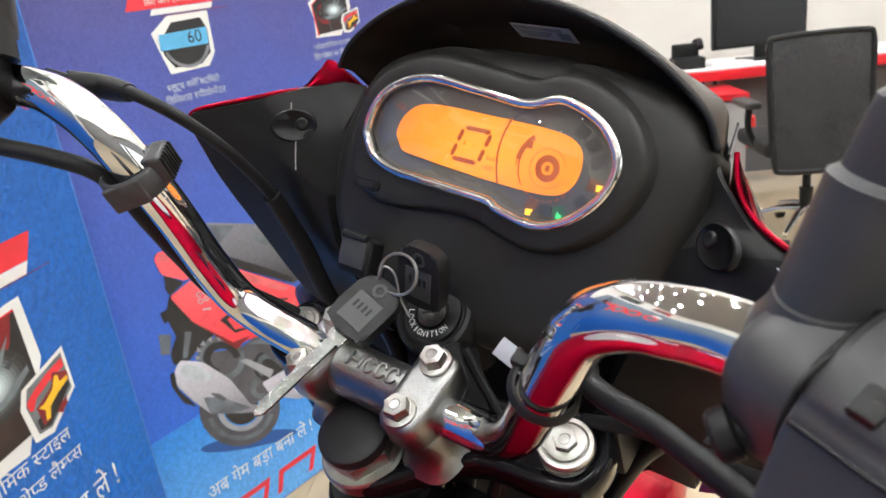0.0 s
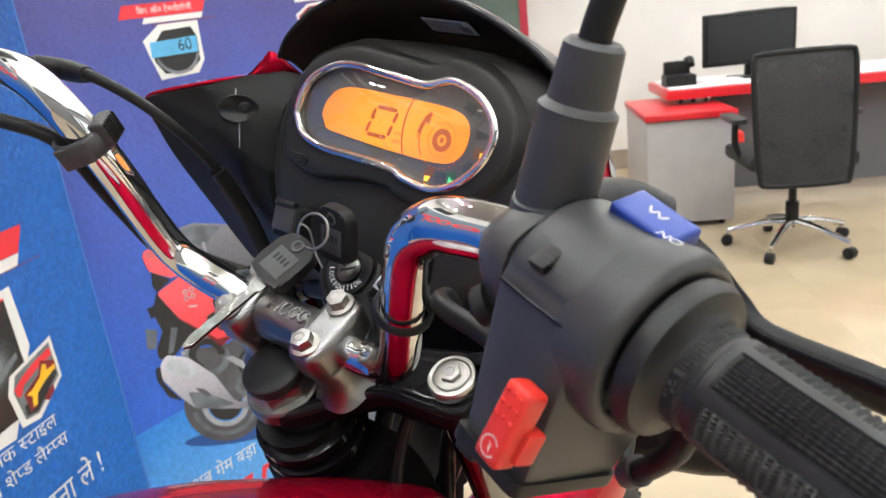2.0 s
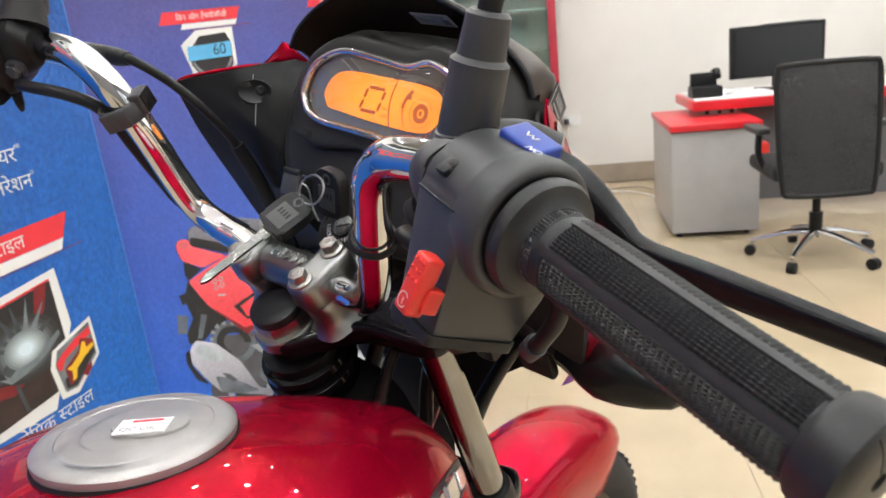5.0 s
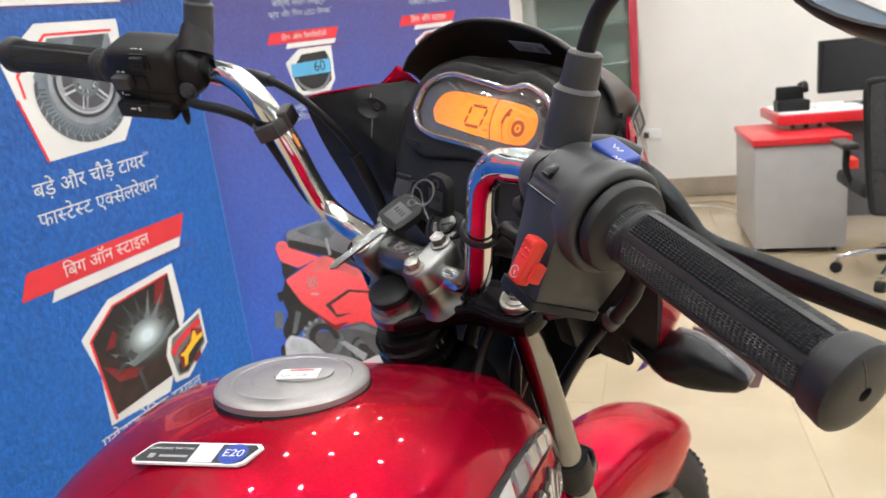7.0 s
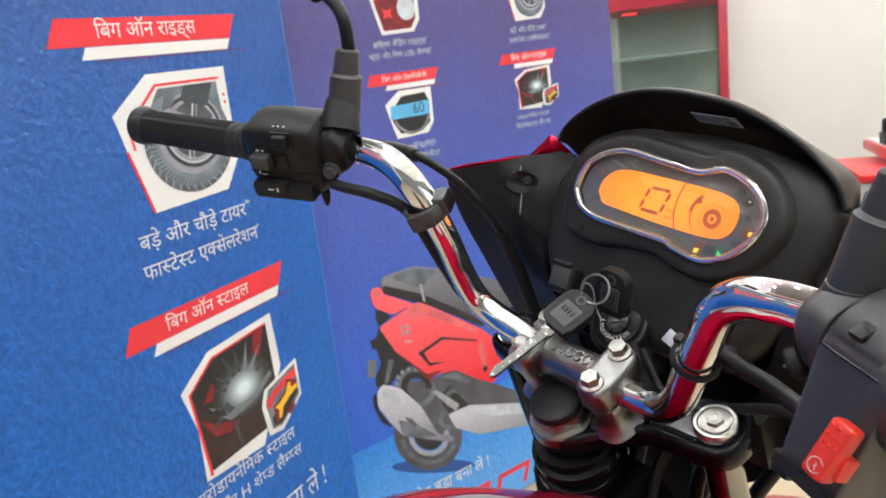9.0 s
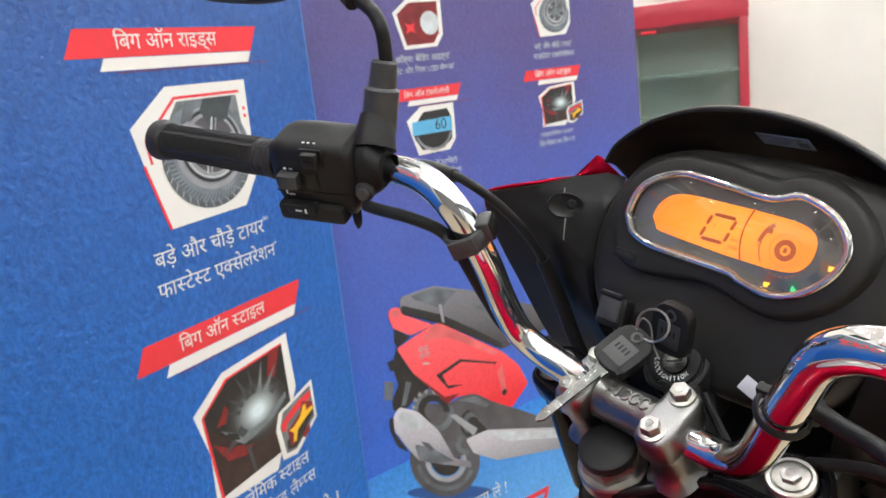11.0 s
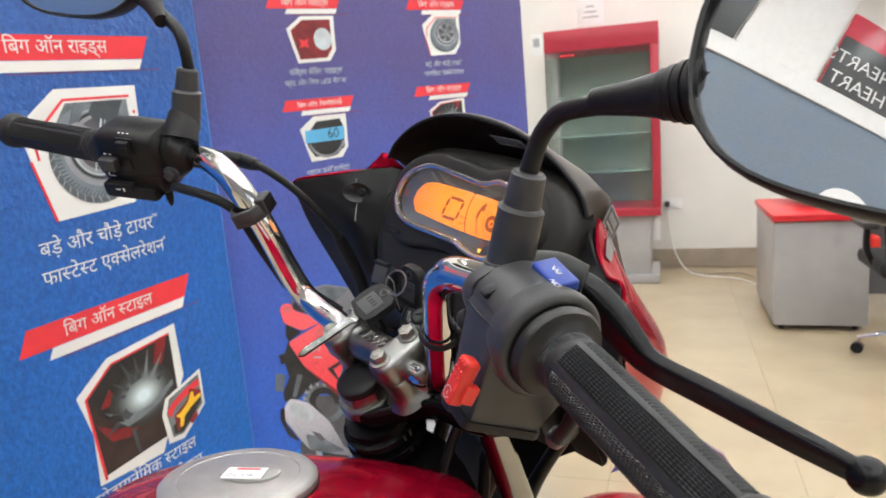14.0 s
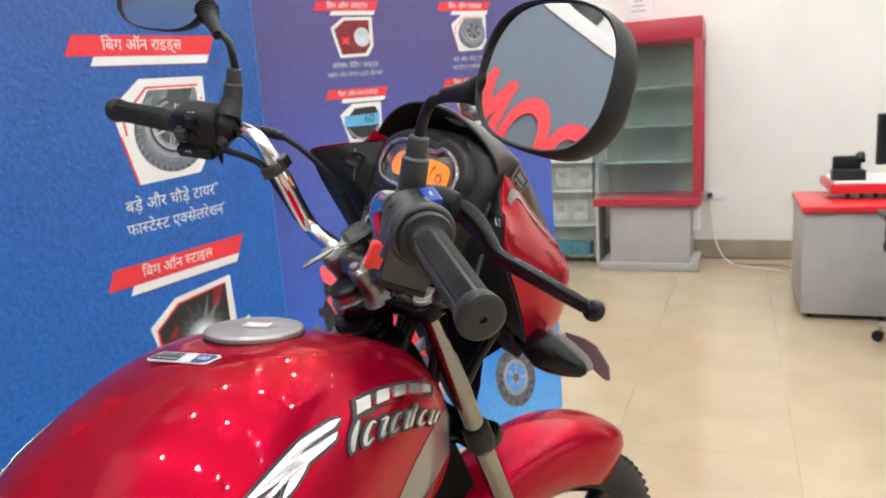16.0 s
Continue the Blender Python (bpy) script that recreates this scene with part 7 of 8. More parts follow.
# -- ignition lock and wiring --
IGN = Vector((-3, 57, -31))
ig_n = Vector((0.05, -0.35, 0.94)).normalized()
ign = kp("ignition_lock", lathe([(-70, 20), (-30, 22), (-26, 25), (-4, 26), (0, 24.5), (1, 22), (-1.5, 20), (-1.5, 0.5)], IGN, ig_n, 36), PLASTIC, None, "black ignition lock")
kp("lock_ring", lathe([(-1, 18.5), (1.2, 18.5), (1.6, 17.5), (1.6, 11), (0.4, 10)], IGN, ig_n, 36), QUIET, ign)
ign_x = Vector((1, 0, 0))
ign_y = ig_n.cross(ign_x).normalized()
ign_x = ign_y.cross(ig_n)
LOCK = axes(IGN, ign_x, ign_y, ig_n)
bm = prism(disc_points(0, 0, 9.4, n=28), 0, 2.4, 0.6)
bmesh.ops.transform(bm, matrix=LOCK, verts=bm.verts)
barrel = kp("lock_barrel", bm, KEY_STEEL, ign, "metal key barrel", 30)
bm = box((0, 0, 2.3), (1.6, 12, 0.6), m=LOCK @ Matrix.Rotation(radians(-62), 4, "Z"))
kp("key_slot", bm, QUIET, barrel, "dark key slot")
for word, a0, step, rad in (("IGNITION", -112, 12.5, 12.4), ("LOCK", 196, 13, 12.4)):
    for k, ch_ in enumerate(word):
        a = radians(a0 + step * k)
        bm = fit_width(lettering(ch_, 5), -1.2 if ch_ != "I" else -0.4, 0, 2.4 if ch_ != "I" else 0.8, 3.6)
        bmesh.ops.transform(bm, matrix=axes(IGN + ig_n * 1.75, ign_x, ign_y, ig_n) @ Matrix.Rotation(a + math.pi / 2, 4, "Z") @ Matrix.Translation((0, -rad - 3, 0)), verts=bm.verts)
        kp("lettering", bm, WHITE_INK, ign, keep=True)
kp("lock_arm", loft([[Vector((x + dx, y, z)) for dx, y, z in ((-w, y0 - 6, z0 + h), (w, y0 - 6, z0 + h), (w, y0 + 10, z0 - 8), (-w, y0 + 10, z0 - 8))] for x, w, y0, z0, h in ((12, 16, 44, -36, 3), (30, 13, 26, -46, 2), (46, 11, 8, -56, 1))]), PLASTIC, ign, "tapered black arm of the lock", 25)
kp("lock_bracket", join(tube([(24, 40, -26), (40, 20, -50), (46, 6, -62)], 5, 10, 3, flat=0.6), tube([(28, 44, -34), (52, 30, -58), (70, 20, -62)], 3, 8, 3)), PLASTIC, ign)

kp("throttle_cable", tube([(118, 30, 10), (126, 22, 34), (134, 10, 47), (146, 4, 51), (165, 1, 50), (185, -6, 52), (205, -16, 60), (222, -26, 72)], 5.0, 14, 6), PLASTIC, None, "black sleeved wiring from the switch housing")
kp("switch_loom", tube([(232, -18, 88), (216, -8, 60), (198, 4, 34), (172, 20, 4), (140, 34, -24), (100, 44, -60)], 4.0, 12, 6), PLASTIC, None, "black switch wiring")
tie = kp("cable_tie", tube([(122 + 12.6 * math.cos(radians(a)), -2 + 13.4 * math.sin(radians(a)), 51 - 5.6 * math.cos(radians(a))) for a in range(0, 361, 30)], 1.2, 8, 2, flat=1.9), PLASTIC, None, "black cable tie")
kp("buckle", box((110, 2, 57), (7, 6, 7), 1.5), PLASTIC, tie)
kp("tail", tube([(110, 4, 55), (104, 9, 52), (99, 14, 42)], [2.0, 1.6, 1.2], 8, 4), PLASTIC, tie)
kp("tag", box((0, 0, 0), (16, 9.5, 0.8), 0.2, m=axes((94, 14, 36), (0.9, -0.1, -0.42), (0.3, 0.8, 0.45), (0.29, -0.53, 0.75))), ALLOY_INK, tie, "small grey tag")
kp("clutch_cable", tube([(-206, 22, 134), (-204, 38, 116), (-190, 44, 110), (-172, 46, 109), (-155, 58, 82), (-146, 69, 46), (-146, 79, 0), (-142, 78, -46), (-131, 70, -76), (-108, 60, -120)], 4.0, 12, 7), PLASTIC, None, "black clutch cable")
kp("cable_sleeve", tube([(-146, 78, 6), (-145, 79, -20), (-142, 78, -46), (-131, 70, -76), (-114, 62, -110)], [6.4, 6.8, 6.8, 6.6, 6.4], 14, 6), PLASTIC, None, "thicker rubber sleeve on the cable")
kp("cable_adjuster", tube([(-206, 30, 124), (-200, 42, 113), (-186, 45, 110), (-174, 45, 110)], [6.5, 7.5, 7.0, 5.5], 14, 4), PLASTIC, None, "black rubber cable elbow")
kp("left_loom", tube([(-172, -36, 138), (-158, -34, 136), (-134, -26, 129), (-118, -17, 116), (-111, -14, 100), (-106, -14, 80), (-104, -12, 50), (-98, -8, 16), (-84, 12, -20), (-60, 24, -60)], 4.6, 12, 7), PLASTIC, None, "black switch wiring along the bar")
kp("clutch_switch_wire", tube([(-170, -30, 132), (-150, -24, 127), (-128, -16, 116), (-116, -8, 102), (-110, -2, 78), (-108, 0, 46), (-102, 4, 14), (-84, 20, -26)], 3.2, 10, 7), PLASTIC, None, "thin black wire")
zt = kp("cable_strap", loft([[Vector((-102 + (12.6 + g) * math.cos(radians(a)) - 0.1 * dz, -6 + (14.6 + g) * math.sin(radians(a)), 107 + dz)) for a in range(0, 360, 10)] for g, dz in ((0, -7), (1.6, -7), (2.6, -5.8), (2.8, 0), (2.6, 5.8), (1.6, 7), (0, 7), (0, -7))], True, False), PLASTIC_GREY, None, "wide grey rubber cable strap", 50)
kp("strap_end", box((0, 0, 0), (14, 19, 3), 1.4, 3, m=axes((-94, -18.5, 106.5), (-0.1, 0.0, 1.0), (0.64, 0.76, 0), (0.76, -0.64, 0))), PLASTIC_GREY, zt, "rounded strap end")
RM = axes((-92, 5, 109.5), (0.82, 0.57, 0.0), (-0.57, 0.82, 0.0), (0.0, 0.0, 1.0))
kp("buckle", box((0, 0, 0), (9, 17, 16), 2.0, 3, m=RM), PLASTIC_GREY, zt, "ratchet buckle")
for k in range(6):
    kp("buckle_rib", box((5.2, -6.5 + 2.6 * k, 0), (2.4, 1.2, 14), 0.5, 1, m=RM), PLASTIC, zt)

# -- turn signals and plate --
for s in (-1, 1):
    base, tip = Vector((s * 172, 100, -160)), Vector((s * 249, 108, -176))
    d = tip - base
    ts = kp("turn_signal", loft([[base + d * t + Vector((0, 1, 0)) * (ry * math.cos(a)) + Vector((s * 0.2, 0, 1)) * (rz * math.sin(a)) for a in [2 * math.pi * k / 24 for k in range(24)]] for t, ry, rz in ((-0.3, 8, 9), (-0.12, 13, 14), (0.04, 19, 22), (0.22, 23, 27), (0.45, 21.5, 25), (0.72, 16, 17.5), (0.93, 9, 10), (1.0, 2.5, 3))]), LEVER, None, "black turn signal with a clear lens")
    kp("lens", loft([[base + d * t + Vector((0, 1, 0)) * (9 + ry * math.cos(a)) + Vector((s * 0.2, 0, 1)) * (rz * math.sin(a)) for a in [2 * math.pi * k / 24 for k in range(24)]] for t, ry, rz in ((0.1, 18, 20), (0.3, 20, 22), (0.6, 17, 18), (0.85, 11, 11), (1.0, 5, 4))]), CLEAR, ts, "clear ribbed lens")
    kp("stalk", tube([(s * 108, 104, -140), (s * 132, 102, -150), (s * 166, 100, -158)], [13, 11, 9], 14, 4), PLASTIC, ts)
bm = prism([(176, -178), (212, -172), (230, -176), (242, -206), (236, -232), (228, -238), (200, -222), (176, -214)], 0, 1.8, 0.4)
bmesh.ops.transform(bm, matrix=axes((0, 150, 0), (1, 0, 0), (0, 0, 1), (0, -1, 0)), verts=bm.verts)
kp("film_flap", bm, mat("lilac_film", (0.28, 0.2, 0.26), 0.3), None, "loose lilac protective film on the lamp")
kp("plate_bracket", join(box((118, 96, -172), (46, 10, 46), 4), box((96, 80, -130), (20, 30, 60), 5)), PLASTIC, None, "black headlamp bracket")

# added filler sheet and block: no background shows past fork and steering head
kp("gap_filler_sheet", loft([[Vector((x0 + (x1 - x0) * t / 6, y + 0.0009 * (x0 + (x1 - x0) * t / 6) ** 2, z)) for t in range(7)] for x0, x1, y, z in ((-140, 150, 100, -36), (-150, 162, 88, -90), (-158, 142, 84, -150), (-165, 112, 80, -188), (-170, 66, 77, -226), (-174, 30, 74, -300), (-178, -20, 74, -380), (-180, -50, 76, -470))], False), GAP_FILLER, None, "black sheet added to darken the gap behind the fork", 60)
kp("head_filler_block", loft([[Vector((sx * wd, y, z)) for sx, y in ((-1, 4), (1, 4), (1, -44), (0.6, -62), (-0.6, -62), (-1, -44))] for wd, z in ((44, -128), (56, -150), (62, -220), (58, -270), (30, -330), (26, -480))]), GAP_FILLER, None, "black block added round the steering head to close the gap", 50)
for sx in (-1, 1):
    kp("reflector_stay", tube([(sx * 84, 30, -222), (sx * 90, 56, -200), (sx * 104, 84, -170), (sx * 118, 96, -150)], [9, 7, 7, 8], 10, 4), QUIET, None, "black lamp stay")

# -- frame under the tank --
for pts, r in (([(30, 40, -90), (20, 20, -130), (30, -30, -160), (20, -60, -190)], 7), ([(60, 50, -90), (50, 10, -120), (56, -30, -150)], 5), ([(-20, 40, -80), (-30, 0, -130), (-20, -50, -170)], 6), ([(84, 40, -100), (70, 20, -150), (76, -10, -190), (60, -30, -230)], 6), ([(50, 60, -120), (64, 30, -170), (50, 0, -220)], 8)):
    kp("wire", tube(pts, r, 10, 5), QUIET, None, "black wire behind the fork")
part("frame_spine", tube([(-0.115, 0.38, 0.80), (-0.115, 0.25, 0.80), (-0.115, 0.0, 0.76), (-0.115, -0.35, 0.74)], 0.024, 14, 5), QUIET, bike, "black frame tube")
part("down_tube", tube([(-0.112, 0.43, 0.76), (-0.113, 0.40, 0.6), (-0.114, 0.34, 0.36), (-0.115, 0.2, 0.26)], 0.02, 14, 5), QUIET, bike, "black frame tube")
part("silver_tag", box((0, 0, 0), (0.046, 0.002, 0.02), m=Matrix.Translation((-0.095, 0.53, 0.823)) @ pose(0, 0, 0, -25, -38, -20)), PAPER, bike, "pale frame label")

# -- fuel tank --
TX = -0.115
ST = [(0.396, 0.06, 0.80, 0.73), (0.39, 0.104, 0.826, 0.715), (0.372, 0.13, 0.856, 0.70), (0.34, 0.144, 0.886, 0.695), (0.30, 0.153, 0.911, 0.69), (0.25, 0.160, 0.932, 0.69), (0.20, 0.164, 0.945, 0.69), (0.15, 0.167, 0.951, 0.69), (0.09, 0.170, 0.9485, 0.69),
      (0.03, 0.169, 0.935, 0.69), (-0.03, 0.165, 0.909, 0.69), (-0.10, 0.156, 0.866, 0.69), (-0.19, 0.138, 0.815, 0.69), (-0.27, 0.12, 0.775, 0.70), (-0.31, 0.1, 0.75, 0.71)]
line = spline([(y, w, t) for y, w, t, b in ST], 5)
lows = [p.x for p in spline([(b, 0, 0) for y, w, t, b in ST], 5)]


def shoulder(y):
    """How square the tank's upper edge is: more so towards the steering head."""
    u = max(0.0, min(1.0, (y - 0.02) / 0.26))
    return 2.35 + 0.75 * u * u * (3 - 2 * u)


def tank_ring(y, w, top, low, grow=0.0):
    out = []
    mid = low + (top - low) * 0.42
    for j in range(56):
        a = 2 * math.pi * j / 56
        c, s = math.cos(a), math.sin(a)
        p = shoulder(y) if s > 0 else 3.2
        k = (abs(c) ** p + abs(s) ** p) ** (-1 / p)
        hz = (top - mid) if s > 0 else (mid - low)
        crease = 0.004 * math.exp(-((abs(c) - 0.62) / 0.09) ** 2) if s > 0 else 0
        out.append(Vector((TX + (w + grow) * k * c, y, mid + (hz + grow) * k * s + crease)))
    return out


tank = part("fuel_tank", loft([tank_ring(p.x, p.y, p.z, b) for p, b in zip(line, lows)]), RED, bike, "glossy candy red fuel tank", None, 70)


def tank_point(y, a, grow=0.001):
    """A point on the tank's skin at length y and at the angle a (degrees; 90 is the crest), and the way out."""
    def at(y, a):
        i = min(range(len(line) - 1), key=lambda k: abs(line[k].x - y))
        i = max(1, min(i, len(line) - 2))
        j = i + 1 if (line[i + 1].x - y) * (line[i].x - y) <= 0 else i - 1
        u = (y - line[i].x) / (line[j].x - line[i].x) if line[j].x != line[i].x else 0
        p, b = line[i].lerp(line[j], u), lows[i] + (lows[j] - lows[i]) * u
        c, s = math.cos(radians(a)), math.sin(radians(a))
        pw = shoulder(y) if s > 0 else 3.2
        k = (abs(c) ** pw + abs(s) ** pw) ** (-1 / pw)
        mid = b + (p.z - b) * 0.42
        hz = (p.z - mid) if s > 0 else (mid - b)
        crease = 0.004 * math.exp(-((abs(c) - 0.62) / 0.09) ** 2) if s > 0 else 0
        return Vector((TX + p.y * k * c, y, mid + hz * k * s + crease))
    p = at(y, a)
    n = (at(y + 0.004, a) - at(y - 0.004, a)).cross(at(y, a + 1.5) - at(y, a - 1.5)).normalized()
    if n.dot(p - Vector((TX, y, 0.8))) < 0:
        n = -n
    return p + n * grow, n


def on_tank(bm, u_to_y, v_to_a, grow):
    """Wraps a flat mesh on the tank: x runs along its length, y round it."""
    for v in bm.verts:
        p, n = tank_point(u_to_y(v.co.x, v.co.y), v_to_a(v.co.x, v.co.y), 0)
        v.co = p + n * (grow + v.co.z)
    return bm


def grid(x0, x1, y0, y1, nx, ny, skew=0.0):
    bm = bmesh.new()
    g = [[bm.verts.new((x0 + (x1 - x0) * i / nx + skew * j / ny, y0 + (y1 - y0) * j / ny, 0)) for j in range(ny + 1)] for i in range(nx + 1)]
    for i in range(nx):
        for j in range(ny):
            bm.faces.new((g[i][j], g[i + 1][j], g[i + 1][j + 1], g[i][j + 1]))
    return bm


CAP = Vector((-0.118, 0.172, 0.947))
CAP_N = Vector((0.03, 0.06, 1)).normalized()
part("cap_well", lathe([(-0.02, 0.0525), (0.0015, 0.0525), (0.003, 0.052), (0.001, 0.05)], CAP, CAP_N, 48), PLASTIC, tank, "black seal ring")
cap = part("filler_cap", lathe([(-0.004, 0.050), (0.004, 0.0515), (0.0066, 0.0515), (0.0084, 0.0498), (0.0092, 0.046), (0.0096, 0.040), (0.0090, 0.0393), (0.0092, 0.0385), (0.0096, 0.037), (0.0098, 0.0005)], CAP, CAP_N, 56), CAP_ALLOY, tank, "satin alloy filler cap")
CM = axes(CAP + CAP_N * 0.0098, (1, 0, -0.03), (0, 1, -0.06), CAP_N)
part("key_flap", prism(disc_points(0.006, 0.004, 0.021, 0.016, 24), 0, 0.0016, 0.0008), CAP_ALLOY, cap, "", CM)
part("cap_marks", join(flat(arc_band(0, 0, 0.041, 0.0428, 200, 236, 0, 0.0002, 12), 0.0003), flat(arc_band(0, 0, 0.041, 0.0428, 250, 292, 0, 0.0002, 12), 0.0003), flat(arc_band(0, 0, 0.0265, 0.0275, 120, 260, 0, 0.0002, 16), 0.0003)), GREY_INK, cap, "", CM)
ql = part("check_label", box((0.005, -0.003, 0.0022), (0.027, 0.017, 0.0008), m=pose(0, 0, 0, 0, 0, 12)), PAPER, cap, "small white check label", CM)
part("lettering", flat(fit_width(lettering("QC OK", 0.01), -0.006, -0.009, 0.019), 0.0028), DARK_INK, ql, "", CM @ pose(0, 0, 0, 0, 0, 12), keep=True)
part("label_bar", box((0.006, 0.0025, 0.0027), (0.016, 0.002, 0.0004), m=pose(0, 0, 0, 0, 0, 12)), RED_INK, ql, "", CM)

# sticker on the crest behind the cap, kept flat to the skin
sp, sn = tank_point(0.083, 92, 0.0012)
SX = Vector((0.999, 0.02, 0)).normalized()
SX = (SX - sn * SX.dot(sn)).normalized()
SMT = axes(sp + SX * -0.013, SX, sn.cross(SX), sn)
st_out = [(-0.037, -0.009), (-0.039, -0.006), (-0.034, 0.0075), (-0.031, 0.0095), (0.035, 0.0095), (0.038, 0.0065), (0.033, -0.0065), (0.029, -0.009)]
stick = part("fuel_sticker", prism(st_out, -0.0006, 0.0008), PAPER, tank, "white edged fuel sticker", SMT)
part("field", prism([(x * 0.95 - 0.0005, y * 0.86) for x, y in st_out], 0.0008, 0.0010), DARK_INK, stick, "black field", SMT)
part("square", box((0.005, 0.0, 0.0011), (0.015, 0.0155, 0.0003)), PALE_INK, stick, "pale printed square", SMT)
part("roundel", prism(disc_points(0.0225, 0, 0.0085, n=24), 0.0009, 0.0012), BLUE_PLASTIC, stick, "blue roundel", SMT)
part("lettering", flat(fit_width(lettering("E20", 0.01), 0.0165, -0.0022, 0.012), 0.00135), WHITE_INK, stick, "", SMT, keep=True)
part("lettering", flat(fit_width(lettering("EXPERIENCE THE CARE", 0.01), -0.0325, 0.0026, 0.0285), 0.00125), WHITE_INK, stick, "", SMT, keep=True)
part("text_bars", join(box((-0.014, -0.003, 0.0011), (0.018, 0.0018, 0.0002)), box((-0.028, -0.003, 0.0011), (0.004, 0.004, 0.0002), 0.0001)), GREY_INK, stick, "", SMT)

# side decals: a grey swoosh and a raised silver emblem kept as plain slanted strokes
for s in (1, -1):
    ang = (lambda a: a) if s > 0 else (lambda a: 180 - a)
    sw = grid(0, 1, 0, 1, 28, 8)
    on_tank(sw, lambda u, v: 0.352 - 0.34 * u, lambda u, v: ang(6 - 16 * u - 26 * u * u + (30 - 8 * u) * (v - 0.5)), 0.0006)
    part("swoosh", sw, RED_GREY, tank, "grey swoosh decal", None, keep=True)

    def strokes(shapes, y0, dy, a0, da, ah, swell, grow, material, label, parent):
        """Flat strokes in strip coordinates (along 0 to 1, across -0.5 to 0.5), wrapped on the tank with bevelled edges."""
        out = []
        for pts in shapes:
            dense = []
            for k, (p, q_) in enumerate(pts):
                p2, q2 = pts[(k + 1) % len(pts)]
                dense += [(p + (p2 - p) * f / 4, q_ + (q2 - q_) * f / 4) for f in range(4)]
            asp = dy / (abs(ah) * 0.0026)
            flat_pts = [(p * asp, q_) for p, q_ in dense]
            n = len(flat_pts)
            area = sum(flat_pts[k][0] * flat_pts[(k + 1) % n][1] - flat_pts[(k + 1) % n][0] * flat_pts[k][1] for k in range(n))
            sg = 1 if area > 0 else -1
            grown = []
            for k in range(n):
                dx, dq = flat_pts[(k + 1) % n][0] - flat_pts[k - 1][0], flat_pts[(k + 1) % n][1] - flat_pts[k - 1][1]
                ln = math.hypot(dx, dq) or 1
                grown.append(((flat_pts[k][0] + sg * swell * dq / ln) / asp, flat_pts[k][1] - sg * swell * dx / ln))
            bm = bmesh.new()
            low = [bm.verts.new((p, q_, -0.001)) for p, q_ in grown]
            high = [bm.verts.new((p, q_, grow)) for p, q_ in grown]
            bm.faces.new(high)
            for k in range(n):
                bm.faces.new((low[k], low[(k + 1) % n], high[(k + 1) % n], high[k]))
            bmesh.ops.triangulate(bm, faces=[f for f in bm.faces if len(f.verts) > 4])
            out.append(bm)
        bm = join(*out)
        on_tank(bm, lambda p, q_: y0 + dy * p, lambda p, q_: ang(a0 + da * p + ah * q_), 0.0008)
        return part("emblem_stroke", bm, material, parent, label)
    plate = [(-0.03, -0.62), (0.94, -0.62), (1.08, 0.62), (0.06, 0.62)]
    upper = [[(0.02 + 0.19 * k, -0.36), (0.02 + 0.19 * k + 0.13, -0.36), (0.08 + 0.19 * k + 0.13, 0.36), (0.08 + 0.19 * k, 0.36)] for k in range(5)]
    lower = [[(-0.174, -0.2), (-0.138, -0.1), (-0.026, 0.06), (0.078, 0.18), (-0.003, 0.33), (-0.017, 0.49), (0.064, 0.64), (0.199, 0.94), (0.311, 1.0), (0.351, 0.92), (0.311, 0.71), (0.19, 0.59), (0.167, 0.49), (0.311, 0.51), (0.289, 0.28), (0.226, 0.15), (0.172, 0.09), (0.136, -0.15), (0.078, -0.39), (0.046, -0.4), (0.073, -0.17), (0.1, 0.03), (-0.003, -0.11), (-0.115, -0.23)]]
    lower = [[(p, 0.3 + (q_ - 0.3) * 0.8) for p, q_ in lower[0]]]
    lean = 0.085

    def brush(line_, w0, w1):
        """A stroke of swelling width along a leaning line."""
        pts = [Vector((p + lean * q_, q_ * 0.28 * 0.74, 0)) for p, q_ in line_]
        pts = spline(pts, 4)
        sides = [[], []]
        for k, p in enumerate(pts):
            d = (pts[min(k + 1, len(pts) - 1)] - pts[max(k - 1, 0)]).normalized()
            wd = w0 + (w1 - w0) * math.sin(math.pi * k / (len(pts) - 1))
            for side, sg in zip(sides, (1, -1)):
                side.append((p.x - sg * d.y * wd, (p.y + sg * d.x * wd) / 0.28))
        return sides[0] + sides[1][::-1]
    lower += [brush([(0.36, -0.46), (0.345, 0.1), (0.35, 0.66)], 0.006, 0.013), brush([(0.70, -0.42), (0.695, 0.2), (0.70, 0.7)], 0.006, 0.012)]
    for k, p in enumerate((0.42, 0.50, 0.575, 0.65, 0.77, 0.85)):
        lower.append(brush([(p - 0.02, 0.28), (p + 0.012, 0.34), (p + 0.008, -0.1), (p + 0.012, -0.44), (p + 0.036, -0.34)] if k % 2 else [(p + 0.03, 0.26), (p + 0.005, 0.36), (p - 0.012, -0.05), (p + 0.004, -0.46), (p + 0.036, -0.3)], 0.005, 0.011))
    lower.append(brush([(0.915, -0.42), (0.91, 0.2), (0.93, 0.34), (0.965, 0.3)], 0.006, 0.011))
    HIGH, LOW = (0.108, 0.178, 38.5, -8.5, 5.2), (-0.02, 0.318, 40, -24, 9.5)
    strokes([plate], *HIGH, 0.0, 0.0012, DARK_INK, "black emblem plate", tank)
    for one in upper:
        strokes([one], *HIGH, 0.0, 0.0026, SILVER, "raised silver stroke", tank)
    for one in lower:
        strokes([one], *LOW, 0.11, 0.0014, DARK_INK, "black edge of a raised stroke", tank)
        strokes([one], *LOW, 0.0, 0.0026, SILVER, "raised silver stroke", tank)

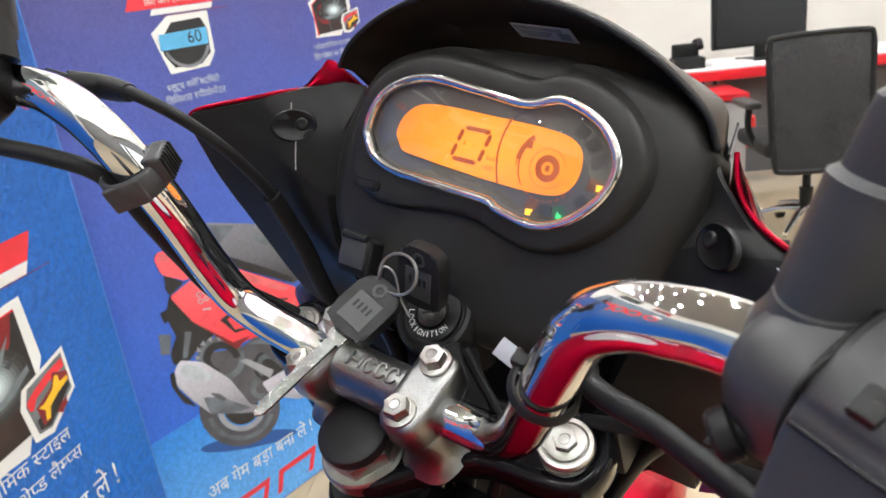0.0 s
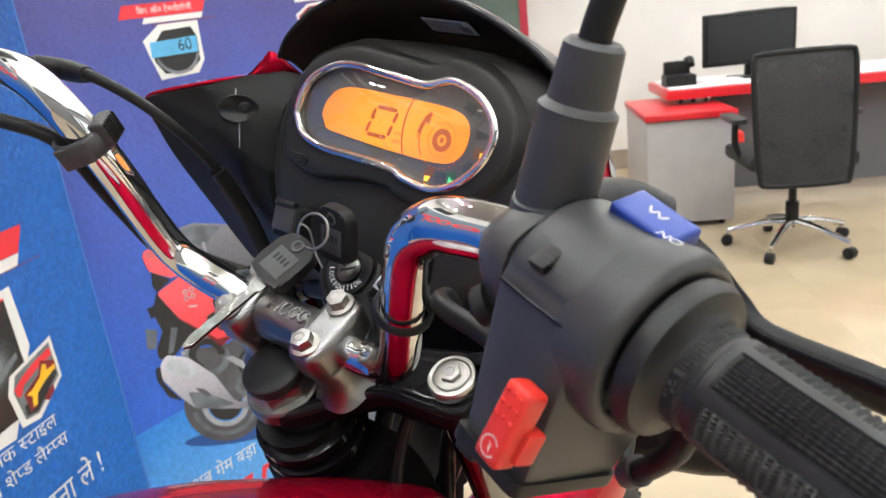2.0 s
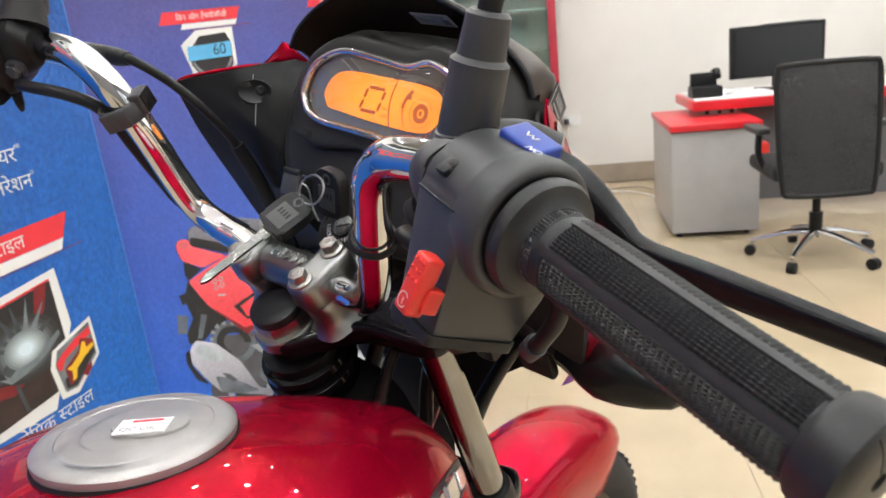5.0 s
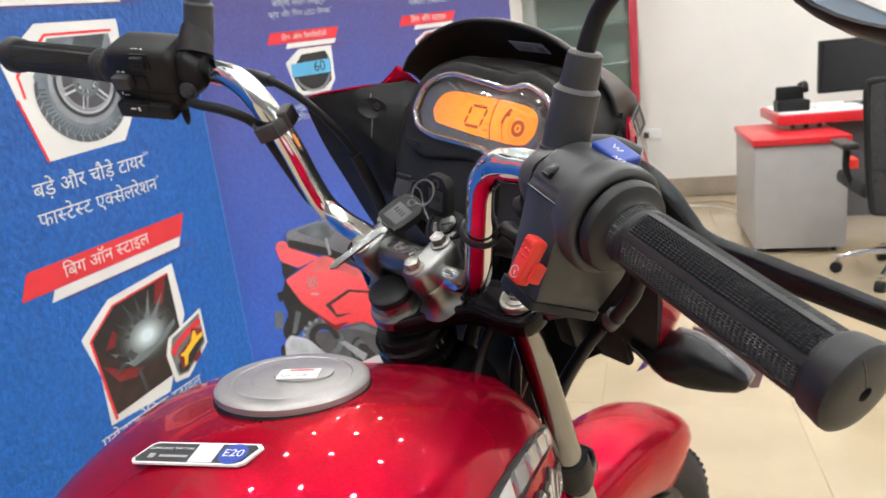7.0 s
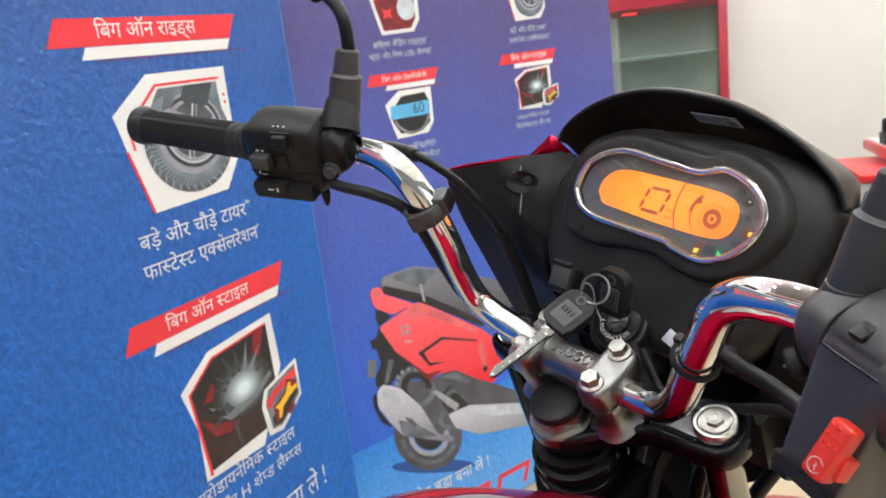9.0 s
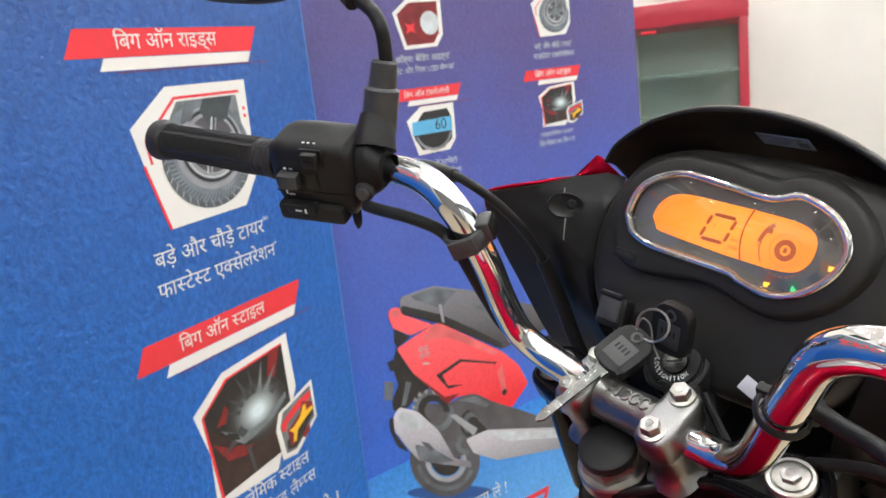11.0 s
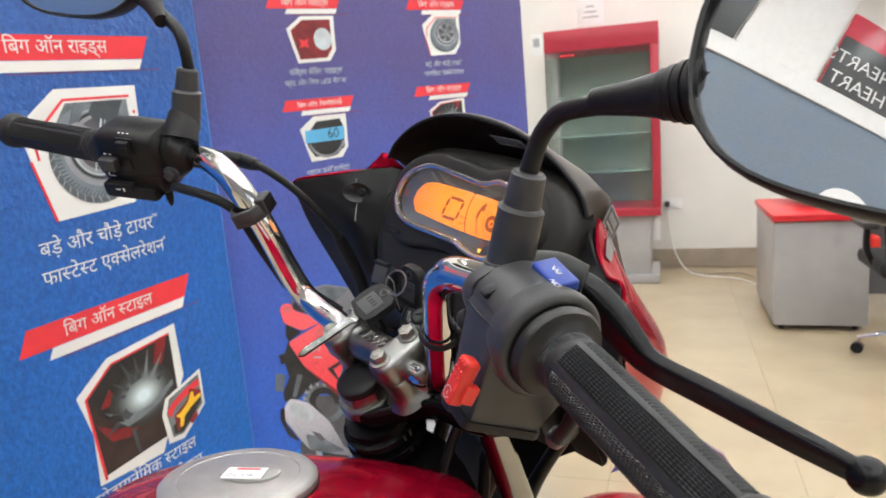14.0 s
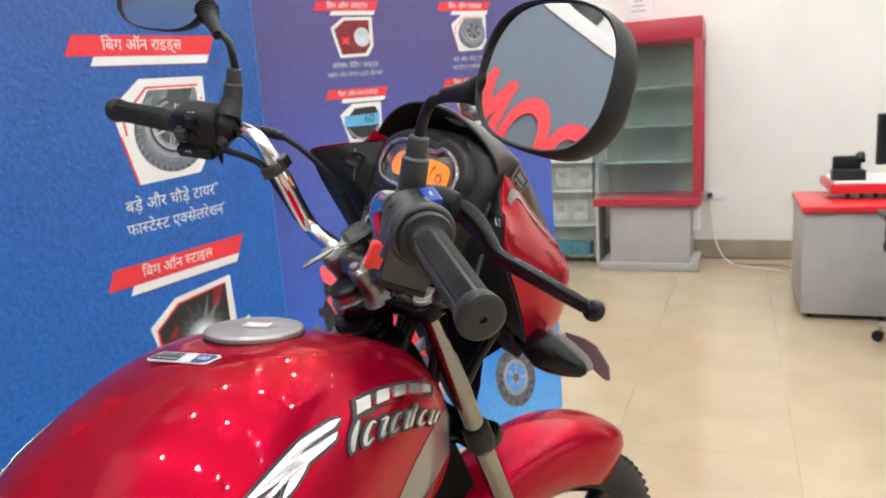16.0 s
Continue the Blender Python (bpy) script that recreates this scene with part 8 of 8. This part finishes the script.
# seat edge behind the tank
srings = []
for y, w, t in ((-0.285, 0.1, 0.795), (-0.31, 0.125, 0.815), (-0.4, 0.135, 0.81), (-0.55, 0.14, 0.80), (-0.72, 0.13, 0.81), (-0.78, 0.1, 0.80)):
    srings.append([Vector((TX + x, y, z)) for x, z in ((-w, t - 0.09), (-w, t - 0.03), (-w * 0.85, t - 0.006), (-w * 0.4, t), (w * 0.4, t), (w * 0.85, t - 0.006), (w, t - 0.03), (w, t - 0.09))])
part("seat", loft(srings), MESH_BLACK, bike, "black vinyl seat")

# -- keys on a ring --
keys = thing("key_ring", (K @ Vector((-18, 27, 0))), "two motorcycle keys with black heads on a wire ring", "keys")
KH = [(-12, -17), (-14.5, -14), (-14.5, 9), (-11, 16), (-5, 18.5), (5, 18.5), (11, 16), (14.5, 9), (14.5, -14), (12, -17), (5, -19), (-5, -19)]


def key(m, blade):
    bm = prism([(p.x, p.y) for p in spline([(x, y, 0) for x, y in KH + KH[:1]], 3)][:-1], -4.6, 4.6, 1.8, 3)
    bmesh.ops.transform(bm, matrix=m, verts=bm.verts)
    h = part("key", bm, PLASTIC, keys, "key with a black plastic head", K)
    bm = tube([(-6, 11, 0), (-6, 11, 5.2)], 3.2, 12, 1)
    bm = join(box((0, -4, 4.6), (18, 19, 1.0), 0.6), arc_band(0, 11.5, 2.6, 4.4, 0, 360, 4.4, 5.2, 16))
    bmesh.ops.transform(bm, matrix=m, verts=bm.verts)
    part("inlay", bm, PLASTIC_GREY, h, "", K)
    bm = join(*[box((-5 + 3.3 * k, -2, 5.2), (1.6, 5, 0.5), 0.2) for k in range(4)])
    bmesh.ops.transform(bm, matrix=m, verts=bm.verts)
    part("raised_mark", bm, PLASTIC, h, "", K)
    if blade:
        bm = join(box((0, -22, 0), (11, 8, 2.6), 0.4), prism([(-3.6, -24), (-3.6, -40), (-2.6, -44), (-3.6, -48), (-2.2, -54), (-3.6, -60), (-2.4, -66), (-3.6, -72), (-1.2, -80), (1, -81), (3.6, -77), (3.6, -24)], -1.1, 1.1, 0.3))
        bmesh.ops.transform(bm, matrix=m, verts=bm.verts)
        part("blade", bm, KEY_STEEL, h, "steel blade", K)


kx = Vector((0.93, -0.18, -0.3)).normalized()
ky = Vector((0.07, 0.98, 0.08))
ky = (ky - kx * ky.dot(kx)).normalized()
key(axes((-14, 24, 6), kx, ky, kx.cross(ky)), True)
kz = Vector((0.0, -0.92, 0.38)).normalized()
ku = (Vector((0.1, 0.3, 0.95)) - kz * Vector((0.1, 0.3, 0.95)).dot(kz)).normalized()
key(axes((4, 56, 8), ku.cross(kz), ku, kz), False)
part("wire_ring", tube([K @ (Vector((-4, 46, 16)) + Vector((13 * math.cos(radians(a)), 9 * math.sin(radians(a)), 7 * math.sin(radians(a))))) for a in range(0, 361, 24)], 0.0009, 8, 3), STEEL, keys, "thin wire ring")
part("wire_loop", tube([K @ Vector(p) for p in ((-14, 40, 14), (-10, 44, 22), (-4, 44, 18), (0, 38, 6), (6, 34, -2))], 0.0007, 8, 5), STEEL, keys)

# ---- floor tiles ----
tile_data = None
for i in range(9):
    for j in range(12):
        x, y = -1.55 + 0.6 * i, -1.2 + 0.6 * j
        if y + 0.3 > Y1 - 0.02:
            continue
        if tile_data is None:
            bm = box((0, 0, 0), (0.599, 0.599, 0.008), 0.0004, 1)
            finish(bm)
            tile_data = bpy.data.meshes.new("tile")
            bm.to_mesh(tile_data)
            bm.free()
            tile_data.materials.append(TILE)
        t_ob = new("tile", tile_data)
        t_ob.matrix_basis = Matrix.Translation((x, y, -0.004))
        t_ob.parent = floor
        t_ob.matrix_parent_inverse = Matrix.Identity(4)
